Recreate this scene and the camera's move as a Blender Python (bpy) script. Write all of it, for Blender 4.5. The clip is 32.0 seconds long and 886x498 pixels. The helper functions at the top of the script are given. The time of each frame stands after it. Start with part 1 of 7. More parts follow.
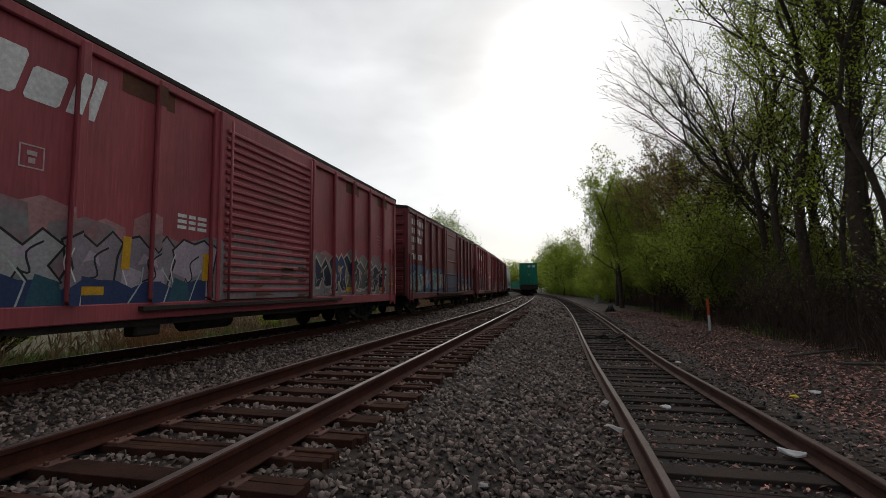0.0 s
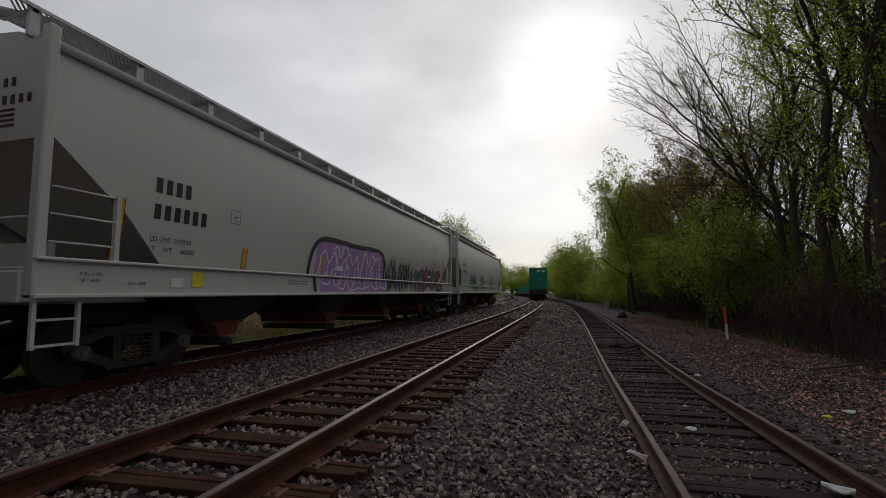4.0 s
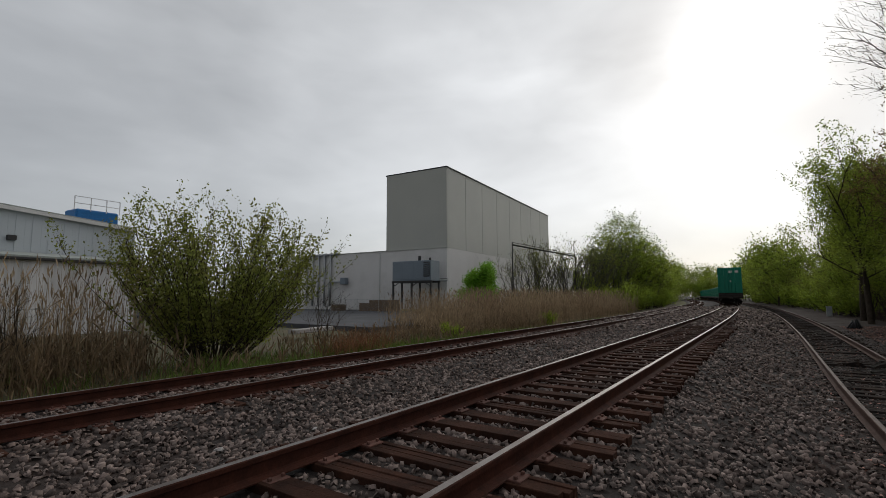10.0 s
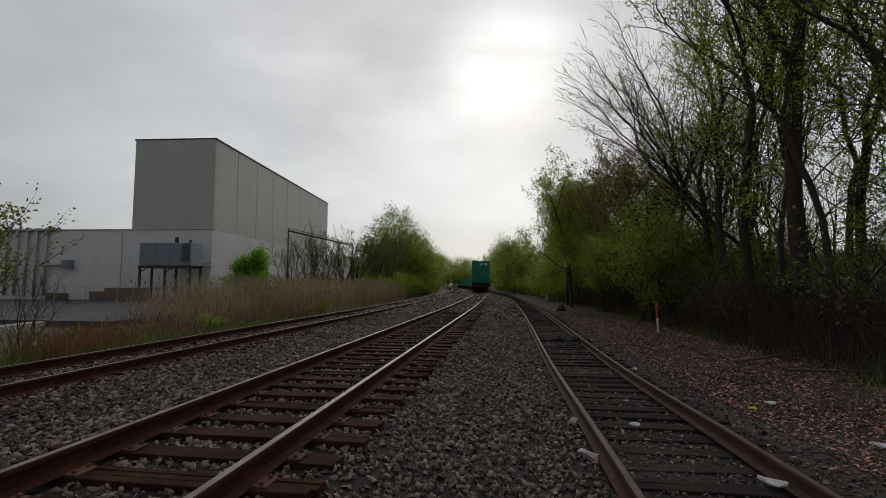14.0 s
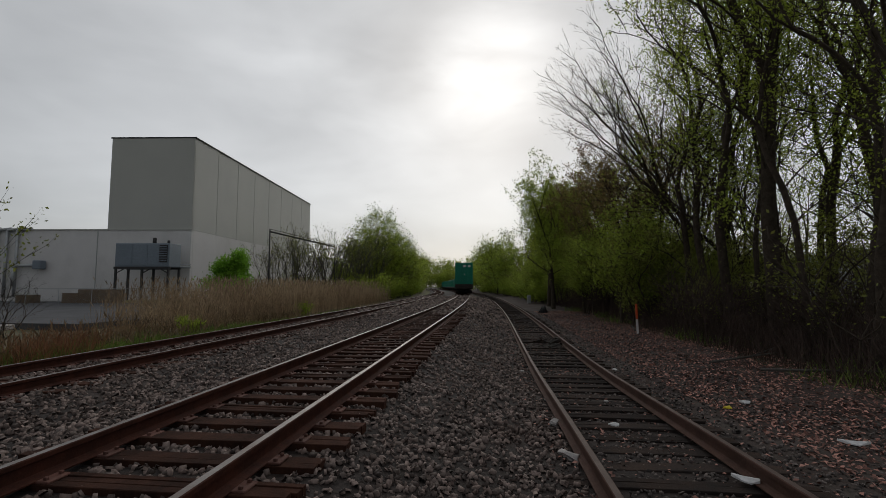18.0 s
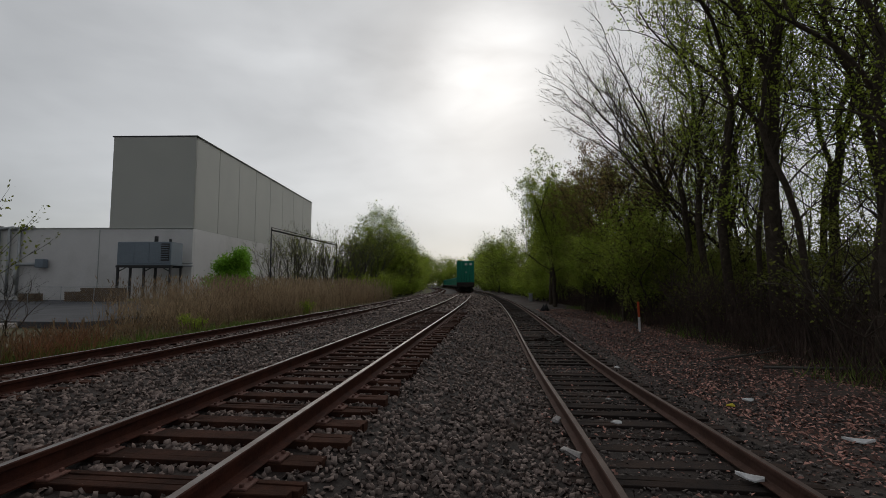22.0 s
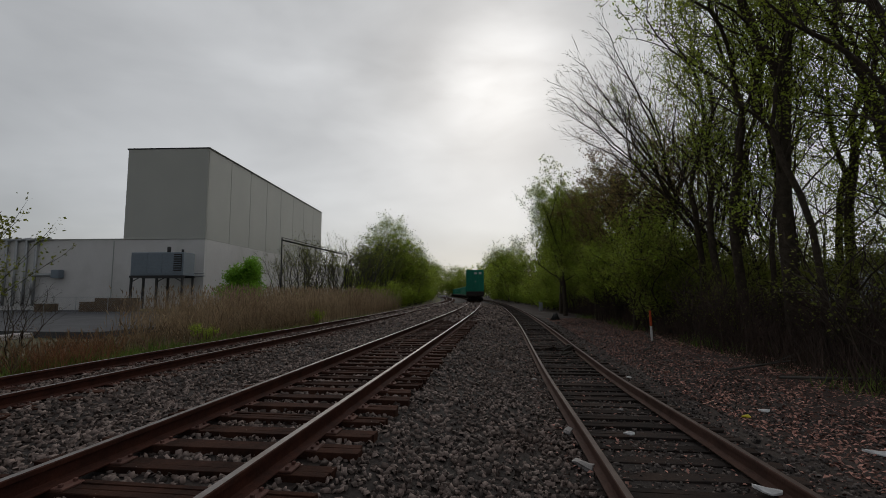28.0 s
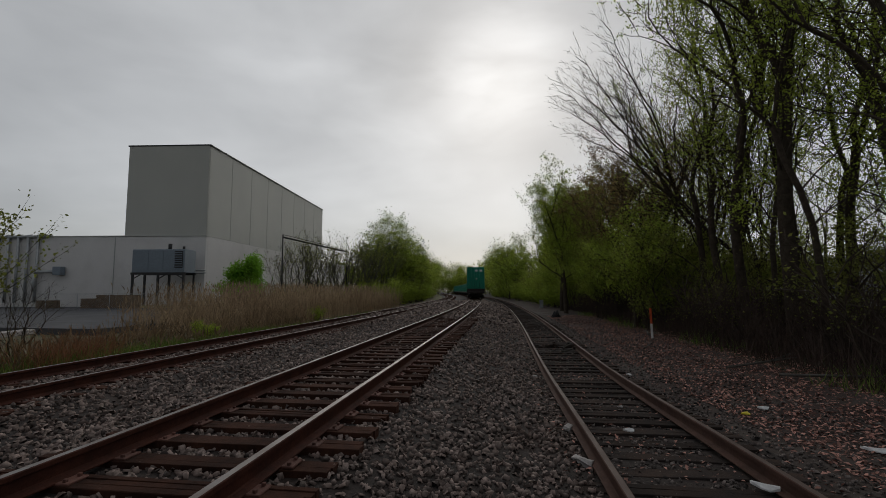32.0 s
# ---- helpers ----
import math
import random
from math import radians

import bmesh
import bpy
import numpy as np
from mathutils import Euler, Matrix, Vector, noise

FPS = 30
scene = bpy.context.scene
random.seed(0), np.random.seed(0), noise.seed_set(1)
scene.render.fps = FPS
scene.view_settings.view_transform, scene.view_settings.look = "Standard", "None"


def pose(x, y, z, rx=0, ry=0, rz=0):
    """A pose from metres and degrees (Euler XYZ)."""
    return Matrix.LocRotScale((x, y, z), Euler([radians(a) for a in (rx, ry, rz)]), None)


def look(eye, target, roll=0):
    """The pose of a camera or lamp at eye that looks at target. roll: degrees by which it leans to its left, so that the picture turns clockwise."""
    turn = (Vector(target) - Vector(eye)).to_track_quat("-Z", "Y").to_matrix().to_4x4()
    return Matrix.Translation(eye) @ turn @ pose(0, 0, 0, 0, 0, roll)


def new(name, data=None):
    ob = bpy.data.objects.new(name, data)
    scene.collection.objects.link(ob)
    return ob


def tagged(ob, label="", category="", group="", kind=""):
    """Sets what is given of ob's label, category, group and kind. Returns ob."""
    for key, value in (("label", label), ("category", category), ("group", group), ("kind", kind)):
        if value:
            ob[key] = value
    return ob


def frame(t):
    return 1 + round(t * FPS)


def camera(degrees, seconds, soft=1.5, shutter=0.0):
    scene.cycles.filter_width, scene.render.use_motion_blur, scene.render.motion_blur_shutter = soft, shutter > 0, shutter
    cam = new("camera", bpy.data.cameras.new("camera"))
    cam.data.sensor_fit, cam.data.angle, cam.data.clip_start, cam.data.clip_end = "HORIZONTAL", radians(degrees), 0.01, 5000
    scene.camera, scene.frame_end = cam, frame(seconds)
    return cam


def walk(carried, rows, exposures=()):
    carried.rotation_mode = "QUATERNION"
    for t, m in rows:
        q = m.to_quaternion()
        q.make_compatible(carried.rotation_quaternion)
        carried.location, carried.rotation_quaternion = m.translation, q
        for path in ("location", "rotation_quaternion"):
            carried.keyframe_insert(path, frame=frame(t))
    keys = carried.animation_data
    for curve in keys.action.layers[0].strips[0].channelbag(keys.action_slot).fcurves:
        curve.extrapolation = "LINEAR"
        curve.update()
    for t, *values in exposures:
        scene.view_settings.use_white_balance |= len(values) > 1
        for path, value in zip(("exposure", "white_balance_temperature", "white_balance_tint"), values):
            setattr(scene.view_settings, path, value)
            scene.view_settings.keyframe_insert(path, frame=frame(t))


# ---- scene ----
cam = camera(87.07, 32.0, 0.8)
PATH = [
    (0.0, 2.904, -0.520, 1.035, 4.88, 0.58, 13.94),
    (0.5, 2.832, -0.395, 1.091, 5.59, 0.68, 14.23),
    (1.0, 2.800, -0.283, 1.130, 5.96, 0.02, 14.46),
    (1.5, 2.813, -0.191, 1.140, 6.33, 0.27, 14.31),
    (2.0, 2.806, -0.203, 1.171, 5.75, 0.38, 13.98),
    (2.5, 2.838, -0.182, 1.151, 5.50, 0.53, 14.36),
    (4.5, 2.807, -0.222, 1.154, 5.33, 0.23, 15.64),
    (5.0, 2.791, -0.294, 1.188, 5.51, -0.49, 23.64),
    (5.5, 2.579, -0.285, 1.209, 4.22, -1.22, 44.55),
    (6.0, 2.483, -0.277, 1.216, 4.34, -1.00, 74.01),
    (6.5, 2.428, -0.270, 1.203, 4.56, -0.81, 105.51),
    (7.0, 2.318, -0.262, 1.214, 4.06, -0.53, 124.55),
    (7.5, 2.321, -0.209, 1.209, 3.62, -0.22, 130.10),
    (8.0, 2.329, -0.163, 1.204, 3.48, 0.17, 133.77),
    (8.5, 2.329, -0.168, 1.219, 3.18, 0.10, 131.42),
    (9.0, 2.334, -0.180, 1.231, 4.41, 0.03, 118.12),
    (9.3, 2.335, -0.177, 1.220, 4.78, 0.36, 95.11),
    (9.5, 2.362, -0.162, 1.210, 4.91, 0.21, 77.18),
    (9.8, 2.435, -0.148, 1.193, 5.82, 0.22, 48.56),
    (10.0, 2.520, -0.150, 1.189, 5.90, 0.34, 34.79),
    (10.5, 2.638, -0.122, 1.239, 5.79, 0.37, 22.65),
    (11.0, 2.661, -0.118, 1.254, 5.46, 0.12, 18.69),
    (11.5, 2.644, -0.096, 1.251, 5.12, -0.04, 15.66),
    (12.0, 2.634, -0.075, 1.251, 4.67, -0.08, 13.08),
    (12.5, 2.634, -0.055, 1.249, 4.48, -0.03, 11.34),
    (13.0, 2.648, 0.001, 1.220, 4.38, -0.04, 10.03),
    (13.5, 2.631, -0.037, 1.240, 4.31, -0.01, 8.86),
    (14.0, 2.629, -0.065, 1.249, 4.32, 0.01, 7.96),
    (14.5, 2.633, -0.061, 1.246, 4.31, -0.03, 7.32),
    (16.5, 2.630, -0.072, 1.254, 4.30, -0.02, 6.27),
    (17.0, 2.634, -0.086, 1.256, 4.40, -0.01, 6.15),
    (18.0, 2.643, -0.085, 1.256, 4.52, -0.03, 5.92),
    (19.0, 2.632, -0.075, 1.258, 4.44, -0.00, 5.90),
    (20.0, 2.618, -0.077, 1.254, 4.39, -0.03, 5.99),
    (21.0, 2.627, -0.061, 1.246, 4.30, 0.01, 6.09),
    (22.0, 2.637, -0.054, 1.243, 4.31, 0.03, 6.10),
    (23.0, 2.638, -0.043, 1.225, 4.35, 0.01, 6.10),
    (23.5, 2.638, -0.065, 1.247, 4.37, 0.08, 6.09),
    (24.0, 2.638, -0.059, 1.244, 4.85, 0.12, 6.34),
    (24.5, 2.642, -0.057, 1.246, 4.90, 0.10, 6.59),
    (25.0, 2.639, -0.064, 1.242, 4.87, 0.08, 6.76),
    (25.5, 2.634, -0.068, 1.246, 4.80, 0.15, 6.86),
    (27.5, 2.635, -0.057, 1.242, 5.27, 0.17, 6.99),
    (28.0, 2.636, -0.061, 1.248, 5.43, 0.20, 7.26),
    (28.5, 2.636, -0.085, 1.253, 5.63, 0.18, 7.57),
    (29.0, 2.630, -0.114, 1.261, 5.62, 0.17, 7.63),
    (29.5, 2.630, -0.113, 1.259, 5.72, 0.18, 7.63),
    (30.0, 2.627, -0.117, 1.256, 5.79, 0.16, 7.61),
    (31.0, 2.632, -0.115, 1.255, 5.84, 0.18, 7.66),
    (31.5, 2.634, -0.100, 1.249, 5.78, 0.15, 7.50),
    (32.0, 2.640, -0.086, 1.251, 5.09, 0.13, 7.35),
]
EXPOSURES = [(0.0, -0.54), (1.0, -0.72), (4.6, -0.84), (5.2, -0.9), (6.0, -0.62), (6.4, 0.25), (6.8, 0.63), (7.2, 0.66), (8.0, 0.2), (9.0, 0.18), (9.5, 0.14), (10.0, -0.62), (10.6, -0.84), (11.0, -0.9), (14.0, -0.9), (23.0, -0.98), (28.0, -1.07), (32.0, -1.1)]
walk(cam, [(t, pose(x, y, z, 90 + pitch, roll, yaw)) for t, x, y, z, pitch, roll, yaw in PATH], EXPOSURES)

# ---- sky and light: overcast, the sun behind cloud straight up the line ----
SUN_EL, SUN_AZ = 26.0, 0.5


def make_world():
    w = bpy.data.worlds.new("overcast")
    scene.world = w
    w.use_nodes = True
    nt = w.node_tree
    nt.nodes.clear()
    N, L = nt.nodes.new, nt.links.new
    out, bg = N("ShaderNodeOutputWorld"), N("ShaderNodeBackground")
    sky = N("ShaderNodeTexSky")
    sky.sky_type, sky.sun_disc = "NISHITA", False
    sky.sun_elevation, sky.sun_rotation = radians(SUN_EL), radians(SUN_AZ)
    sky.air_density, sky.dust_density = 1.0, 1.0
    tc, mp = N("ShaderNodeTexCoord"), N("ShaderNodeMapping")
    mp.inputs["Scale"].default_value = (1.0, 1.0, 2.6)
    L(tc.outputs["Generated"], mp.inputs["Vector"])
    n1, n2 = N("ShaderNodeTexNoise"), N("ShaderNodeTexNoise")
    for n, sc, de in ((n1, 1.7, 4.0), (n2, 4.5, 5.0)):
        n.inputs["Scale"].default_value, n.inputs["Detail"].default_value, n.inputs["Roughness"].default_value = sc, de, 0.5
        n.inputs["Distortion"].default_value = 0.3
        L(mp.outputs["Vector"], n.inputs["Vector"])
    # brightness of the cloud deck: lumpy, and brighter round the hidden sun
    sunv = N("ShaderNodeVectorMath")
    sunv.operation = "DOT_PRODUCT"
    e, a = radians(SUN_EL), radians(SUN_AZ)
    sunv.inputs[1].default_value = (math.sin(a) * math.cos(e), math.cos(a) * math.cos(e), math.sin(e))
    L(tc.outputs["Generated"], sunv.inputs[0])
    near = N("ShaderNodeMapRange")
    near.interpolation_type = "SMOOTHERSTEP"
    near.inputs["From Min"].default_value, near.inputs["From Max"].default_value = 0.982, 1.004
    near.inputs["To Min"].default_value, near.inputs["To Max"].default_value = 0.0, SUN_GLOW
    L(sunv.outputs["Value"], near.inputs["Value"])
    halo = N("ShaderNodeMapRange")
    halo.interpolation_type = "SMOOTHSTEP"
    halo.inputs["From Min"].default_value, halo.inputs["From Max"].default_value = 0.45, 1.03
    halo.inputs["To Min"].default_value, halo.inputs["To Max"].default_value = 0.0, SKY_HALO
    L(sunv.outputs["Value"], halo.inputs["Value"])
    wide = N("ShaderNodeMapRange")
    wide.inputs["From Min"].default_value, wide.inputs["From Max"].default_value = -0.5, 1.0
    wide.inputs["To Min"].default_value, wide.inputs["To Max"].default_value = SKY_BACK, SKY_FRONT
    L(sunv.outputs["Value"], wide.inputs["Value"])

    def lump(src, lo, hi, a, b):
        m = N("ShaderNodeMapRange")
        m.inputs["From Min"].default_value, m.inputs["From Max"].default_value = lo, hi
        m.inputs["To Min"].default_value, m.inputs["To Max"].default_value = a, b
        L(src, m.inputs["Value"])
        return m.outputs["Result"]

    def calc(op, a, b):
        m = N("ShaderNodeMath")
        m.operation = op
        for k, v in ((0, a), (1, b)):
            if isinstance(v, float):
                m.inputs[k].default_value = v
            else:
                L(v, m.inputs[k])
        return m.outputs["Value"]

    body = calc("MULTIPLY", lump(n1.outputs["Fac"], 0.3, 0.7, 0.76, 1.18), lump(n2.outputs["Fac"], 0.3, 0.7, 0.92, 1.06))
    glow = calc("MULTIPLY", near.outputs["Result"], lump(n2.outputs["Fac"], 0.35, 0.65, 0.55, 1.25))
    total = calc("ADD", calc("MULTIPLY", calc("ADD", wide.outputs["Result"], halo.outputs["Result"]), body), glow)
    cloud = N("ShaderNodeMix")
    cloud.data_type = "RGBA"
    cloud.inputs["A"].default_value, cloud.inputs["B"].default_value = (0.925, 0.957, 1.0, 1), (0.985, 0.995, 1.0, 1)
    L(lump(sunv.outputs["Value"], 0.0, 0.9, 0.0, 1.0), cloud.inputs["Factor"])
    lit = N("ShaderNodeVectorMath")
    lit.operation = "SCALE"
    L(cloud.outputs["Result"], lit.inputs[0])
    L(total, lit.inputs["Scale"])
    thin = N("ShaderNodeVectorMath")
    thin.operation = "SCALE"
    thin.inputs["Scale"].default_value = 0.02
    L(sky.outputs["Color"], thin.inputs[0])
    add = N("ShaderNodeVectorMath")
    add.operation = "ADD"
    L(lit.outputs["Vector"], add.inputs[0])
    L(thin.outputs["Vector"], add.inputs[1])
    L(add.outputs["Vector"], bg.inputs["Color"])
    bg.inputs["Strength"].default_value = 1.0
    L(bg.outputs["Background"], out.inputs["Surface"])


SUN_GLOW, SKY_HALO, SKY_BACK, SKY_FRONT = 0.40, 0.26, 0.46, 0.86
make_world()
sun = new("sun", bpy.data.lights.new("sun", "SUN"))
sun.data.energy, sun.data.angle, sun.data.color = 1.0, radians(45), (1.0, 0.96, 0.9)
sun.matrix_world = look((0, 0, 50), (-math.sin(radians(SUN_AZ)) * 50, -math.cos(radians(SUN_AZ)) * 50, 50 - 50 * math.tan(radians(SUN_EL))))


# ---- materials ----
def material(name, base, rough=0.8, metal=0.0, second=None, scale=8.0, amount=0.5, fine=60.0, bump=0.2, bump_scale=None, island=0.0, object_random=0.0,
             streak=False, spec=0.3, dirt=None, dirt_scale=1.5, dirt_amount=0.5, translucent=0.0):
    m = bpy.data.materials.new(name)
    m.use_nodes = True
    nt = m.node_tree
    nt.nodes.clear()
    N, L = nt.nodes.new, nt.links.new
    out, bs = N("ShaderNodeOutputMaterial"), N("ShaderNodeBsdfPrincipled")
    tc, mp = N("ShaderNodeTexCoord"), N("ShaderNodeMapping")
    L(tc.outputs["Object"], mp.inputs["Vector"])
    if streak:
        mp.inputs["Scale"].default_value = (1.0, 1.0, 0.07)

    def noise_tex(sc, detail=4.0, vec=None):
        n = N("ShaderNodeTexNoise")
        n.inputs["Scale"].default_value, n.inputs["Detail"].default_value, n.inputs["Roughness"].default_value = sc, detail, 0.6
        L(vec or mp.outputs["Vector"], n.inputs["Vector"])
        return n.outputs["Fac"]

    def ramp(src, lo, hi):
        r = N("ShaderNodeMapRange")
        r.inputs["From Min"].default_value, r.inputs["From Max"].default_value = lo, hi
        L(src, r.inputs["Value"])
        return r.outputs["Result"]

    def mix(fac, a, b, mode="MIX"):
        x = N("ShaderNodeMix")
        x.data_type, x.blend_type = "RGBA", mode
        for sock, v in (("Factor", fac), ("A", a), ("B", b)):
            if isinstance(v, float):
                x.inputs[sock].default_value = v
            elif isinstance(v, tuple):
                x.inputs[sock].default_value = (*v[:3], 1)
            else:
                L(v, x.inputs[sock])
        return x.outputs["Result"]

    big, small = noise_tex(scale), noise_tex(fine, 3.0)
    second = second or tuple(c * 0.65 for c in base)
    blend = N("ShaderNodeMath")
    blend.operation = "MULTIPLY"
    L(ramp(big, 0.35, 0.65), blend.inputs[0])
    blend.inputs[1].default_value = amount
    col = mix(blend.outputs["Value"], base, second)
    grain = N("ShaderNodeMapRange")
    grain.inputs["From Min"].default_value, grain.inputs["From Max"].default_value = 0.3, 0.7
    grain.inputs["To Min"].default_value, grain.inputs["To Max"].default_value = 0.8, 1.15
    L(small, grain.inputs["Value"])
    g = N("ShaderNodeVectorMath")
    g.operation = "SCALE"
    L(col, g.inputs[0])
    L(grain.outputs["Result"], g.inputs["Scale"])
    col = g.outputs["Vector"]
    if dirt:
        col = mix(mul(nt, ramp(noise_tex(dirt_scale, 6.0, tc.outputs["Object"]), 0.48, 0.7), dirt_amount), col, dirt)
    for on, node, sock in ((island, "ShaderNodeNewGeometry", "Random Per Island"), (object_random, "ShaderNodeObjectInfo", "Random")):
        if on:
            r = N(node)
            v = N("ShaderNodeMapRange")
            v.inputs["To Min"].default_value, v.inputs["To Max"].default_value = 1 - on, 1 + on
            L(r.outputs[sock], v.inputs["Value"])
            sc2 = N("ShaderNodeVectorMath")
            sc2.operation = "SCALE"
            L(col, sc2.inputs[0])
            L(v.outputs["Result"], sc2.inputs["Scale"])
            col = sc2.outputs["Vector"]
    L(col, bs.inputs["Base Color"])
    bs.inputs["Roughness"].default_value, bs.inputs["Metallic"].default_value = rough, metal
    bs.inputs["Specular IOR Level"].default_value = spec
    if bump:
        b = N("ShaderNodeBump")
        b.inputs["Strength"].default_value, b.inputs["Distance"].default_value = bump, 0.01
        L(noise_tex(bump_scale or fine, 5.0), b.inputs["Height"])
        L(b.outputs["Normal"], bs.inputs["Normal"])
    surf = bs.outputs["BSDF"]
    if translucent:
        tr, ms = N("ShaderNodeBsdfTranslucent"), N("ShaderNodeMixShader")
        L(col, tr.inputs["Color"])
        ms.inputs["Fac"].default_value = translucent
        L(surf, ms.inputs[1])
        L(tr.outputs["BSDF"], ms.inputs[2])
        surf = ms.outputs["Shader"]
    L(surf, out.inputs["Surface"])
    return m


def mul(nt, a, b):
    m = nt.nodes.new("ShaderNodeMath")
    m.operation = "MULTIPLY"
    nt.links.new(a, m.inputs[0])
    m.inputs[1].default_value = b
    return m.outputs["Value"]


M = dict(
    # bed colour set near black: the shade in gaps between stones is painted in
    ballast=material("ballast_bed_gap_shade", (0.036, 0.026, 0.022), 0.9, second=(0.012, 0.009, 0.008), scale=22, amount=0.9, fine=70, bump=1.0, bump_scale=26, dirt=(0.07, 0.042, 0.032), dirt_scale=0.35, dirt_amount=0.5),
    stone=material("ballast_stone", (0.19, 0.145, 0.126), 0.8, second=(0.10, 0.068, 0.055), scale=1.3, amount=0.7, spec=0.3, fine=45, bump=0.3, island=0.7),
    litter=material("leaf_litter", (0.048, 0.025, 0.020), 0.95, second=(0.02, 0.014, 0.012), scale=14, amount=0.9, fine=60, bump=1.0, bump_scale=22, dirt=(0.08, 0.07, 0.06), dirt_scale=0.6, dirt_amount=0.8),
    leaf_dead=material("dead_leaf", (0.37, 0.195, 0.155), 0.9, second=(0.18, 0.075, 0.055), scale=3, fine=20, bump=0.1, island=0.8),
    forest=material("forest_floor", (0.06, 0.045, 0.03), 0.95, second=(0.03, 0.03, 0.016), scale=3, amount=0.9, fine=30, bump=1.0, bump_scale=12, dirt=(0.035, 0.05, 0.015), dirt_scale=0.4, dirt_amount=0.7),
    grass=material("grass_bank", (0.10, 0.11, 0.035), 0.95, second=(0.12, 0.09, 0.05), scale=2.5, amount=0.8, fine=40, bump=1.0, bump_scale=20),
    field=material("dry_ground", (0.13, 0.10, 0.06), 0.95, second=(0.07, 0.075, 0.03), scale=0.8, amount=0.9, fine=20, bump=0.8, bump_scale=10),
    asphalt=material("asphalt", (0.10, 0.10, 0.105), 0.9, second=(0.065, 0.065, 0.07), scale=0.6, amount=0.8, fine=40, bump=0.3),
    rail=material("rail_rust", (0.070, 0.024, 0.015), 0.8, 0.0, spec=0.12, second=(0.030, 0.012, 0.009), scale=6, amount=0.7, fine=50, bump=0.25),
    railhead=material("rail_head_worn", (0.24, 0.22, 0.21), 0.46, 1.0, second=(0.12, 0.085, 0.07), scale=2.5, amount=0.8, fine=90, bump=0.05),
    siderail=material("siding_rail_rust", (0.092, 0.048, 0.036), 0.8, 0.0, spec=0.12, second=(0.05, 0.027, 0.02), scale=5, amount=0.7, fine=50, bump=0.25),
    sidehead=material("siding_rail_head", (0.12, 0.085, 0.07), 0.65, 0.2, second=(0.07, 0.042, 0.034), scale=3.0, amount=0.8, fine=80, bump=0.05),
    tie=material("creosoted_tie", (0.064, 0.028, 0.018), 0.95, spec=0.1, second=(0.022, 0.011, 0.008), scale=5, amount=0.8, fine=45, bump=0.6, object_random=0.3),
    oldtie=material("weathered_tie", (0.050, 0.034, 0.027), 0.95, spec=0.1, second=(0.026, 0.023, 0.022), scale=5, amount=0.8, fine=45, bump=0.7, object_random=0.3),
    plate=material("tie_plate_rust", (0.13, 0.055, 0.04), 0.8, 0.1, second=(0.10, 0.055, 0.045), scale=10, fine=60, bump=0.3, object_random=0.25),
)


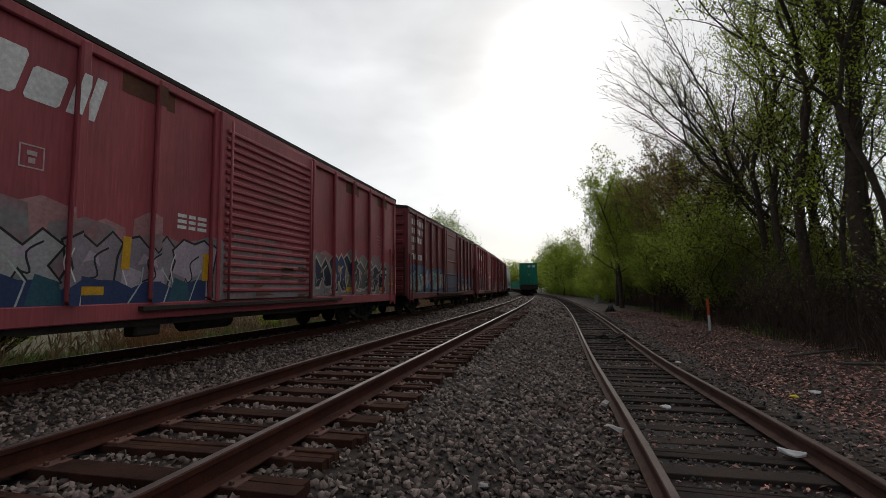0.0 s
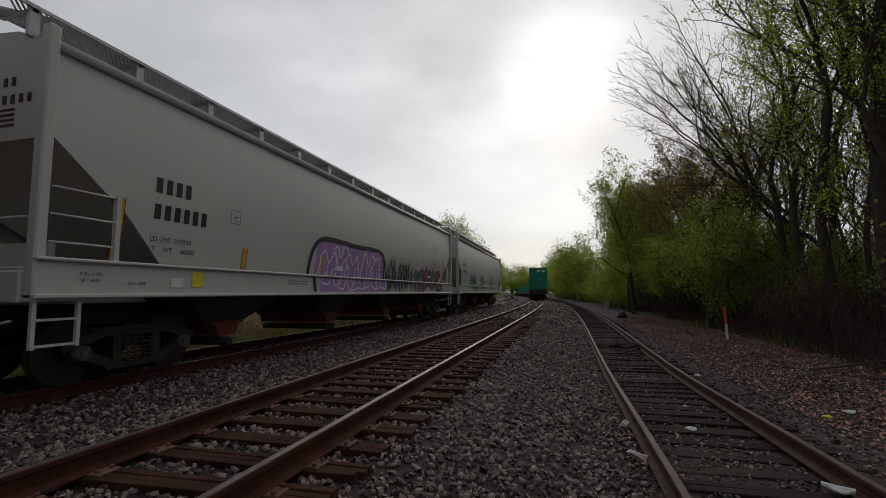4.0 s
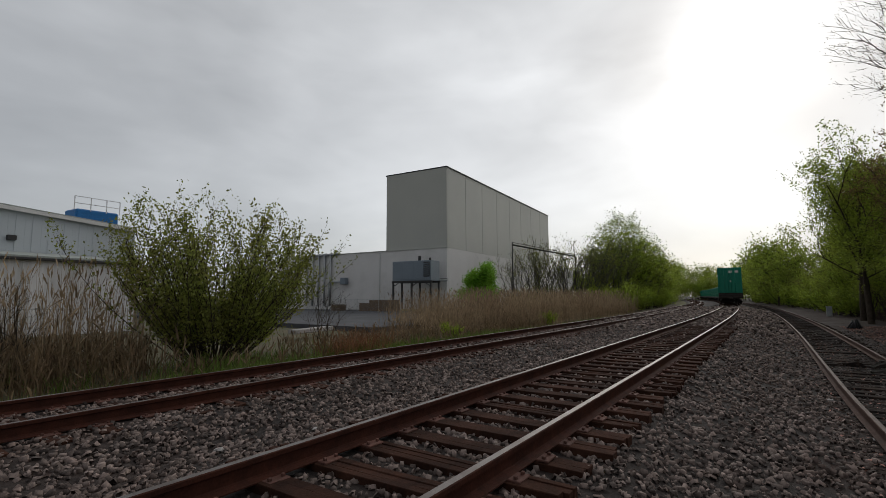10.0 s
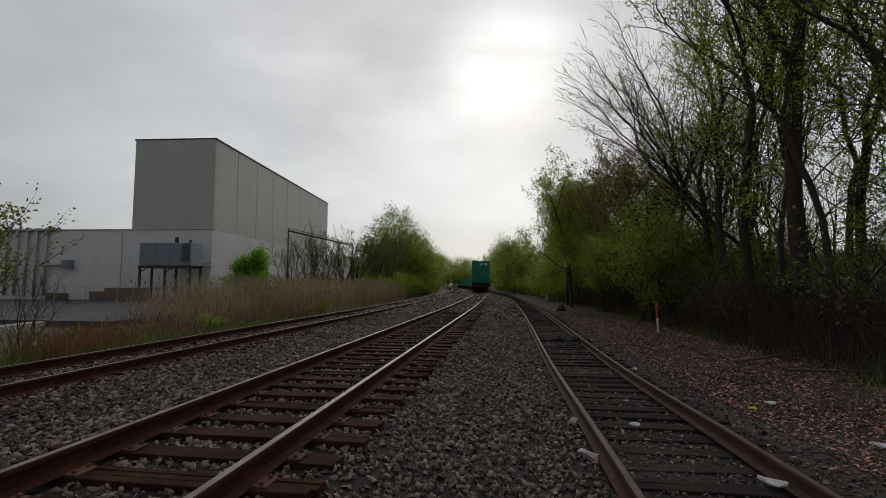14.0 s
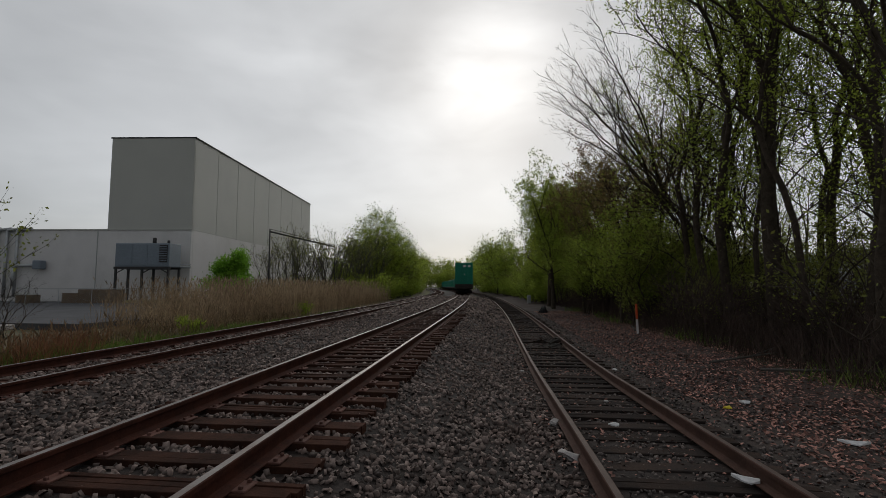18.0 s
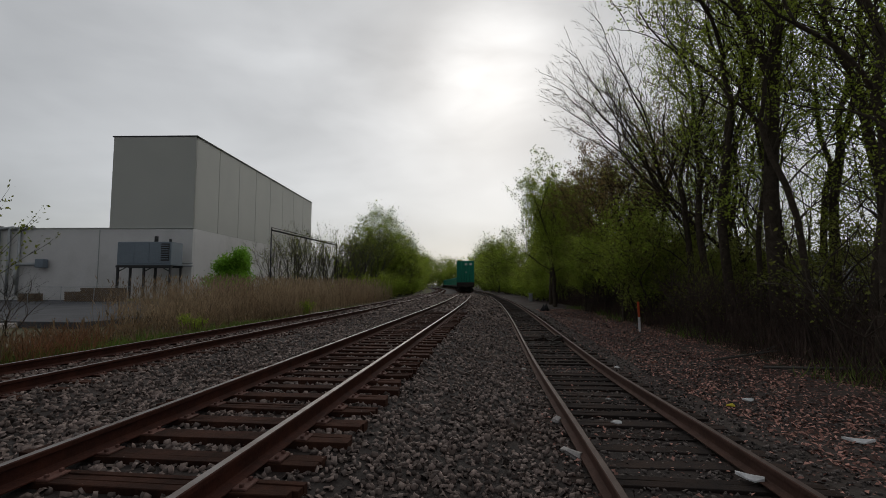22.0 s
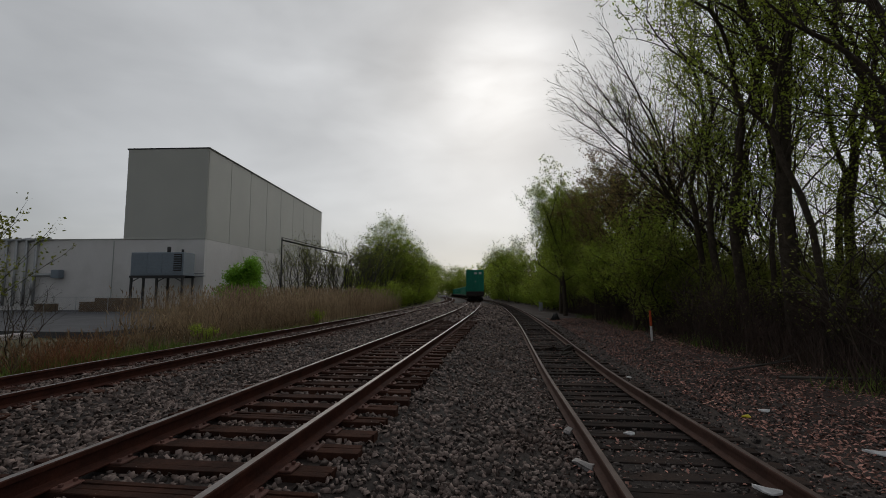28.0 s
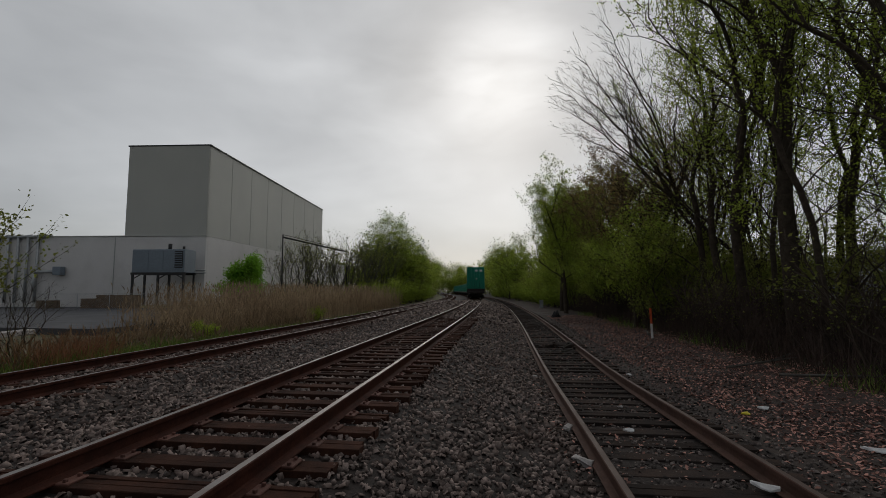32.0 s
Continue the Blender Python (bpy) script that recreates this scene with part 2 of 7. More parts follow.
# ---- mesh helpers ----
class Geo:
    """Gathers vertices and faces for one mesh."""

    def __init__(self):
        self.v, self.f, self.mi, self.smooth = [], [], [], []

    def add(self, verts, faces, mi=0, smooth=False):
        o = len(self.v)
        self.v.extend([tuple(p) for p in verts])
        for f in faces:
            self.f.append(tuple(i + o for i in f))
            self.mi.append(mi)
            self.smooth.append(smooth)
        return self

    def box(self, c, s, ch=0.0, m=None, mi=0):
        """A box of centre c and sizes s, its edges chamfered by ch."""
        hx, hy, hz = s[0] / 2, s[1] / 2, s[2] / 2
        if ch <= 0:
            vs = [(x, y, z) for x in (-hx, hx) for y in (-hy, hy) for z in (-hz, hz)]
            fs = [(0, 1, 3, 2), (4, 6, 7, 5), (0, 4, 5, 1), (2, 3, 7, 6), (0, 2, 6, 4), (1, 5, 7, 3)]
        else:
            ch = min(ch, hx * 0.9, hy * 0.9, hz * 0.9)
            vs, idx = [], {}
            for sx in (-1, 1):
                for sy in (-1, 1):
                    for sz in (-1, 1):
                        for ax in range(3):
                            p = [sx * (hx - ch), sy * (hy - ch), sz * (hz - ch)]
                            p[ax] = (sx * hx, sy * hy, sz * hz)[ax]
                            idx[sx, sy, sz, ax] = len(vs)
                            vs.append(tuple(p))
            fs = []
            for ax in range(3):
                b, c2 = [k for k in range(3) if k != ax]
                for sg in (-1, 1):
                    q = []
                    for sb, sc in ((-1, -1), (1, -1), (1, 1), (-1, 1)):
                        k = [0, 0, 0]
                        k[ax], k[b], k[c2] = sg, sb, sc
                        q.append(idx[(*k, ax)])
                    fs.append(tuple(q if (sg > 0) == (ax != 1) else q[::-1]))
                for sb in (-1, 1):
                    for sc in (-1, 1):
                        k0, k1 = [0, 0, 0], [0, 0, 0]
                        k0[ax], k1[ax] = -1, 1
                        k0[b] = k1[b] = sb
                        k0[c2] = k1[c2] = sc
                        fs.append((idx[(*k0, b)], idx[(*k1, b)], idx[(*k1, c2)], idx[(*k0, c2)]))
            for sx in (-1, 1):
                for sy in (-1, 1):
                    for sz in (-1, 1):
                        fs.append(tuple(idx[sx, sy, sz, a] for a in range(3)))
        vs = [Vector(p) for p in vs]
        if m is not None:
            vs = [m @ p for p in vs]
        c = Vector(c)
        return self.add([p + c for p in vs], fs, mi)

    def tube(self, p0, p1, r0, r1=None, n=8, caps=True, mi=0, smooth=True):
        p0, p1 = Vector(p0), Vector(p1)
        r1 = r0 if r1 is None else r1
        d = (p1 - p0)
        if d.length < 1e-6:
            return self
        d.normalize()
        u = d.orthogonal().normalized()
        w = d.cross(u)
        vs = []
        for p, r in ((p0, r0), (p1, r1)):
            for k in range(n):
                a = 2 * math.pi * k / n
                vs.append(p + (u * math.cos(a) + w * math.sin(a)) * r)
        fs = [(k, (k + 1) % n, n + (k + 1) % n, n + k) for k in range(n)]
        self.add(vs, fs, mi, smooth)
        if caps:
            o = len(self.v) - 2 * n
            self.f += [tuple(o + k for k in range(n))[::-1], tuple(o + n + k for k in range(n))]
            self.mi += [mi, mi]
            self.smooth += [False, False]
        return self

    def prism(self, poly, y0, y1, axes="xz", mi=0):
        """A 2D outline pushed from y0 to y1 along the remaining axis."""
        k = {"xz": lambda a, b, y: (a, y, b), "yz": lambda a, b, y: (y, a, b), "xy": lambda a, b, y: (a, b, y)}[axes]
        n = len(poly)
        vs = [k(a, b, y0) for a, b in poly] + [k(a, b, y1) for a, b in poly]
        fs = [(i, (i + 1) % n, n + (i + 1) % n, n + i) for i in range(n)] + [tuple(range(n))[::-1], tuple(range(n, 2 * n))]
        return self.add(vs, fs, mi)

    def mesh(self, name, *mats):
        me = bpy.data.meshes.new(name)
        me.from_pydata(self.v, [], self.f)
        for m in mats:
            me.materials.append(m)
        if len(mats) > 1:
            me.polygons.foreach_set("material_index", self.mi)
        if any(self.smooth):
            me.polygons.foreach_set("use_smooth", self.smooth)
        bm = bmesh.new()
        bm.from_mesh(me)
        bmesh.ops.recalc_face_normals(bm, faces=bm.faces)
        bm.to_mesh(me)
        bm.free()
        me.update()
        return me


def part(name, geo, mats, parent, label="", at=None):
    """Links a Geo (or a mesh) as one mesh object under a thing or a part."""
    mats = mats if isinstance(mats, tuple) else (mats,)
    me = geo.mesh(name, *mats) if isinstance(geo, Geo) else geo
    ob = new(name, me)
    ob.parent = parent
    if at is not None:
        ob.matrix_basis = at
    if label:
        tagged(ob, label)
    return ob


def thing(name, label, category, at=None, group="", kind=""):
    ob = new(name)
    ob.empty_display_size = 0.3
    if at is not None:
        ob.matrix_basis = at
    return tagged(ob, label, category, group, kind)


def solid(name, geo, mats, label="", category="", group="", kind="", at=None):
    mats = mats if isinstance(mats, tuple) else (mats,)
    ob = new(name, geo.mesh(name, *mats) if isinstance(geo, Geo) else geo)
    if at is not None:
        ob.matrix_basis = at
    return tagged(ob, label, category, group, kind)


def quick_mesh(name, verts, faces, mats, mi=None, smooth=False):
    """A large mesh from arrays, without the slower cleaning."""
    me = bpy.data.meshes.new(name)
    verts, faces = np.asarray(verts, dtype=np.float32), np.asarray(faces, dtype=np.int32)
    k = faces.shape[1]
    me.vertices.add(len(verts))
    me.vertices.foreach_set("co", verts.ravel())
    me.loops.add(faces.size)
    me.loops.foreach_set("vertex_index", faces.ravel())
    me.polygons.add(len(faces))
    me.polygons.foreach_set("loop_start", np.arange(0, faces.size, k, dtype=np.int32))
    for m in (mats if isinstance(mats, tuple) else (mats,)):
        me.materials.append(m)
    if mi is not None:
        me.polygons.foreach_set("material_index", np.asarray(mi, dtype=np.int32))
    if smooth:
        me.polygons.foreach_set("use_smooth", np.ones(len(faces), dtype=bool))
    me.update(calc_edges=True)
    me.validate()
    return me


# ---- the line of the tracks ----
BEND_Y, BEND, BEND_END = 20.0, 5.9e-4, 150.0
BACK, BACK_END = 3.0e-4, -200.0


def bend(s):
    """Sideways shift of the line at s, and its slope."""
    if s > BEND_Y:
        e = min(s, BEND_END) - BEND_Y
        return -BEND * e * e - 2 * BEND * e * (s - min(s, BEND_END)), -2 * BEND * e
    if s < 0:
        e = max(s, BACK_END)
        return -BACK * e * e - 2 * BACK * e * (s - e), -2 * BACK * e
    return 0.0, 0.0


def on_line(u, s, z=0.0):
    """A place u metres to the right of the middle track's centre, s metres up the line."""
    dx, k = bend(s)
    n = math.hypot(1, k)
    return Vector((dx + u / n, s - u * k / n, z))


def heading(s):
    return math.degrees(math.atan(-bend(s)[1]))


TRACKS = {"main": (0.0, 0.0), "far": (-4.98, -0.124), "siding": (4.37, -0.517)}
# the siding falls away up the line: its height over its mean level, at s
SIDING_S, SIDING_DZ = (2.0, 4.0, 6.0, 8.0, 10.0, 12.0, 16.0, 40.0), (0.155, 0.14, 0.085, 0.015, -0.05, -0.085, -0.095, -0.03)
PROFILE = [(-900, -0.6), (-60, -0.9), (-12, -0.95), (-8.4, -0.85), (-7.2, -0.55), (-6.5, -0.36), (-5.7, -0.33), (-4.2, -0.33), (-3.5, -0.335), (-2.4, -0.40), (-1.5, -0.30), (-1.25, -0.235), (-0.6, -0.245),
           (0.6, -0.245), (1.2, -0.25), (1.5, -0.31), (2.0, -0.44), (2.7, -0.60), (3.1, -0.71), (3.7, -0.765), (5.2, -0.765), (5.8, -0.77), (6.6, -0.75), (9.5, -0.74), (14, -0.85), (60, -1.0), (900, -1.0)]


def siding_dz(u, s):
    """How far the bed beside and under the siding is raised or sunk."""
    return np.interp(u, (1.9, 3.3, 5.9, 8.0), (0.0, 1.0, 1.0, 0.0)) * np.interp(s, SIDING_S, SIDING_DZ)


def ground_z(u, s=None):
    if s is not None:
        return ground_z(u) + float(siding_dz(u, s))
    for (a, za), (b, zb) in zip(PROFILE, PROFILE[1:]):
        if a <= u <= b:
            return za + (zb - za) * (u - a) / (b - a)
    return -1.0


def build_ground():
    cols = []
    for (a, _), (b, _) in zip(PROFILE, PROFILE[1:]):
        k = max(1, min(8, int((b - a) / 0.35))) if abs(a) < 13 else 1
        cols += [a + (b - a) * i / k for i in range(k)]
    cols.append(PROFILE[-1][0])
    rows = [-1500, -700, -400, -260] + list(range(-200, -20, 6)) + [x * 0.5 for x in range(-40, 80)] + list(range(40, 200, 5)) + [220, 300, 450, 700, 1500]
    vs, fs, mi = [], [], []
    for s in rows:
        for u in cols:
            p = on_line(u, s, ground_z(u, s))
            if abs(u) < 60:
                p.z += (0.05 if u < -9 or u > 6.2 else 0.012) * noise.noise((p.x * 0.5, p.y * 0.5, 0)) + 0.012 * noise.noise((p.x * 2.3, p.y * 2.3, 4))
            vs.append(p)
    n = len(cols)
    for j in range(len(rows) - 1):
        for i in range(n - 1):
            u = (cols[i] + cols[i + 1]) / 2
            fs.append((j * n + i, j * n + i + 1, (j + 1) * n + i + 1, (j + 1) * n + i))
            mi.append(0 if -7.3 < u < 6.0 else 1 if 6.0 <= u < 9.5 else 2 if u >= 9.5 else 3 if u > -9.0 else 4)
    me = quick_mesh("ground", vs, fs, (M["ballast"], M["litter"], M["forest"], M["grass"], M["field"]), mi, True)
    tagged(new("ground", me), "stony ballast bed coloured dark for shade between stones, with leaf litter and grassy verges", "ground", kind="structure")


RAIL_OUT = [(-0.076, -0.178), (0.076, -0.178), (0.076, -0.168), (0.02, -0.152), (0.009, -0.14), (0.009, -0.055), (0.036, -0.04), (0.036, -0.008), (0.028, 0.0), (-0.028, 0.0), (-0.036, -0.008), (-0.036, -0.04), (-0.009, -0.055), (-0.009, -0.14),
            (-0.02, -0.152), (-0.076, -0.168)]


def build_rail(u, z, mats, side=False):
    rows = list(range(-250, -40, 10)) + [x * 1.0 for x in range(-40, 60)] + list(range(60, 260, 5))
    n, g = len(RAIL_OUT), Geo()
    for j, s in enumerate(rows):
        for a, b in RAIL_OUT:
            g.v.append(tuple(on_line(u + a, s, z + b + (float(siding_dz(4.4, s)) if side else 0.0))))
        if j:
            for i in range(n):
                k = (i + 1) % n
                g.f.append(((j - 1) * n + i, (j - 1) * n + k, j * n + k, j * n + i))
                g.mi.append(1 if i == 8 else 0)
                g.smooth.append(False)
    return g.mesh("rail", *mats)


def tie_mesh(name, rnd, length, mat):
    """A hewn timber: uneven top in long strips, with cracks between them and ragged ends."""
    g = Geo()
    strips, y = [], -0.115
    while y < 0.105:
        w = min(rnd.uniform(0.07, 0.16), 0.115 - y)
        strips.append((y, y + w))
        y += w
    for y0, y1 in strips:
        e0, e1, z = -length / 2 + rnd.uniform(-0.03, 0.03), length / 2 + rnd.uniform(-0.03, 0.03), 0.09 + rnd.uniform(-0.009, 0.003)
        xs = [e0] + [e0 + (e1 - e0) * (k + rnd.uniform(-0.2, 0.2)) / 5 for k in range(1, 5)] + [e1]
        zz = [z + rnd.uniform(-0.006, 0.003) for _ in xs]
        c = rnd.uniform(0.003, 0.007)
        ring = [[(x, y0, -0.09), (x, y0 + 0.001, t - c), (x, y0 + c, t), (x, y1 - c, t), (x, y1 - 0.001, t - c), (x, y1, -0.09)] for x, t in zip(xs, zz)]
        g.add([p for r in ring for p in r], [(k * 6 + i, k * 6 + (i + 1) % 6, k * 6 + 6 + (i + 1) % 6, k * 6 + 6 + i) for k in range(5) for i in range(6)] + [tuple(range(6)), tuple(range(30, 36))])
    return g.mesh(name, mat)


def build_tracks():
    rnd = random.Random(4)
    for name, (u0, z0) in TRACKS.items():
        side = name == "siding"
        tr = thing("track_" + name, {"main": "worn main track with polished rails on brown timber ties", "far": "rusty-sided far track on reddish timber ties", "siding": "old low siding with dull rusty rails and half-buried ties"}[name], "railway track", kind="structure")
        for sg in (-1, 1):
            part("rail", build_rail(u0 + sg * 0.7525, z0, (M["siderail"], M["sidehead"]) if side else (M["rail"], M["railhead"]), side), (), tr)
        kinds = [tie_mesh("tie", rnd, 2.6, M["oldtie"] if side else M["tie"]) for _ in range(5)]
        far = Geo()
        plate = Geo().box((0, 0, 0), (0.36, 0.19, 0.022), 0.006)
        for a in (-0.13, 0.13):
            for b in (-0.06, 0.06):
                plate.box((a, b, 0.02), (0.028, 0.028, 0.03), 0.004)
        plate = plate.mesh("tie_plate", M["plate"])
        step, s = 0.52, -62.0
        while s < 200:
            s += step * rnd.uniform(0.96, 1.04)
            rot = heading(s) + rnd.uniform(-1.3, 1.3)
            z = z0 - 0.178 - 0.09 + rnd.uniform(-0.008, 0.004)
            if side:
                z += rnd.uniform(-0.05, -0.01) + float(siding_dz(4.4, s))
            p = on_line(u0 + rnd.uniform(-0.05, 0.05), s, z)
            if -45 < s < 88:
                part("tie", rnd.choice(kinds), (), tr, at=pose(*p, 0, rnd.uniform(-0.4, 0.4), rot))
                if -9 < s < 22 and not side:
                    for sg in (-1, 1):
                        part("tie_plate", plate, (), tr, at=pose(*on_line(u0 + sg * 0.7525, s, z0 - 0.178 - 0.001), 0, 0, rot))
            else:
                far.box(p, (2.6, 0.23, 0.18), 0, pose(0, 0, 0, 0, 0, rot))
        ob = part("tie_row", far, M["oldtie"] if side else M["tie"], tr)
        tagged(ob, kind="stuff")


build_ground()

# ---- paints and building materials ----
M.update(
    red=material("boxcar_red", (0.36, 0.075, 0.088), 0.6, second=(0.27, 0.055, 0.066), scale=0.5, amount=0.7, fine=30, bump=0.1, streak=True, dirt=(0.16, 0.05, 0.05), dirt_scale=0.8, dirt_amount=0.5),
    maroon=material("boxcar_maroon", (0.21, 0.042, 0.046), 0.6, second=(0.15, 0.033, 0.036), scale=0.6, amount=0.8, fine=30, bump=0.1, streak=True, dirt=(0.06, 0.025, 0.022), dirt_scale=0.8, dirt_amount=0.5),
    grey=material("hopper_grey", (0.50, 0.485, 0.44), 0.5, second=(0.39, 0.38, 0.35), scale=0.25, amount=0.2, fine=120, bump=0.0, dirt=(0.40, 0.375, 0.33), dirt_scale=0.3, dirt_amount=0.12),
    under=material("underframe_grime", (0.022, 0.018, 0.016), 0.85, second=(0.05, 0.038, 0.032), scale=4, amount=0.6, fine=30, bump=0.3),
    galv=material("galvanised", (0.42, 0.43, 0.43), 0.5, 0.6, second=(0.30, 0.31, 0.31), scale=3, fine=40, bump=0.1),
    green=material("container_green", (0.012, 0.22, 0.14), 0.5, second=(0.01, 0.16, 0.105), scale=0.8, amount=0.6, fine=20, bump=0.05, streak=True),
    wall_white=material("painted_block_wall", (0.70, 0.68, 0.66), 0.85, second=(0.60, 0.57, 0.55), scale=0.15, amount=0.7, fine=60, bump=0.03, dirt=(0.42, 0.41, 0.38), dirt_scale=0.25, dirt_amount=0.4),
    panel=material("tower_panel", (0.48, 0.475, 0.43), 0.6, second=(0.43, 0.425, 0.39), scale=0.2, amount=0.6, fine=60, bump=0.03),
    sheet=material("warehouse_sheet", (0.50, 0.53, 0.55), 0.55, second=(0.46, 0.49, 0.51), scale=0.2, amount=0.3, fine=60, bump=0.0),
    lean=material("warehouse_wall", (0.66, 0.64, 0.63), 0.85, second=(0.52, 0.50, 0.49), scale=0.5, amount=0.8, fine=3, bump=0.1, streak=True),
    fascia=material("fascia_grey", (0.36, 0.38, 0.35), 0.6, second=(0.30, 0.32, 0.30), scale=0.5, fine=8, bump=0.05),
    dark=material("dark_metal", (0.035, 0.035, 0.036), 0.6, second=(0.06, 0.05, 0.045), scale=3, fine=20, bump=0.1),
    unit=material("cooling_unit_grey", (0.20, 0.235, 0.27), 0.5, second=(0.16, 0.19, 0.22), scale=0.5, fine=8, bump=0.05),
    blue=material("blue_tank", (0.02, 0.16, 0.42), 0.5, fine=10, bump=0.05),
    yellow=material("trailer_yellow", (0.44, 0.40, 0.06), 0.6, second=(0.33, 0.31, 0.08), scale=0.6, amount=0.6, fine=15, bump=0.05, dirt=(0.30, 0.30, 0.08), dirt_scale=0.8, dirt_amount=0.4),
    bark=material("bark", (0.080, 0.062, 0.047), 0.95, spec=0.1, second=(0.038, 0.031, 0.023), scale=6, amount=0.8, fine=40, bump=0.8),
    bark_grey=material("bark_grey", (0.11, 0.10, 0.088), 0.95, second=(0.06, 0.052, 0.045), scale=6, amount=0.8, fine=40, bump=0.6),
    leaf=material("young_leaf", (0.29, 0.39, 0.045), 0.6, second=(0.34, 0.34, 0.06), scale=0.7, fine=8, bump=0, island=0.45, translucent=0.5),
    leaf_high=material("canopy_leaf", (0.27, 0.36, 0.04), 0.6, second=(0.33, 0.31, 0.06), scale=0.5, fine=8, bump=0, island=0.5, translucent=0.65),
    leaf_dark=material("leaf_olive", (0.22, 0.26, 0.05), 0.7, second=(0.24, 0.18, 0.06), scale=0.6, fine=8, bump=0, island=0.45, translucent=0.5),
    leaf_bright=material("shrub_leaf", (0.20, 0.42, 0.035), 0.6, second=(0.25, 0.40, 0.05), scale=0.8, fine=8, bump=0, island=0.4, translucent=0.5),
    leaf_rust=material("budding_leaf", (0.26, 0.17, 0.07), 0.7, second=(0.15, 0.15, 0.05), scale=0.6, fine=8, bump=0, island=0.4, translucent=0.5),
    reed=material("dry_reed", (0.44, 0.33, 0.21), 0.9, second=(0.24, 0.165, 0.10), scale=0.5, amount=0.9, fine=6, bump=0, island=0.4, translucent=0.2),
    reed_low=material("dry_stalk", (0.24, 0.16, 0.095), 0.9, second=(0.13, 0.095, 0.05), scale=0.7, amount=0.9, fine=6, bump=0, island=0.5, translucent=0.2),
    brush=material("dry_brush", (0.085, 0.055, 0.042), 0.95, second=(0.05, 0.035, 0.03), scale=0.5, amount=0.9, fine=6, bump=0, island=0.4),
    white=material("white_paint", (0.72, 0.71, 0.70), 0.6, second=(0.55, 0.53, 0.52), scale=2, fine=20, bump=0.03),
    amber=material("reflective_amber", (0.62, 0.33, 0.02), 0.4, second=(0.45, 0.24, 0.02), scale=8, fine=40, bump=0.02),
    black=material("black_paint", (0.02, 0.02, 0.022), 0.6, fine=20, bump=0.03),
    teal=material("teal_spray", (0.015, 0.26, 0.24), 0.6, second=(0.02, 0.20, 0.20), scale=5, fine=40, bump=0.02),
    orange=material("orange_paint", (0.65, 0.10, 0.03), 0.5, fine=20, bump=0.02),
)
for key, rgb in dict(g_lilac=(0.42, 0.34, 0.40), g_pink=(0.55, 0.25, 0.36), g_sky=(0.20, 0.40, 0.52), g_navy=(0.03, 0.05, 0.13), g_mint=(0.16, 0.38, 0.34), g_grey=(0.38, 0.37, 0.37), g_violet=(0.40, 0.22, 0.50), g_gold=(0.50, 0.36, 0.06), g_redor=(0.45, 0.09, 0.04), g_pale=(0.45, 0.52, 0.50), g_dusk=(0.26, 0.22, 0.25), g_ash=(0.10, 0.10, 0.10), g_teal=(0.03, 0.10, 0.13), g_lime=(0.42, 0.46, 0.30), g_forest=(0.06, 0.16, 0.11), g_moss=(0.14, 0.17, 0.09), g_rose=(0.38, 0.10, 0.13), g_wine=(0.20, 0.07, 0.07)).items():
    M[key] = material("spray_" + key[2:], rgb, 0.6, second=tuple(c * 0.75 for c in rgb), scale=2.5, amount=0.7, fine=25, bump=0.02)

AX = pose(0, 0, 0, 0, 0, 5.0).to_3x3()  # the sheds stand five degrees off the line


def site(x, y, z=0.0):
    return Matrix.Translation((x, y, z)) @ pose(0, 0, 0, 0, 0, 5.0)


def build_tower():
    """White low building with the tall panelled block on it. Local x runs towards the tracks, y up the line; origin at the block's near corner."""
    b = thing("factory_building", "white low factory with a tall windowless grey panelled block on top", "building", site(-32.7, 51.5, -0.6))
    H0, H1 = 8.45, 19.6
    part("wall", Geo().box((-16.2, 0.2, H0 / 2), (32.4, 0.4, H0), 0.03), M["wall_white"], b)
    part("wall", Geo().box((-0.2, 33.4, H0 / 2), (0.4, 66.0, H0), 0.03), M["wall_white"], b)
    part("roof", Geo().box((-16.4, 33.0, H0 - 0.3), (31.6, 65.6, 0.2)), M["fascia"], b)
    part("parapet", Geo().box((-16.2, 0.15, H0 + 0.06), (32.6, 0.5, 0.12), 0.02), M["panel"], b)
    for k in range(8):
        part("wall_panel", Geo().box((-0.11, 2.9 + k * 5.75, (H0 + H1) / 2), (0.22, 5.67, H1 - H0), 0.02), M["panel"], b)
    part("wall_panel", Geo().box((-5.05, 0.13, (H0 + H1) / 2), (10.1, 0.26, H1 - H0), 0.02), M["panel"], b)
    part("wall_panel", Geo().box((-10.0, 23, (H0 + H1) / 2), (0.2, 45.8, H1 - H0), 0.02), M["panel"], b)
    part("wall_panel", Geo().box((-5.05, 46.1, (H0 + H1) / 2), (10.1, 0.2, H1 - H0), 0.02), M["panel"], b)
    part("roof", Geo().box((-5.05, 23.1, H1 - 0.1), (9.8, 45.8, 0.2)), M["fascia"], b)
    part("roof_edge", Geo().box((-5.05, 0.05, H1 + 0.06), (10.4, 0.2, 0.16), 0.02).box((0.02, 23.1, H1 + 0.06), (0.2, 46.2, 0.16), 0.02), M["dark"], b)
    part("seam", Geo().box((-11.2, -0.02, 4.2), (0.08, 0.05, 8.2)), M["fascia"], b)


M["vent_red"] = material("faded_red_vent", (0.32, 0.13, 0.10), 0.8, second=(0.4, 0.24, 0.2), scale=2, fine=10, bump=0.1)


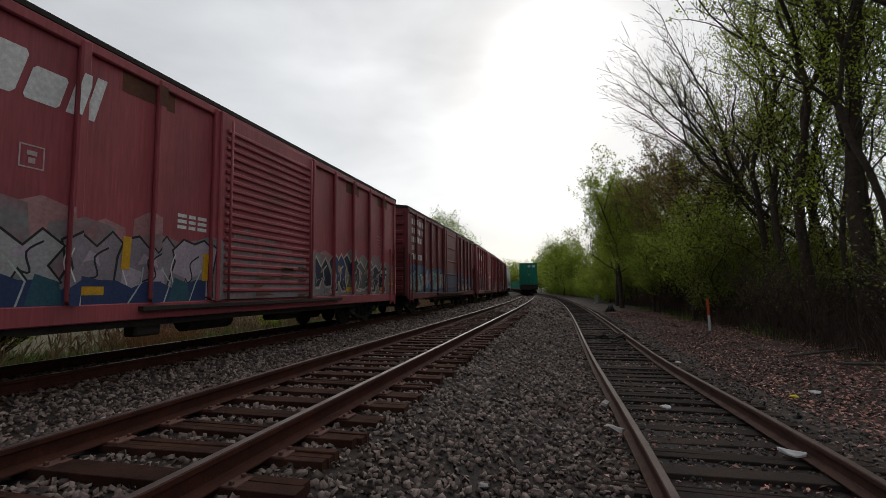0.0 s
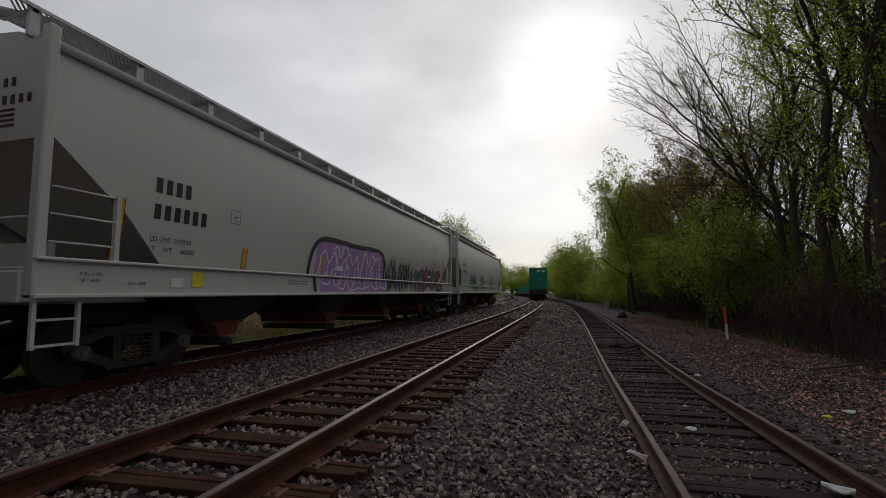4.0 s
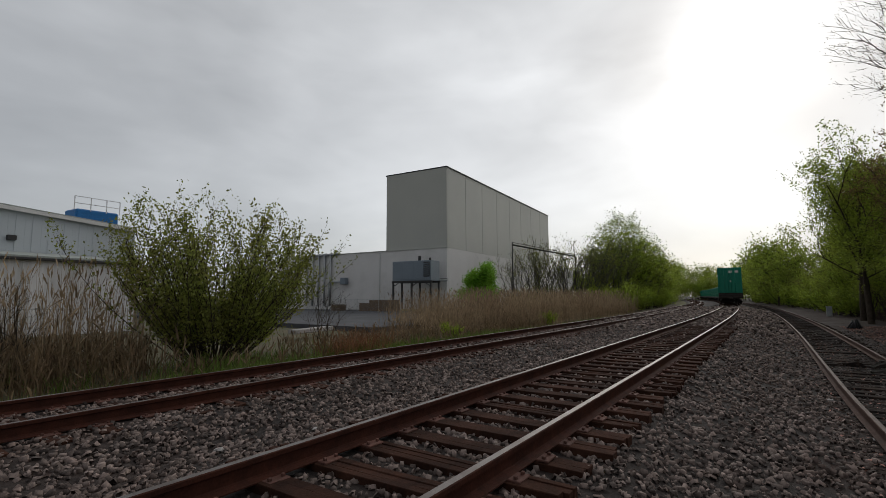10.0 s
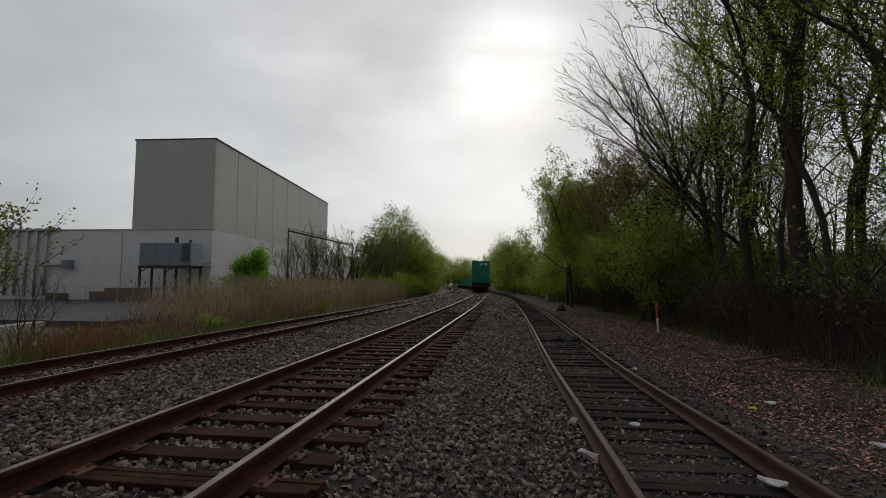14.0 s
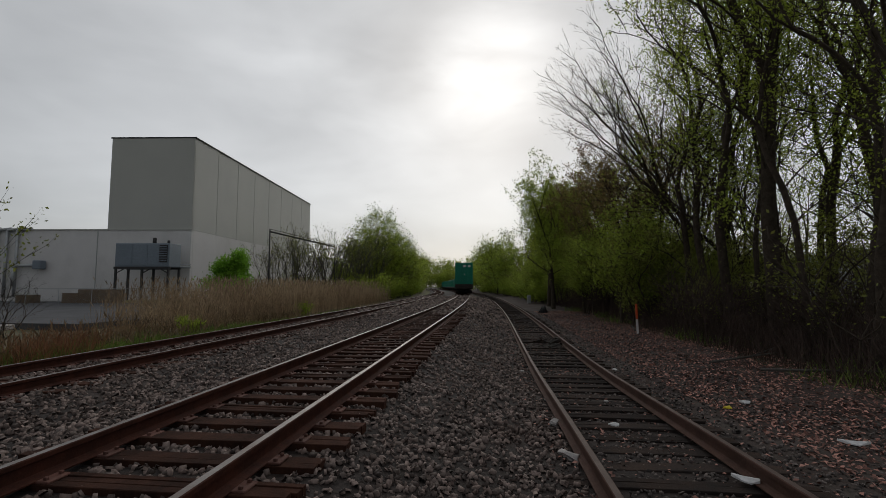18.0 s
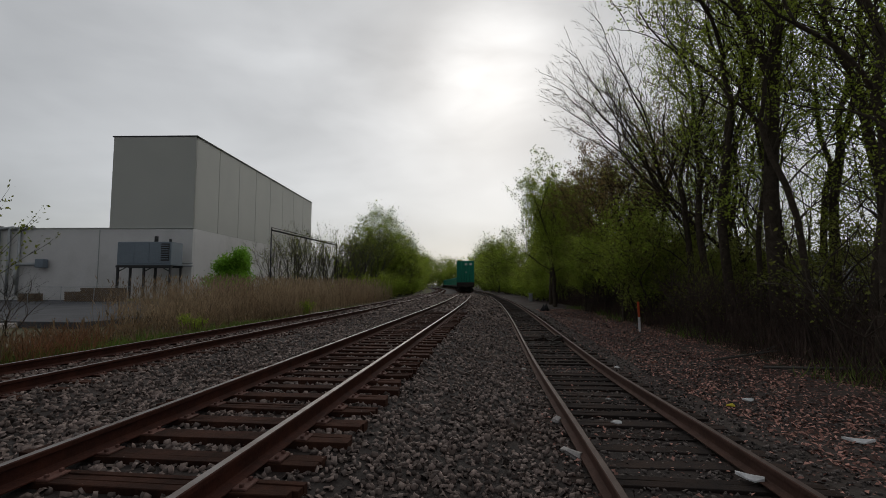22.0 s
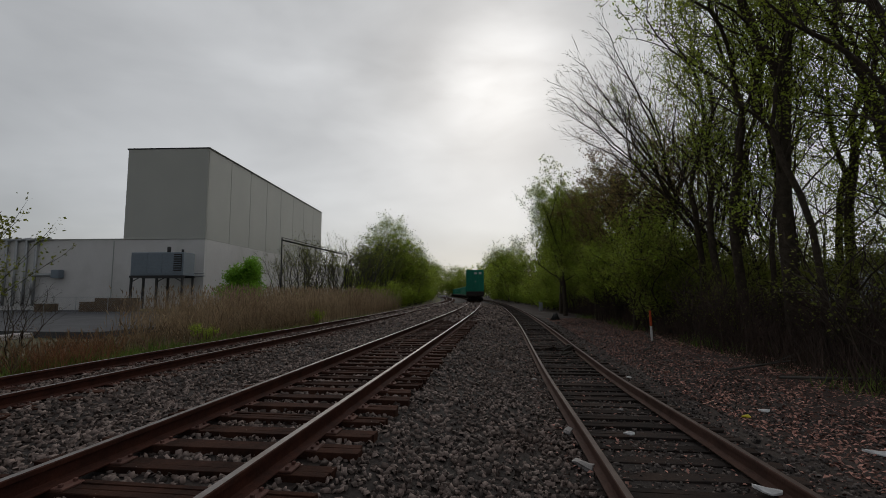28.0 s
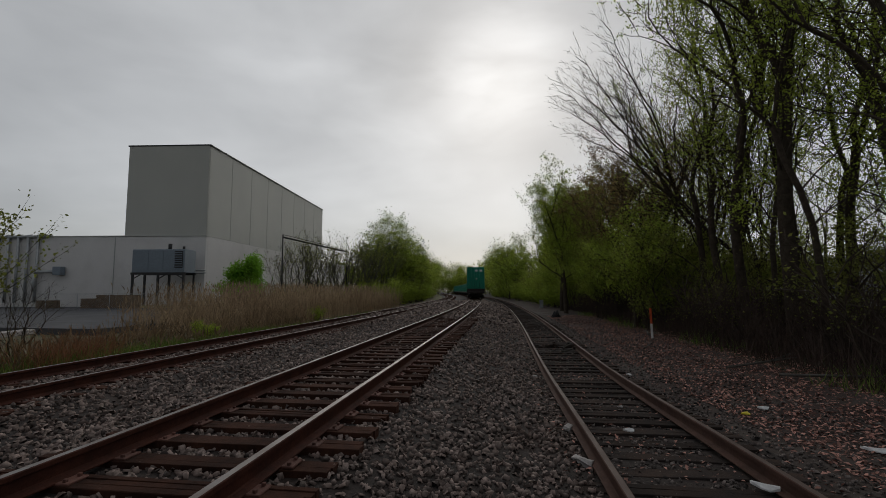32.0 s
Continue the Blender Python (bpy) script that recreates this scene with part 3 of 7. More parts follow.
def build_warehouse():
    w = thing("warehouse", "long pale metal warehouse with streaked white lean-to", "building", site(-31.2, -2.0, -0.95))
    part("lean_to_wall", Geo().box((-0.2, -7.0, 2.2), (0.4, 46, 4.4), 0.02), M["lean"], w)
    part("eave", Geo().box((0.05, -7.0, 4.46), (0.5, 46, 0.14), 0.02), M["dark"], w)
    part("lean_to_roof", Geo().add([(0.2, -30, 4.55), (0.2, 16, 4.55), (-6, 16, 5.2), (-6, -30, 5.2), (0.2, -30, 4.65), (0.2, 16, 4.65), (-6, 16, 5.3), (-6, -30, 5.3)],
                                   [(0, 1, 2, 3), (7, 6, 5, 4), (0, 4, 5, 1), (1, 5, 6, 2), (2, 6, 7, 3), (3, 7, 4, 0)]), M["fascia"], w)
    g = Geo()
    peak, e0, e1 = -2.2, -52.0, 18.8

    def top(y):
        return 9.1 - (abs(y - peak) * (0.072 if y > peak else 0.066))
    y = e0
    while y < e1:
        y2 = min(y + 0.9, e1)
        g.prism([(y + 0.002, 5.0), (y2 - 0.002, 5.0), (y2 - 0.002, top(y2)), (y + 0.002, top(y))], -6.25, -6.05, "yz")
        g.box((-6.03, y + 0.45, 5.0 + (top(y + 0.45) - 5.0) / 2), (0.025, 0.12, top(y + 0.45) - 5.2))
        y = y2
    part("gable_cladding", g, M["sheet"], w)
    part("roof", Geo().prism([(e0, top(e0)), (peak, 9.1), (e1, top(e1)), (e1, top(e1) + 0.2), (peak, 9.3), (e0, top(e0) + 0.2)], -46, -5.8, "yz"), M["fascia"], w)
    part("verge_trim", Geo().prism([(e0, top(e0) - 0.15), (peak, 8.95), (e1, top(e1) - 0.15), (e1, top(e1) + 0.1), (peak, 9.2), (e0, top(e0) + 0.1)], -5.79, -5.7, "yz"), M["wall_white"], w)
    part("end_wall", Geo().box((-26, e1 - 0.1, 3.8), (40, 0.2, 7.4)), M["sheet"], w)
    lamp = Geo().box((-5.5, peak, 9.0), (0.5, 0.12, 0.12), 0.02).box((-5.4, peak - 0.5, 9.1), (0.35, 0.4, 0.35), 0.06).box((-5.4, peak + 0.5, 9.1), (0.35, 0.4, 0.35), 0.06).box((-5.5, peak, 9.15), (0.08, 1.2, 0.08))
    part("floodlight", lamp, M["dark"], w)
    part("wall_vent", Geo().box((0.03, -11.3, 2.1), (0.06, 2.6, 1.7), 0.02), M["vent_red"], w, "faded red louvred vent")
    for k in range(6):
        part("vent_slat", Geo().box((0.08, -11.3, 1.45 + k * 0.27), (0.06, 2.5, 0.08), 0.01), M["vent_red"], w)
    for k in range(13):
        part("wall_batten", Geo().box((0.02, -28.5 + k * 3.5, 2.2), (0.04, 0.12, 4.3), 0.01), M["lean"], w)
    part("wall_light", Geo().box((-5.9, 11.2, 6.2), (0.25, 0.5, 0.35), 0.04), M["dark"], w)


def build_tank():
    t = thing("roof_tank", "blue tank with a railed platform on the warehouse roof", "tank", site(-48.0, 16.2, 7.2))
    part("body", Geo().box((0, 0, 1.2), (2.2, 3.4, 1.5), 0.12), M["blue"], t)
    r = Geo()
    for y in (-1.9, -0.65, 0.6, 1.7):
        r.box((1.2, y, 2.4), (0.06, 0.06, 1.2))
    for z in (2.4, 3.0):
        r.box((1.2, -0.1, z), (0.05, 3.6, 0.05))
    part("railing", r, M["white"], t)


def build_trailer():
    t = thing("box_trailer", "faded yellow box trailer with a painted sunburst sign", "trailer", Matrix.Translation((-19.9, -16.8, -1.2)) @ pose(0, 0, 0, 0, 0, 2.5))
    part("body", Geo().box((0, 0, 2.45), (2.5, 14.0, 2.75), 0.04), M["yellow"], t)
    part("floor_rail", Geo().box((0, 0, 1.0), (2.54, 14.04, 0.16), 0.02), M["dark"], t)
    part("top_rail", Geo().box((0, 0, 3.86), (2.54, 14.04, 0.1), 0.02), M["dark"], t)
    for y in (-4.6, -4.3):
        part("landing_leg", Geo().box((0.8, y, 0.45), (0.12, 0.12, 1.0)).box((0.8, y, 0.02), (0.3, 0.3, 0.05)), M["dark"], t)
    for y in (4.2, 5.5):
        for x in (-0.95, 0.95):
            part("wheel", Geo().tube((x - 0.25, y, 0.5), (x + 0.25, y, 0.5), 0.5, n=20), M["under"], t)
    for y in [-6.2 + k * 0.62 for k in range(21)]:
        part("side_post", Geo().box((1.262, y, 2.45), (0.03, 0.07, 2.6)), M["yellow"], t)
    trailer_art(t)


def disc(y, z, r, x, n=28, a0=0.0, a1=2 * math.pi, r_in=0.0):
    """A flat disc, ring or fan 4 mm thick on a plane facing +x."""
    g = Geo()
    for k in range(n):
        b, c = a0 + (a1 - a0) * k / n, a0 + (a1 - a0) * (k + 1) / n
        q = [(y + math.cos(t) * q, z + math.sin(t) * q) for t, q in ((b, r_in), (b, r), (c, r), (c, r_in))]
        g.prism(q if r_in else q[:3], x, x + 0.004, "yz")
    return g


def trailer_art(t):
    x = 1.285
    M["art_grey"] = material("faded_sign_grey", (0.30, 0.29, 0.30), 0.6, fine=20, bump=0.02)
    M["art_red"] = material("faded_sign_red", (0.30, 0.07, 0.04), 0.6, second=(0.20, 0.06, 0.04), fine=20, bump=0.02)
    part("sign_ring", disc(-3.6, 2.2, 1.55, x, 26, 0, math.pi, 1.42), M["art_grey"], t)
    for k in range(9):
        a = math.pi * (k + 0.5) / 9
        part("sign_ray", disc(-3.6, 2.2, 1.32, x, 2, a - 0.12, a + 0.12, 0.85), M["art_grey"], t)
    part("sign_dome", disc(-3.6, 2.0, 0.72, x + 0.001, 20, 0, math.pi), M["art_red"], t)
    part("sign_base", Geo().box((x, -3.6, 1.75), (0.01, 2.5, 0.42), 0.003), M["art_red"], t)
    for k in range(11):
        part("lettering_bar", Geo().box((x, -1.4 + k * 0.42, 2.55 + 0.03 * k), (0.008, 0.3, 0.34)), M["art_grey"], t)
    part("sign_ring", disc(6.3, 2.5, 0.62, x, 26, 0, 2 * math.pi, 0.5), M["art_red"], t)
    for k in range(10):
        a = 2 * math.pi * k / 10
        part("sign_ray", disc(6.3, 2.5, 0.44, x, 2, a - 0.14, a + 0.14, 0.22), M["art_red"], t)


build_tower()
build_warehouse()
build_tank()
build_trailer()


# ---- the freight train ----
SPEED, RAIL_Z, TRAIN_U = 17.4, TRACKS["far"][1], TRACKS["far"][0]
WHEEL_R = 0.46


def truck(car, y):
    """A three-piece truck under the car: side frames, bolster, springs, axles with wheels and bearing caps."""
    out = []
    for x in (-1.0, 1.0):
        g = Geo()
        lo, hi = x - 0.09, x + 0.09
        g.prism([(-1.16, 0.48), (-1.16, 0.6), (-0.98, 0.66), (-0.55, 0.8), (0.55, 0.8), (0.98, 0.66), (1.16, 0.6), (1.16, 0.48), (0.98, 0.52), (0.55, 0.66), (-0.55, 0.66), (-0.98, 0.52)], lo, hi, "yz")
        g.prism([(-0.5, 0.17), (0.5, 0.17), (0.46, 0.27), (-0.46, 0.27)], lo, hi, "yz")
        for q in (-1, 1):
            g.prism([(q * 0.28, 0.26), (q * 0.42, 0.26), (q * 0.42, 0.67), (q * 0.28, 0.67)], lo - 0.01, hi + 0.01, "yz")
            g.prism([(q * 0.42, 0.17), (q * 0.42, 0.31), (q * 0.84, 0.5), (q * 0.84, 0.6), (q * 1.16, 0.58), (q * 1.16, 0.5), (q * 1.06, 0.5), (q * 1.0, 0.36), (q * 0.86, 0.36)], lo + 0.005, hi - 0.005, "yz")
        g.v = [(a, b + y, c) for a, b, c in g.v]
        fr = part("side_frame", g, M["under"], car)
        for k in (-0.2, -0.07, 0.07, 0.2):
            g, sx = Geo(), x + math.copysign(0.1, x)
            turns = [Vector((sx + 0.05 * math.cos(a * 0.9), y + k + 0.05 * math.sin(a * 0.9), 0.27 + a * 0.0095)) for a in range(36)]
            for p0, p1 in zip(turns, turns[1:]):
                g.tube(p0, p1, 0.014, n=4, caps=False)
            part("spring", g, M["dark"], car)
        for b in (-0.9, 0.9):
            part("bearing_cap", Geo().tube((x * 0.93, y + b, WHEEL_R), (x * 1.16, y + b, WHEEL_R), 0.12, 0.11, 14).tube((x * 1.16, y + b, WHEEL_R), (x * 1.18, y + b, WHEEL_R), 0.06, n=8), M["bearing"], car)
    part("bolster", Geo().box((0, y, 0.6), (2.0, 0.4, 0.28), 0.03), M["under"], car)
    for b in (-0.9, 0.9):
        ax = Geo().tube((-1.0, 0, 0), (1.0, 0, 0), 0.085, n=10)
        for x in (-1, 1):
            ax.tube((x * 0.72, 0, 0), (x * 0.80, 0, 0), WHEEL_R, n=28)
            ax.tube((x * 0.69, 0, 0), (x * 0.72, 0, 0), WHEEL_R + 0.028, n=28)
            ax.tube((x * 0.80, 0, 0), (x * 0.84, 0, 0), 0.16, n=14)
        out.append(part("wheelset", ax, M["under"], car, "dark steel wheels on an axle", pose(0, y + b, WHEEL_R)))
    return out


def ladder(car, x, y, z0, z1, n, wide, along="y", mat=None, name="ladder"):
    g = Geo()
    for k in range(n):
        z = z0 + (z1 - z0) * k / (n - 1)
        if along == "y":
            g.tube((x, y - wide / 2, z), (x, y + wide / 2, z), 0.013, n=6)
        else:
            g.tube((x - wide / 2, y, z), (x + wide / 2, y, z), 0.013, n=6)
    for s in (-1, 1):
        c = (x, y + s * wide / 2, (z0 + z1) / 2) if along == "y" else (x + s * wide / 2, y, (z0 + z1) / 2)
        g.box(c, (0.05, 0.05, z1 - z0 + 0.2))
    return part(name, g, mat, car)


def coupler(car, y, d):
    part("coupler", Geo().box((0, y + d * 0.3, 0.86), (0.22, 0.7, 0.24), 0.03).box((0.03, y + d * 0.72, 0.86), (0.34, 0.3, 0.3), 0.06), M["under"], car)
    h = Geo()
    pts = [(0.35, y + d * 0.1, 0.75), (0.36, y + d * 0.4, 0.5), (0.3, y + d * 0.62, 0.33), (0.2, y + d * 0.72, 0.3)]
    for a, b in zip(pts, pts[1:]):
        h.tube(a, b, 0.03, n=6)
    part("air_hose", h, M["black"], car)


def boxcar(name, label, L, paint, door, posts, center):
    """A boxcar with outside posts and a wide sliding door; local y along the car, origin on the rails under its middle."""
    c = thing(name, label, "boxcar", group="freight train")
    W, z0, z1, B = 1.52, 0.88, 4.72, L - 1.5
    h = B / 2
    part("side_panel", Geo().box((W - 0.03, 0, (z0 + z1) / 2), (0.06, B, z1 - z0), 0.01), paint, c)
    part("side_panel", Geo().box((-W + 0.03, 0, (z0 + z1) / 2), (0.06, B, z1 - z0), 0.01), paint, c)
    part("roof", Geo().prism([(-W - 0.06, z1 - 0.02), (W + 0.06, z1 - 0.02), (W + 0.06, z1 + 0.06), (0.6, z1 + 0.2), (-0.6, z1 + 0.2), (-W - 0.06, z1 + 0.06)], -h - 0.05, h + 0.05), M["under"], c)
    part("floor", Geo().box((0, 0, z0 + 0.06), (2 * W, B, 0.12)), M["under"], c)
    for sg in (-1, 1):
        g = Geo().box((0, sg * (h - 0.03), (z0 + z1) / 2), (2 * W - 0.1, 0.06, z1 - z0), 0.01)
        part("end_panel", g, paint, c)
        for k in range(9):
            part("end_rib", Geo().box((0, sg * (h + 0.015), z0 + 0.35 + k * 0.4), (2 * W - 0.3, 0.09, 0.2), 0.04), paint, c)
        ladder(c, 1.2, sg * (h + 0.1), 1.0, 2.9, 6, 0.45, "x", M["under"])
        ladder(c, W + 0.06, sg * (h - 0.4), 0.7, 2.6, 6, 0.45, "y", paint)
        coupler(c, sg * h, sg)
        part("corner_post", Geo().box((W - 0.02, sg * (h - 0.06), (z0 + z1) / 2), (0.14, 0.14, z1 - z0), 0.02), paint, c)
    part("side_sill", Geo().box((W + 0.005, 0, z0 - 0.02), (0.08, B, 0.26), 0.015), paint, c)
    part("side_sill", Geo().prism([(-h + 2.6, z0 - 0.1), (h - 2.6, z0 - 0.1), (h - 3.4, 0.62), (-h + 3.4, 0.62)], W - 0.14, W - 0.08, "yz"), M["under"], c)
    part("center_sill", Geo().box((0, 0, 0.8), (0.4, B - 0.4, 0.35)), M["under"], c)
    part("brake_gear", Geo().box((0.8, 1.6, 0.62), (0.5, 0.9, 0.4), 0.05).tube((0.9, -1.8, 0.6), (0.9, -0.6, 0.6), 0.2, n=12).box((1.25, -3.0, 0.62), (0.25, 0.5, 0.35), 0.03).tube((1.2, -5.5, 0.66), (1.2, 5.5, 0.6), 0.02, n=5), M["under"], c)
    dl, dr = -door / 2, door / 2
    for y in posts(h, dr):
        part("side_post", Geo().box((W + 0.05, y, (z0 + z1) / 2 + 0.04), (0.1, 0.15, z1 - z0 - 0.2), 0.025), paint, c)
        part("side_post", Geo().box((W + 0.05, -y, (z0 + z1) / 2 + 0.04), (0.1, 0.15, z1 - z0 - 0.2), 0.025), paint, c)
    part("top_rail", Geo().box((W + 0.03, 0, z1 - 0.11), (0.08, B, 0.16), 0.02), paint, c)
    d = part("door", Geo().box((W + 0.06, 0, (z0 + z1) / 2 + 0.02), (0.06, door, z1 - z0 - 0.24), 0.015), paint, c)
    if center == "ribbed":
        k = 0
        while z0 + 0.3 + k * 0.165 < z1 - 0.35:
            part("door_rib", Geo().box((W + 0.105, 0, z0 + 0.3 + k * 0.165), (0.05, door - 0.22, 0.09), 0.03), paint, d)
            k += 1
    else:
        for k in range(5):
            part("door_rib", Geo().box((W + 0.1, 0, z0 + 0.35 + k * 0.78), (0.05, door - 0.15, 0.08), 0.02), paint, d)
    for sg in (-1, 1):
        part("door_post", Geo().box((W + 0.09, sg * (door / 2 + 0.05), (z0 + z1) / 2), (0.12, 0.12, z1 - z0 - 0.16), 0.02), paint, c)
        part("lock_rod", Geo().tube((W + 0.17, sg * (door / 2 - 0.18), z0 + 0.1), (W + 0.17, sg * (door / 2 - 0.18), z1 - 0.2), 0.025, n=8), paint, c)
    part("door_track", Geo().box((W + 0.1, 0, z0 + 0.02), (0.12, door * 2, 0.08), 0.01), M["under"], c)
    for k in range(6):
        y = -h + 1.4 + k * (B - 2.8) / 5
        part("reflector", Geo().box((W + 0.012, y, z0 + 0.3), (0.006, 0.42, 0.12)), M["amber"], c)
    for sg in (-1, 1):
        truck(c, sg * (h - 2.1))
    return c


def belly(z):
    """How far the bowed side of a hopper stands in from its widest line."""
    return 0.11 * ((z - 3.2) / 1.4) ** 2


def hopper(name, label, L):
    """A grey covered hopper: bellied side sheets, sloped ends over open platforms, four discharge bays, roof walk."""
    c = thing(name, label, "covered hopper", group="freight train")
    B = L - 1.5
    h = B / 2
    W, zs, zt = 1.55, 1.73, 4.52
    zb = 1.27
    hb = h - 0.16          # the body's end
    edge = ((zs, hb - 1.85), (2.62, hb - 0.95), (2.72, hb - 0.75), (3.3, hb), (zt, hb))
    rows = sorted({round(z, 3) for z, _ in edge} | {round(zs + (zt - zs) * k / 14, 3) for k in range(15)})
    for sg in (1, -1):
        g = Geo()
        n, long = len(rows), [float(np.interp(z, [a for a, _ in edge], [b for _, b in edge])) for z in rows]
        outer, inner = [[(sg * (W - belly(z) - q), y * e, z) for z, e in zip(rows, long) for y in (-1, 1)] for q in (0.0, 0.04)]
        g.add(outer, [(2 * k, 2 * k + 1, 2 * k + 3, 2 * k + 2) for k in range(n - 1)], 0, True)
        fs = [(2 * n + 2 * k, 2 * n + 2 * k + 1, 2 * n + 2 * k + 3, 2 * n + 2 * k + 2) for k in range(n - 1)]
        fs += [(2 * k + e, 2 * k + 2 + e, 2 * n + 2 * k + 2 + e, 2 * n + 2 * k + e) for k in range(n - 1) for e in (0, 1)] + [(0, 1, 2 * n + 1, 2 * n), (2 * n - 2, 2 * n - 1, 4 * n - 1, 4 * n - 2)]
        part("side_sheet", g.add(outer + inner, fs), M["grey"], c)
    g = Geo()
    arc = [(-W + 0.09, zt - 0.02), (-1.3, zt + 0.12), (-0.8, zt + 0.28), (0, zt + 0.34), (0.8, zt + 0.28), (1.3, zt + 0.12), (W - 0.09, zt - 0.02)]
    g.prism(arc, -hb, hb)
    part("roof", g, M["grey"], c)
    for sg in (1, -1):
        part("roof_rail", Geo().tube((sg * (W - 0.06), -hb, zt), (sg * (W - 0.06), hb, zt), 0.07, n=10), M["grey"], c)
        part("side_sill", Geo().box((sg * (W + 0.03), 0, (zs + zb) / 2), (0.1, B, zs - zb), 0.02), M["grey"], c)
        part("sill_ledge", Geo().box((sg * (W + 0.06), 0, zs), (0.16, B, 0.05), 0.015), M["grey"], c)
        part("sill_flange", Geo().box((sg * (W + 0.03), 0, zb), (0.2, B, 0.06), 0.015), M["grey"], c)
        e = sg * hb
        part("end_sheet", Geo().add([(-W + 0.13, e, zt - 0.02), (W - 0.13, e, zt - 0.02), (W - 0.04, e, 3.3), (-W + 0.04, e, 3.3), (-W + 0.13, e - sg * 0.05, zt - 0.02), (W - 0.13, e - sg * 0.05, zt - 0.02), (W - 0.04, e - sg * 0.05, 3.3), (-W + 0.04, e - sg * 0.05, 3.3)],
                                    [(0, 1, 2, 3), (4, 7, 6, 5), (0, 4, 5, 1), (3, 2, 6, 7), (0, 3, 7, 4), (1, 5, 6, 2)]), M["grey"], c)
        s2 = sg * (hb - 2.3)
        part("slope_sheet", Geo().add([(-W + 0.04, e, 3.3), (W - 0.04, e, 3.3), (1.1, s2, 1.8), (-1.1, s2, 1.8), (-W + 0.04, e - sg * 0.06, 3.3), (W - 0.04, e - sg * 0.06, 3.3), (1.1, s2 - sg * 0.06, 1.8), (-1.1, s2 - sg * 0.06, 1.8)],
                                      [(0, 1, 2, 3), (4, 7, 6, 5), (0, 4, 5, 1), (3, 2, 6, 7), (0, 3, 7, 4), (1, 5, 6, 2)]), M["grey"], c)
        for k, ws in enumerate(((0.1,) * 4, (0.1,) * 6)):
            for j, w in enumerate(ws):
                part("stencil_bar", Geo().box((-sg * (0.35 + 0.15 * j), e + sg * 0.004, 4.1 - 0.24 * k), (0.07, 0.006, 0.12)), M["bay"], c)
        for k in range(4):
            part("stencil_line", Geo().box((-sg * 0.5, e + sg * 0.004, 3.72 - 0.07 * k), (0.7, 0.006, 0.03)), M["bay"], c)
        part("end_platform", Geo().box((0, sg * (h - 0.7), zb - 0.02), (2 * W + 0.1, 1.4, 0.08)).box((0, sg * (h - 0.02), zb + 0.12), (2 * W - 0.2, 0.1, 0.4), 0.02), M["grey"], c)
        part("end_plate", Geo().box((0, sg * (h - 0.9), 1.7), (1.3, 0.08, 0.7), 0.02), M["grey"], c)
        for x in (-1, 1):
            part("corner_post", Geo().box((x * (W - 0.02), sg * (hb + 0.08), (zt + zb) / 2 + 0.1), (0.16, 0.14, zt - zb + 0.2), 0.02), M["grey"], c)
            gy = h - 1.05
            gr = Geo().box((x * (W + 0.05), sg * gy, 2.2), (0.07, 0.07, 0.95))
            for z in (1.95, 2.3, 2.65):
                gr.tube((x * (W + 0.06), sg * gy, z), (x * (W + 0.06), sg * hb, z), 0.016, n=6)
            part("grab_rail", gr, M["grey"], c)
            st = Geo()
            for y in (h - 0.08, h - 0.62):
                st.box((x * W, sg * y, 1.0), (0.05, 0.05, 0.75))
            for z in (0.66, 0.98):
                st.box((x * W, sg * (h - 0.35), z), (0.06, 0.56, 0.03))
            part("sill_step", st, M["grey"], c)
        part("shear_plate", Geo().prism([(sg * (h - 2.9), zb), (sg * (h - 0.3), zb), (sg * (h - 0.3), zb - 0.12), (sg * (h - 2.9), zb - 0.12)], -0.3, 0.3, "yz"), M["grey"], c)
        x = 1.25 * sg
        ladder(c, x - 0.25 * sg, sg * (hb + 0.17), 1.5, zt - 0.05, 8, 0.5, "x", M["grey"])
        tg = Geo().tube((-1.4, sg * (h - 0.04), 2.25), (1.4, sg * (h - 0.04), 2.25), 0.018, n=6).tube((-1.4, sg * (h - 0.04), 1.62), (1.4, sg * (h - 0.04), 1.62), 0.018, n=6)
        part("end_handrail", tg, M["grey"], c)
        coupler(c, sg * h, sg)
        bar = Geo()
        pts = [(1.4, sg * (h + 0.05), 0.98), (0.9, sg * (h + 0.15), 0.86), (0.5, sg * (h + 0.3), 0.82), (0.3, sg * (h + 0.3), 0.9)]
        for a, b in zip(pts, pts[1:]):
            bar.tube(a, b, 0.018, n=6)
        part("uncoupling_lever", bar, M["galv"], c)
    for sg in (1, -1):
        part("stub_sill", Geo().box((0, sg * (h - 1.9), 1.0), (0.42, 3.8, 0.4)), M["under"], c)
    # four discharge bays under the belly
    bays = [-6.45, -2.15, 2.15, 6.45]
    span = 1.38
    for y in bays:
        for part_x in (1,):
            g = Geo()
            top, bot = (y - span, y + span, 1.3), (y - 0.6, y + 0.6, 0.74)
            vs = [(x * wx, yy, z) for (a, b, z), wx in ((top, W - 0.02), (bot, 1.0)) for x in (-1, 1) for yy in (a, b)]
            g.add(vs, [(0, 1, 3, 2), (4, 6, 7, 5), (0, 4, 5, 1), (2, 3, 7, 6), (0, 2, 6, 4), (1, 5, 7, 3)])
            part("discharge_bay", g, M["bay"], c)
        part("outlet_gate", Geo().box((0, y, 0.71), (2.2, 0.95, 0.06), 0.02).prism([(y - 0.34, 0.68), (y + 0.34, 0.68), (y + 0.24, 0.46), (y - 0.24, 0.46)], -1.08, 1.08, "yz"), M["gate"], c)
        part("gate_shaft", Geo().tube((-1.15, y, 0.34), (1.15, y, 0.34), 0.09, n=10), M["under"], c)
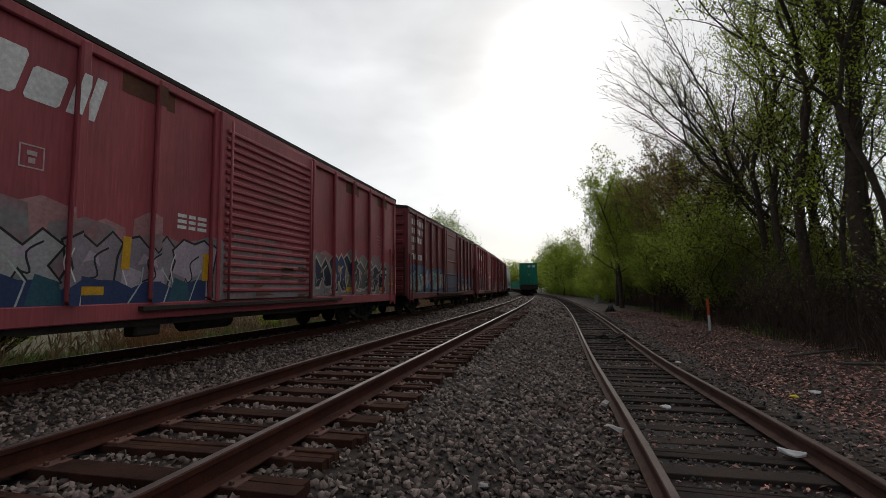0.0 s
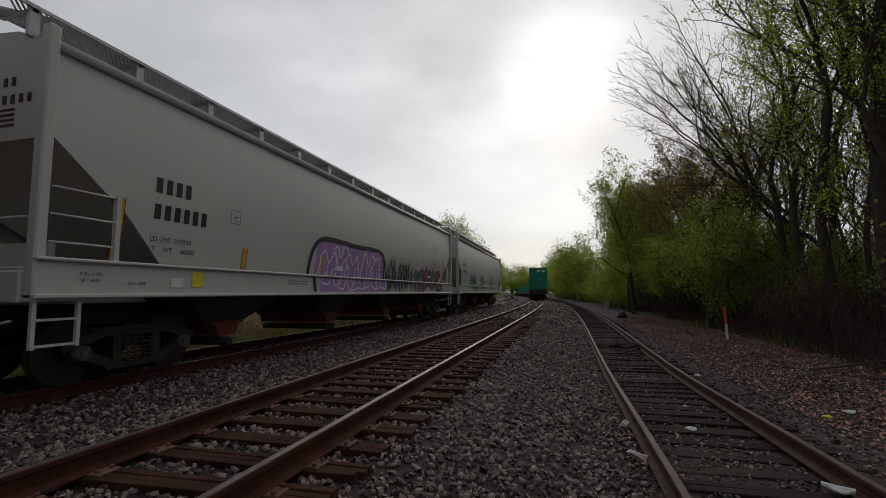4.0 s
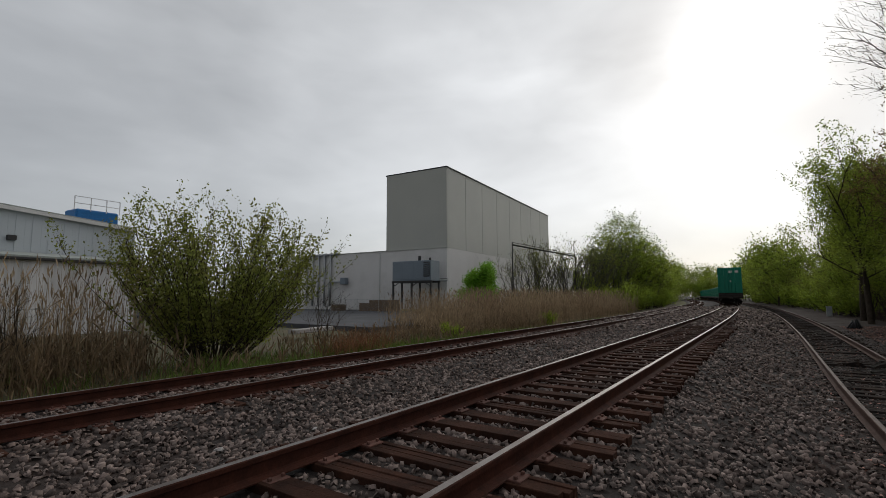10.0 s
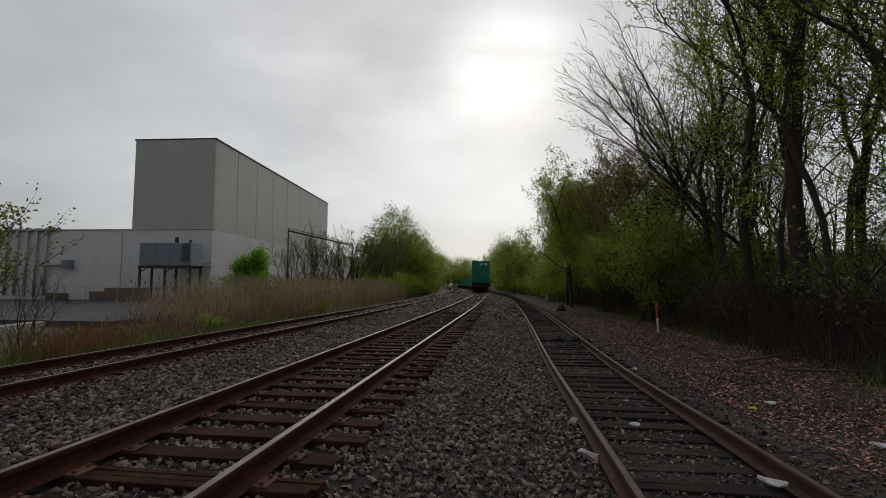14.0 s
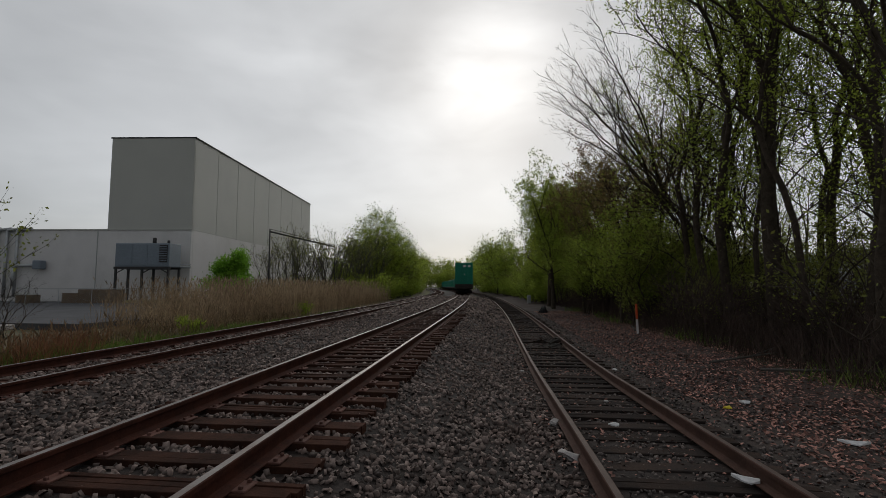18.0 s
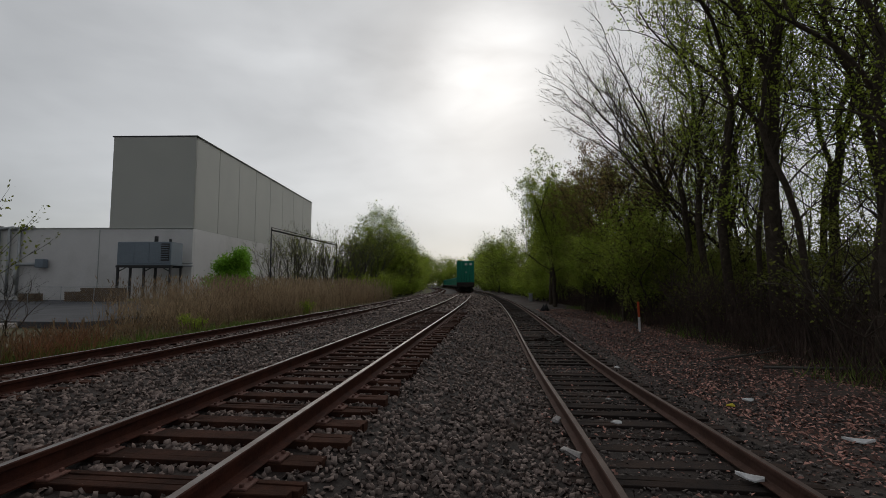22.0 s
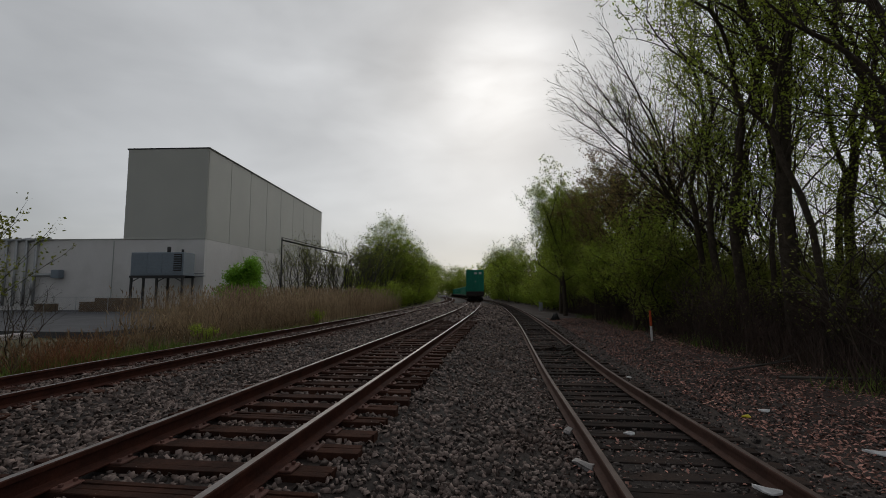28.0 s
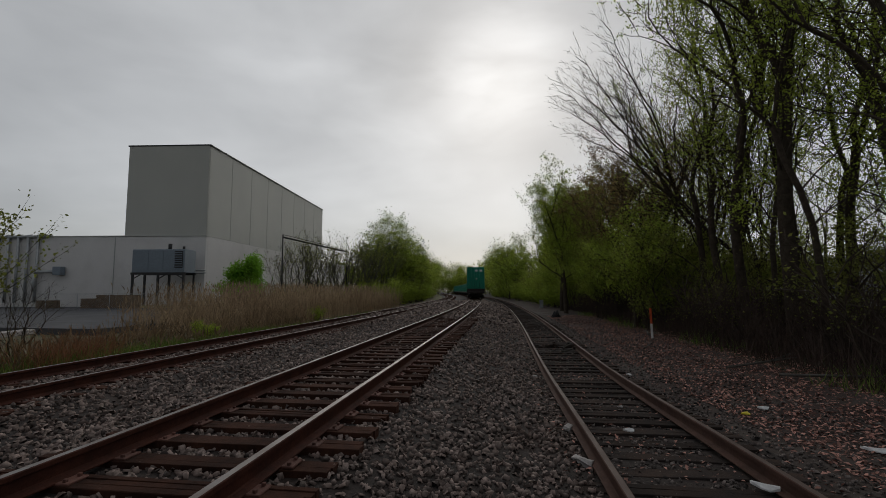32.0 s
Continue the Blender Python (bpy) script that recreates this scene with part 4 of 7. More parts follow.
    # roof walk: perforated deck held off the roof by brackets
    for sg in (1, -1):
        deck = Geo()
        n = int(2 * hb / 1.52)
        for k in range(n + 1):
            y = -hb + k * 2 * hb / n
            part("walk_bracket", Geo().box((sg * 1.06, y, zt + 0.36), (0.06, 0.14, 0.42), 0.01).box((sg * 0.78, y, zt + 0.52), (0.62, 0.06, 0.05)), M["galv"], c)
        part("roof_walk", walk_grating(2 * hb + 0.7), (), c, "perforated galvanised roof walk", pose(sg * 0.78, 0, zt + 0.56))
    for k in range(5):
        part("hatch", Geo().tube((0, -hb + 2 + k * (2 * hb - 4) / 4, zt + 0.3), (0, -hb + 2 + k * (2 * hb - 4) / 4, zt + 0.45), 0.38, n=16), M["grey"], c)
    for sg in (1, -1):
        truck(c, sg * (h - 1.95))
    return c


GRATING = {}


def walk_grating(length):
    """A strip with real openings: two edge bars and crossing diagonals."""
    if "walk" in GRATING:
        return GRATING["walk"]
    g, half, wide = Geo(), length / 2, 0.33
    for x in (-wide, wide):
        g.box((x, 0, 0), (0.03, length, 0.05))
    for y in (-half, half):
        g.box((0, y, 0), (2 * wide, 0.03, 0.05))
    step = 0.075
    k = -half
    while k < half - 0.66:
        for sg in (-1, 1):
            a, b = Vector((-wide * sg, k, 0)), Vector((wide * sg, k + 0.66, 0))
            d = (b - a).normalized()
            s = Vector((d.y, -d.x, 0)) * 0.011
            u = Vector((0, 0, 0.012))
            g.add([a - s - u, a + s - u, b + s - u, b - s - u, a - s + u, a + s + u, b + s + u, b - s + u], [(0, 1, 2, 3), (7, 6, 5, 4), (0, 4, 5, 1), (2, 6, 7, 3), (1, 5, 6, 2), (0, 3, 7, 4)])
        k += step
    GRATING["walk"] = g.mesh("roof_walk", M["galv"])
    return GRATING["walk"]


M["bearing"] = material("bearing_steel", (0.09, 0.085, 0.08), 0.6, 0.2, second=(0.04, 0.035, 0.03), scale=9, amount=0.7, fine=40, bump=0.1)
M["bay"] = material("bay_grime", (0.075, 0.062, 0.053), 0.85, second=(0.035, 0.028, 0.024), scale=1.5, amount=0.9, fine=20, bump=0.1)
M["gate"] = material("gate_red", (0.15, 0.025, 0.02), 0.7, second=(0.10, 0.03, 0.025), scale=4, amount=0.8, fine=30, bump=0.2)


def wide_posts(h, d):
    n = 5
    return [d + 0.12 + k * (h - d - 0.12) / n for k in range(n)]


def close_posts(h, d):
    n = 7
    return [d + 0.12 + k * (h - d - 0.12) / n for k in range(n)]


#            near end at the start, far end
CARS = [
    ("boxcar", "faded red boxcar with a ribbed sliding door", -36.6, -18.5, "red", wide_posts, "ribbed"),
    ("boxcar", "dark maroon boxcar with a flat sliding door", -18.5, -0.3, "maroon", wide_posts, "flat"),
    ("boxcar", "faded red boxcar with a ribbed door and lilac graffiti", -0.3, 17.85, "red", wide_posts, "ribbed"),
    ("boxcar", "dark maroon boxcar with pale blue graffiti and a flat door", 17.85, 36.2, "maroon", wide_posts, "flat"),
    ("boxcar", "red boxcar with a ribbed door and teal graffiti", 36.2, 54.3, "red", wide_posts, "ribbed"),
    ("boxcar", "dark red boxcar with closely set side posts", 54.3, 72.8, "maroon", close_posts, "flat"),
]
TRAIN = []
for nm, label, a, b, paint, posts, door in CARS:
    TRAIN.append((boxcar(nm, label, b - a, M[paint], 3.4, posts, door), (a + b) / 2))
TRAIN.append((hopper("covered_hopper", "grey covered hopper with violet and many-coloured graffiti", 22.4), (72.8 + 95.2) / 2))
TRAIN.append((hopper("covered_hopper", "grey covered hopper with teal spray-paint tags, last of the train", 22.5), (95.2 + 117.7) / 2))


def car_pose(s):
    p = on_line(TRAIN_U, s, RAIL_Z)
    return pose(*p, 0, 0, heading(s))


def run(t):
    """How far the train has rolled: an even pace that quickens a little."""
    e = min(max(t - 2.0, 0.0), 7.0)
    return SPEED * t + 0.0095 * e * e + max(t - 9.0, 0.0) * 0.133


def motions():
    for car, s0 in TRAIN:
        walk(car, [(k * 0.5, car_pose(s0 - run(k * 0.5))) for k in range(65)])
        turn = math.degrees(SPEED / WHEEL_R)
        for w in car.children:
            if w.name.split(".")[0] == "wheelset":
                y = w.location.y
                walk(w, [(k / FPS, pose(0, y, WHEEL_R, turn * k / FPS)) for k in range(9 * FPS)] + [(32.0, pose(0, y, WHEEL_R, turn * 9))])


# ---- the standing green train ----
def container_car(name, label, s, L, z0, z1):
    p = on_line(0, s, 0)
    c = thing(name, label, "container car", pose(*p, 0, 0, heading(s)), group="standing train")
    part("box", Geo().box((0, 0, (z0 + z1) / 2), (2.44, L, z1 - z0), 0.03), M["green"], c)
    for x in (-1.18, 1.18):
        part("corner_post", Geo().box((x, -L / 2 - 0.01, (z0 + z1) / 2), (0.14, 0.1, z1 - z0 + 0.04), 0.02), M["green"], c)
    for x in (-0.55, -0.15, 0.15, 0.55):
        part("lock_rod", Geo().tube((x, -L / 2 - 0.05, z0 + 0.1), (x, -L / 2 - 0.05, z1 - 0.1), 0.025, n=6), M["green"], c)
    for x, z in ((0.1, z1 - 0.5), (0.75, z1 - 0.5), (0.1, 2.9), (0.25, 1.35)):
        part("placard", Geo().box((x, -L / 2 - 0.03, z), (0.34, 0.02, 0.26) if z > 3.5 or z < 2 else (0.16, 0.02, 0.16)), M["white"], c)
    n = int(L / 0.6)
    for k in range(n):
        part("side_rib", Geo().box((-1.235, -L / 2 + 0.3 + k * L / n, (z0 + z1) / 2), (0.04, 0.25, z1 - z0 - 0.3), 0.015), M["green"], c)
    part("frame", Geo().box((0, 0, z0 - 0.16), (2.5, L + 1.0, 0.3), 0.03), M["under"], c)
    part("end_sill", Geo().box((0, -L / 2 - 0.5, z0 - 0.42), (2.5, 0.25, 0.5), 0.03).box((0, -L / 2 - 0.3, z0 - 0.5), (2.2, 0.7, 0.25), 0.03), M["under"], c)
    coupler(c, -L / 2 - 0.4, -1)
    for sg in (-1, 1):
        truck(c, sg * (L / 2 - 1.0))
    return c


container_car("container_car", "tall green steel container on the tail car of a standing train", 66.0 + 6.5, 13.0, 1.5, 4.55)
for k in range(8):
    container_car("container_car", "low green container on a flat car in a standing train", 66.0 + 23 + k * 15.0, 13.6, 0.95, 2.9 if k else 3.2)


# ---- trees, brush and reeds ----
def grow(seed, height, spread, lean=(0, 0), levels=4, trunk_r=0.22, start=0.3, kids=(9, 5, 4, 3), droop=0.0, up=0.45, twig=0.012, fan=1.0, limb=(0.22, 0.42), crook=0.24):
    """Branch segments (p0, p1, r0, r1) of one tree, and the outer points where leaves sit."""
    rnd = random.Random(seed)
    segs, tips = [], []

    def shoot(p, d, length, r, level):
        n = 6 if level == 0 else 4 if level < 3 else 3
        pts, rad = [p.copy()], [r]
        for k in range(n):
            wob = (0.055 if crook < 0.3 else 0.14) if level == 0 else crook
            d = (d + Vector((rnd.uniform(-wob, wob), rnd.uniform(-wob, wob), rnd.uniform(-wob, wob) + (0.05 * up if level else 0) - droop * level * 0.05))).normalized()
            p = p + d * (length / n)
            rr = max(twig, r * (1 - 0.8 * (k + 1) / n) if level else r * (1 - 0.72 * (k + 1) / n))
            segs.append((pts[-1], p.copy(), rad[-1], rr, level))
            pts.append(p.copy())
            rad.append(rr)
        if level >= levels - 1:
            tips.extend(pts[1:])
            return
        if level == levels - 2:
            tips.extend(pts[2:])
        m = kids[level]
        for k in range(m):
            f = (start if level == 0 else 0.25) + (1 - (start if level == 0 else 0.25)) * (k + rnd.random()) / m
            i = min(n - 1, int(f * n))
            q = pts[i].lerp(pts[i + 1], f * n - i)
            dd = (pts[i + 1] - pts[i]).normalized()
            ang = 2.4 * k + rnd.uniform(-0.5, 0.5)
            side = dd.orthogonal().normalized()
            side = Matrix.Rotation(ang, 3, dd) @ side
            tilt = rnd.uniform(0.55, 1.15) * fan
            nd = (dd * math.cos(tilt) + side * math.sin(tilt) + Vector((0, 0, up * 0.5))).normalized()
            ln = length * (spread if level == 0 else 0.55) * rnd.uniform(0.7, 1.15) * (1.15 - 0.55 * f if level == 0 else 1.0)
            shoot(q, nd, ln, max(twig, rad[i] * (rnd.uniform(*limb) if level == 0 else rnd.uniform(0.42, 0.6))), level + 1)

    shoot(Vector((0, 0, -0.15)), Vector((lean[0], lean[1], 1)).normalized(), height, trunk_r, 0)
    return segs, tips


def ramify(seed, r, first, lean=(0.0, 0.0), spread=1.0, minr=0.007, crook=0.15, up=0.12, length=17.0, side=1.0, pull=(0.0, 0.0), bare=0.45):
    """A tree that forks: each limb bends along its way, bears side shoots and splits into two or three thinner ones. pull: the way its limbs reach."""
    rnd = random.Random(seed)
    segs, tips = [], []
    reach = Vector((pull[0], pull[1], 0))

    def shoot(p, d, r, level):
        run = first if level == 0 else length * r ** 0.74 * rnd.uniform(0.7, 1.25)
        n = max(2, min(7, int(run / (0.35 + 3.5 * r))))
        wob = 0.07 if level == 0 else crook
        top = r * (0.80 if level == 0 else 0.84)
        level_class = 0 if r > 0.075 else 1 if r > 0.035 else 2 if r > 0.014 else 3
        for k in range(n):
            d = (d + Vector((rnd.gauss(0, wob), rnd.gauss(0, wob), rnd.gauss(0, wob) + (up * 0.5 if level else 0.0))) + reach * (0.05 if level else 0.0)).normalized()
            q = p + d * (run / n)
            r0, r1 = r + (top - r) * k / n, r + (top - r) * (k + 1) / n
            segs.append((p, q, r0, r1, level_class))
            if r1 > 0.014 and (level or k > n * bare):
                for _ in range(int(side * 0.7 + rnd.random())):
                    a = rnd.uniform(0, 6.283)
                    sd = Matrix.Rotation(a, 3, d) @ d.orthogonal().normalized()
                    t = rnd.uniform(0.6, 1.2)
                    shoot(q, (d * math.cos(t) + sd * math.sin(t) + Vector((0, 0, 0.15))).normalized(), min(0.05, max(0.009, r1 * rnd.uniform(0.16, 0.34))), max(2, level + 2))
            p = q
            if r1 < 0.02:
                tips.append(q)
        if top <= minr:
            return
        m = 3 if rnd.random() < 0.22 else 2
        shares = [rnd.uniform(0.25, 0.75) for _ in range(m)]
        tot, a0 = sum(shares), rnd.uniform(0, 6.283)
        for i, f in enumerate(shares):
            f /= tot
            rr = top * f ** 0.5 * 1.04
            t = (0.25 + 0.75 * (1 - f)) * rnd.uniform(0.5, 1.0) * spread
            a = a0 + 6.283 * i / m + rnd.uniform(-0.4, 0.4)
            sd = Matrix.Rotation(a, 3, d) @ d.orthogonal().normalized()
            nd = (d * math.cos(t) + sd * math.sin(t) + Vector((0, 0, up)) + reach * 0.25).normalized()
            shoot(p, nd, rr, level + 1)

    shoot(Vector((0, 0, -0.2)), Vector((lean[0], lean[1], 1)).normalized(), r, 0)
    return segs, tips


def thicket(seed, stems, height, tilt, side=11, twig=0.004, stem_r=0.02):
    """Many stems fanning up from one stool, each with short upward side shoots."""
    rnd = random.Random(seed)
    segs, tips = [], []
    for _ in range(stems):
        a, t = rnd.uniform(0, 6.283), tilt * math.sqrt(rnd.random())
        p = Vector((0.5 * math.cos(a) * rnd.random(), 0.5 * math.sin(a) * rnd.random(), -0.1))
        d = Vector((math.cos(a) * math.sin(t), math.sin(a) * math.sin(t), math.cos(t)))
        length, n, pts, dirs = height * rnd.uniform(0.7, 1.08), 7, [p], []
        for k in range(n):
            d = (d + Vector((rnd.uniform(-0.09, 0.09), rnd.uniform(-0.09, 0.09), 0.07))).normalized()
            p = p + d * (length / n)
            f0, f1 = k / n, (k + 1) / n
            segs.append((pts[-1], p, stem_r * (1 - 0.8 * f0), stem_r * (1 - 0.8 * f1), 1))
            pts.append(p)
            dirs.append(d)
        tips += pts[3:]
        for _k in range(side):
            f = rnd.uniform(0.22, 0.98) * n
            i = min(n - 1, int(f))
            q, b = pts[i].lerp(pts[i + 1], f - i), rnd.uniform(0, 6.283)
            e = (dirs[i] * 0.9 + Vector((math.cos(b), math.sin(b), 0.25)) * 0.62).normalized()
            ln = rnd.uniform(0.25, 0.75) * height / 3.6
            for j in range(3):
                e = (e + Vector((rnd.uniform(-0.15, 0.15), rnd.uniform(-0.15, 0.15), 0.12))).normalized()
                q2 = q + e * ln / 3
                segs.append((q, q2, twig * (1.6 - 0.4 * j), twig * (1.2 - 0.4 * j), 3))
                q = q2
                tips.append(q)
    return segs, tips


def wood_mesh(name, segs, mat, strip=3):
    vs, fs = [], []
    for p0, p1, r0, r1, level in segs:
        n = 8 if level == 0 else 4 if level == 1 else 3
        d = (p1 - p0).normalized()
        u = d.orthogonal().normalized()
        w = d.cross(u)
        o = len(vs)
        if level >= strip:
            # twigs of a few millimetres: one narrow leaf-like strip each
            e = (u * math.cos(o) + w * math.sin(o)) * 1.35
            vs += [p0 - e * r0, p0 + e * r0, p1 + e * r1, p1 - e * r1]
            fs.append((o, o + 1, o + 2, o + 3))
            continue
        for p, r in ((p0, r0), (p1, r1)):
            for k in range(n):
                a = 2 * math.pi * k / n
                vs.append(p + (u * math.cos(a) + w * math.sin(a)) * r)
        fs += [(o + k, o + (k + 1) % n, o + n + (k + 1) % n, o + n + k) for k in range(n)]
    return quick_mesh(name, [tuple(v) for v in vs], fs, mat, smooth=True)


def leaf_mesh(name, tips, mat, seed, per=4, size=0.1, scatter=0.25, keep=1.0):
    """Small folded leaves round the twig ends."""
    rs = np.random.RandomState(seed)
    c = np.array([tuple(t) for t in tips])
    c = c[rs.rand(len(c)) < keep]
    c = np.repeat(c, per, axis=0) + rs.normal(0, scatter, (len(c) * per, 3))
    n = len(c)
    a = rs.normal(0, 1, (n, 3))
    a /= np.linalg.norm(a, axis=1, keepdims=True)
    b = np.cross(a, rs.normal(0, 1, (n, 3)))
    b /= np.linalg.norm(b, axis=1, keepdims=True) + 1e-9
    s = (size * rs.uniform(0.6, 1.3, n))[:, None]
    v = np.stack([c - a * s, c + b * s * 0.55, c + a * s, c - b * s * 0.55], 1).reshape(-1, 3)
    f = np.arange(4 * n).reshape(n, 4)
    return quick_mesh(name, v, f, mat)


def tree(label, wood, leaves, at, name="tree", group="woods"):
    t = thing(name, label, "tree" if name == "tree" else "shrub", at, group)
    part("trunk", wood, (), t)
    if leaves:
        part("crown", leaves, (), t)
    return t


KINDS = {}


def tree_kinds():
    def kind(key, seed, wood, leaf, per, size, scatter, keep=1.0, strip=3, stems=1, **k):
        segs, tips = [], []
        for q in range(stems):
            if stems > 1:
                k["lean"] = (0.36 * math.cos(q * 2.3 + 0.5), 0.36 * math.sin(q * 2.3 + 0.5))
            a, b = grow(seed + 100 * q, **k)
            segs += a
            tips += b
        KINDS[key] = (wood_mesh("trunk", segs, M[wood], strip), leaf_mesh("crown", tips, M[leaf], seed, per, size, scatter, keep) if per else None)
    def forked(key, seed, wood, leaf, per, size, scatter, keep=1.0, stems=1, **k):
        segs, tips = [], []
        for q in range(stems):
            if stems > 1:
                k["lean"] = (0.42 * math.cos(q * 2.2 + seed), 0.42 * math.sin(q * 2.2 + seed))
            a, b = ramify(seed + 100 * q, **k)
            segs += a
            tips += b
        KINDS[key] = (wood_mesh("trunk", segs, M[wood], 3), leaf_mesh("crown", tips, M[leaf], seed, per, size, scatter, keep) if per else None)
    forked("oak", 157, "bark", "leaf_high", 13, 0.05, 0.14, 0.32, r=0.27, first=9.0, spread=0.95, crook=0.14, side=1.5, bare=0.4)
    forked("oak_b", 131, "bark", "leaf_high", 13, 0.05, 0.14, 0.30, r=0.19, first=8.0, spread=0.9, crook=0.14, side=1.6, bare=0.3)
    forked("oak_c", 170, "bark", "leaf_high", 12, 0.048, 0.14, 0.26, r=0.14, first=7.0, spread=0.9, crook=0.14, side=1.6, bare=0.25, length=19)
    forked("slim", 114, "bark", "leaf_high", 11, 0.048, 0.14, 0.4, r=0.09, first=6.0, spread=0.85, crook=0.14, length=21, side=1.5, bare=0.2)
    forked("fan", 115, "bark", "leaf_rust", 1, 0.03, 0.08, 0.5, r=0.20, first=5.0, lean=(-0.05, -0.03), spread=1.0, crook=0.10, pull=(-0.6, -0.15), minr=0.0045, length=19, side=2.0, bare=0.5)
    forked("russet", 117, "bark", "leaf_rust", 6, 0.06, 0.17, 0.9, r=0.16, first=4.5, spread=1.1, crook=0.15, pull=(-0.2, -0.1), side=1.5, bare=0.3, length=18)
    forked("low_green", 127, "bark", "leaf", 10, 0.065, 0.18, 0.75, r=0.10, first=1.3, spread=1.2, crook=0.18, length=18, side=1.6, bare=0.2)
    forked("low_olive", 118, "bark", "leaf_dark", 6, 0.065, 0.20, 0.9, r=0.08, first=1.0, spread=1.2, crook=0.2, length=18, side=1.6, bare=0.2)
    forked("edge_green", 134, "bark", "leaf", 10, 0.075, 0.2, 0.7, r=0.19, first=3.2, spread=0.95, crook=0.14, length=19, side=1.5, bare=0.25, up=0.24)
    forked("scrub", 120, "bark", "leaf_dark", 1, 0.045, 0.12, 0.4, stems=4, r=0.035, first=1.0, spread=1.15, crook=0.2, length=21, side=1.6, bare=0.2)
    forked("bare_small", 121, "bark", "leaf_dark", 1, 0.028, 0.08, 0.2, stems=4, r=0.07, first=1.5, spread=1.0, crook=0.16, length=19, minr=0.005, side=1.9, bare=0.4)
    forked("bare_far", 123, "bark_grey", "leaf_dark", 3, 0.07, 0.2, 0.5, stems=6, r=0.085, first=2.0, spread=0.9, crook=0.14, length=23, minr=0.012, side=1.7, bare=0.3)
    forked("bare_wide", 122, "bark", "leaf_dark", 1, 0.028, 0.08, 0.2, stems=3, r=0.095, first=1.3, spread=1.05, crook=0.17, length=18, minr=0.005, side=2.0, bare=0.4)
    kind("round", 15, "bark", "leaf", 6, 0.135, 0.42, 1.0, height=13, spread=0.42, trunk_r=0.18, start=0.2, kids=(13, 6, 4, 3), up=0.5)
    kind("hedge", 22, "bark", "leaf", 4, 0.125, 0.3, 0.75, height=5.5, spread=0.75, trunk_r=0.09, start=0.03, kids=(18, 6, 4, 3), up=0.6)
    kind("hedge_far", 24, "bark", "leaf", 6, 0.17, 0.35, 1.0, strip=2, height=5.5, spread=0.75, trunk_r=0.09, start=0.02, kids=(15, 5, 3, 3), up=0.45, levels=3)
    kind("bright", 20, "bark", "leaf_bright", 22, 0.10, 0.26, 1.0, height=3.6, spread=0.5, trunk_r=0.07, start=0.08, kids=(12, 5, 4, 3), up=0.55)
    kind("brushy", 21, "brush", "leaf_dark", 0, 0, 0, height=2.2, spread=0.8, trunk_r=0.025, start=0.02, kids=(12, 5, 4, 3), up=0.5, twig=0.005)


def stool_kind(key, seed, wood, leaf, per, size, scatter, keep, *k):
    segs, tips = thicket(seed, *k)
    KINDS[key] = (wood_mesh("trunk", segs, M[wood]), leaf_mesh("crown", tips, M[leaf], seed, per, size, scatter, keep))


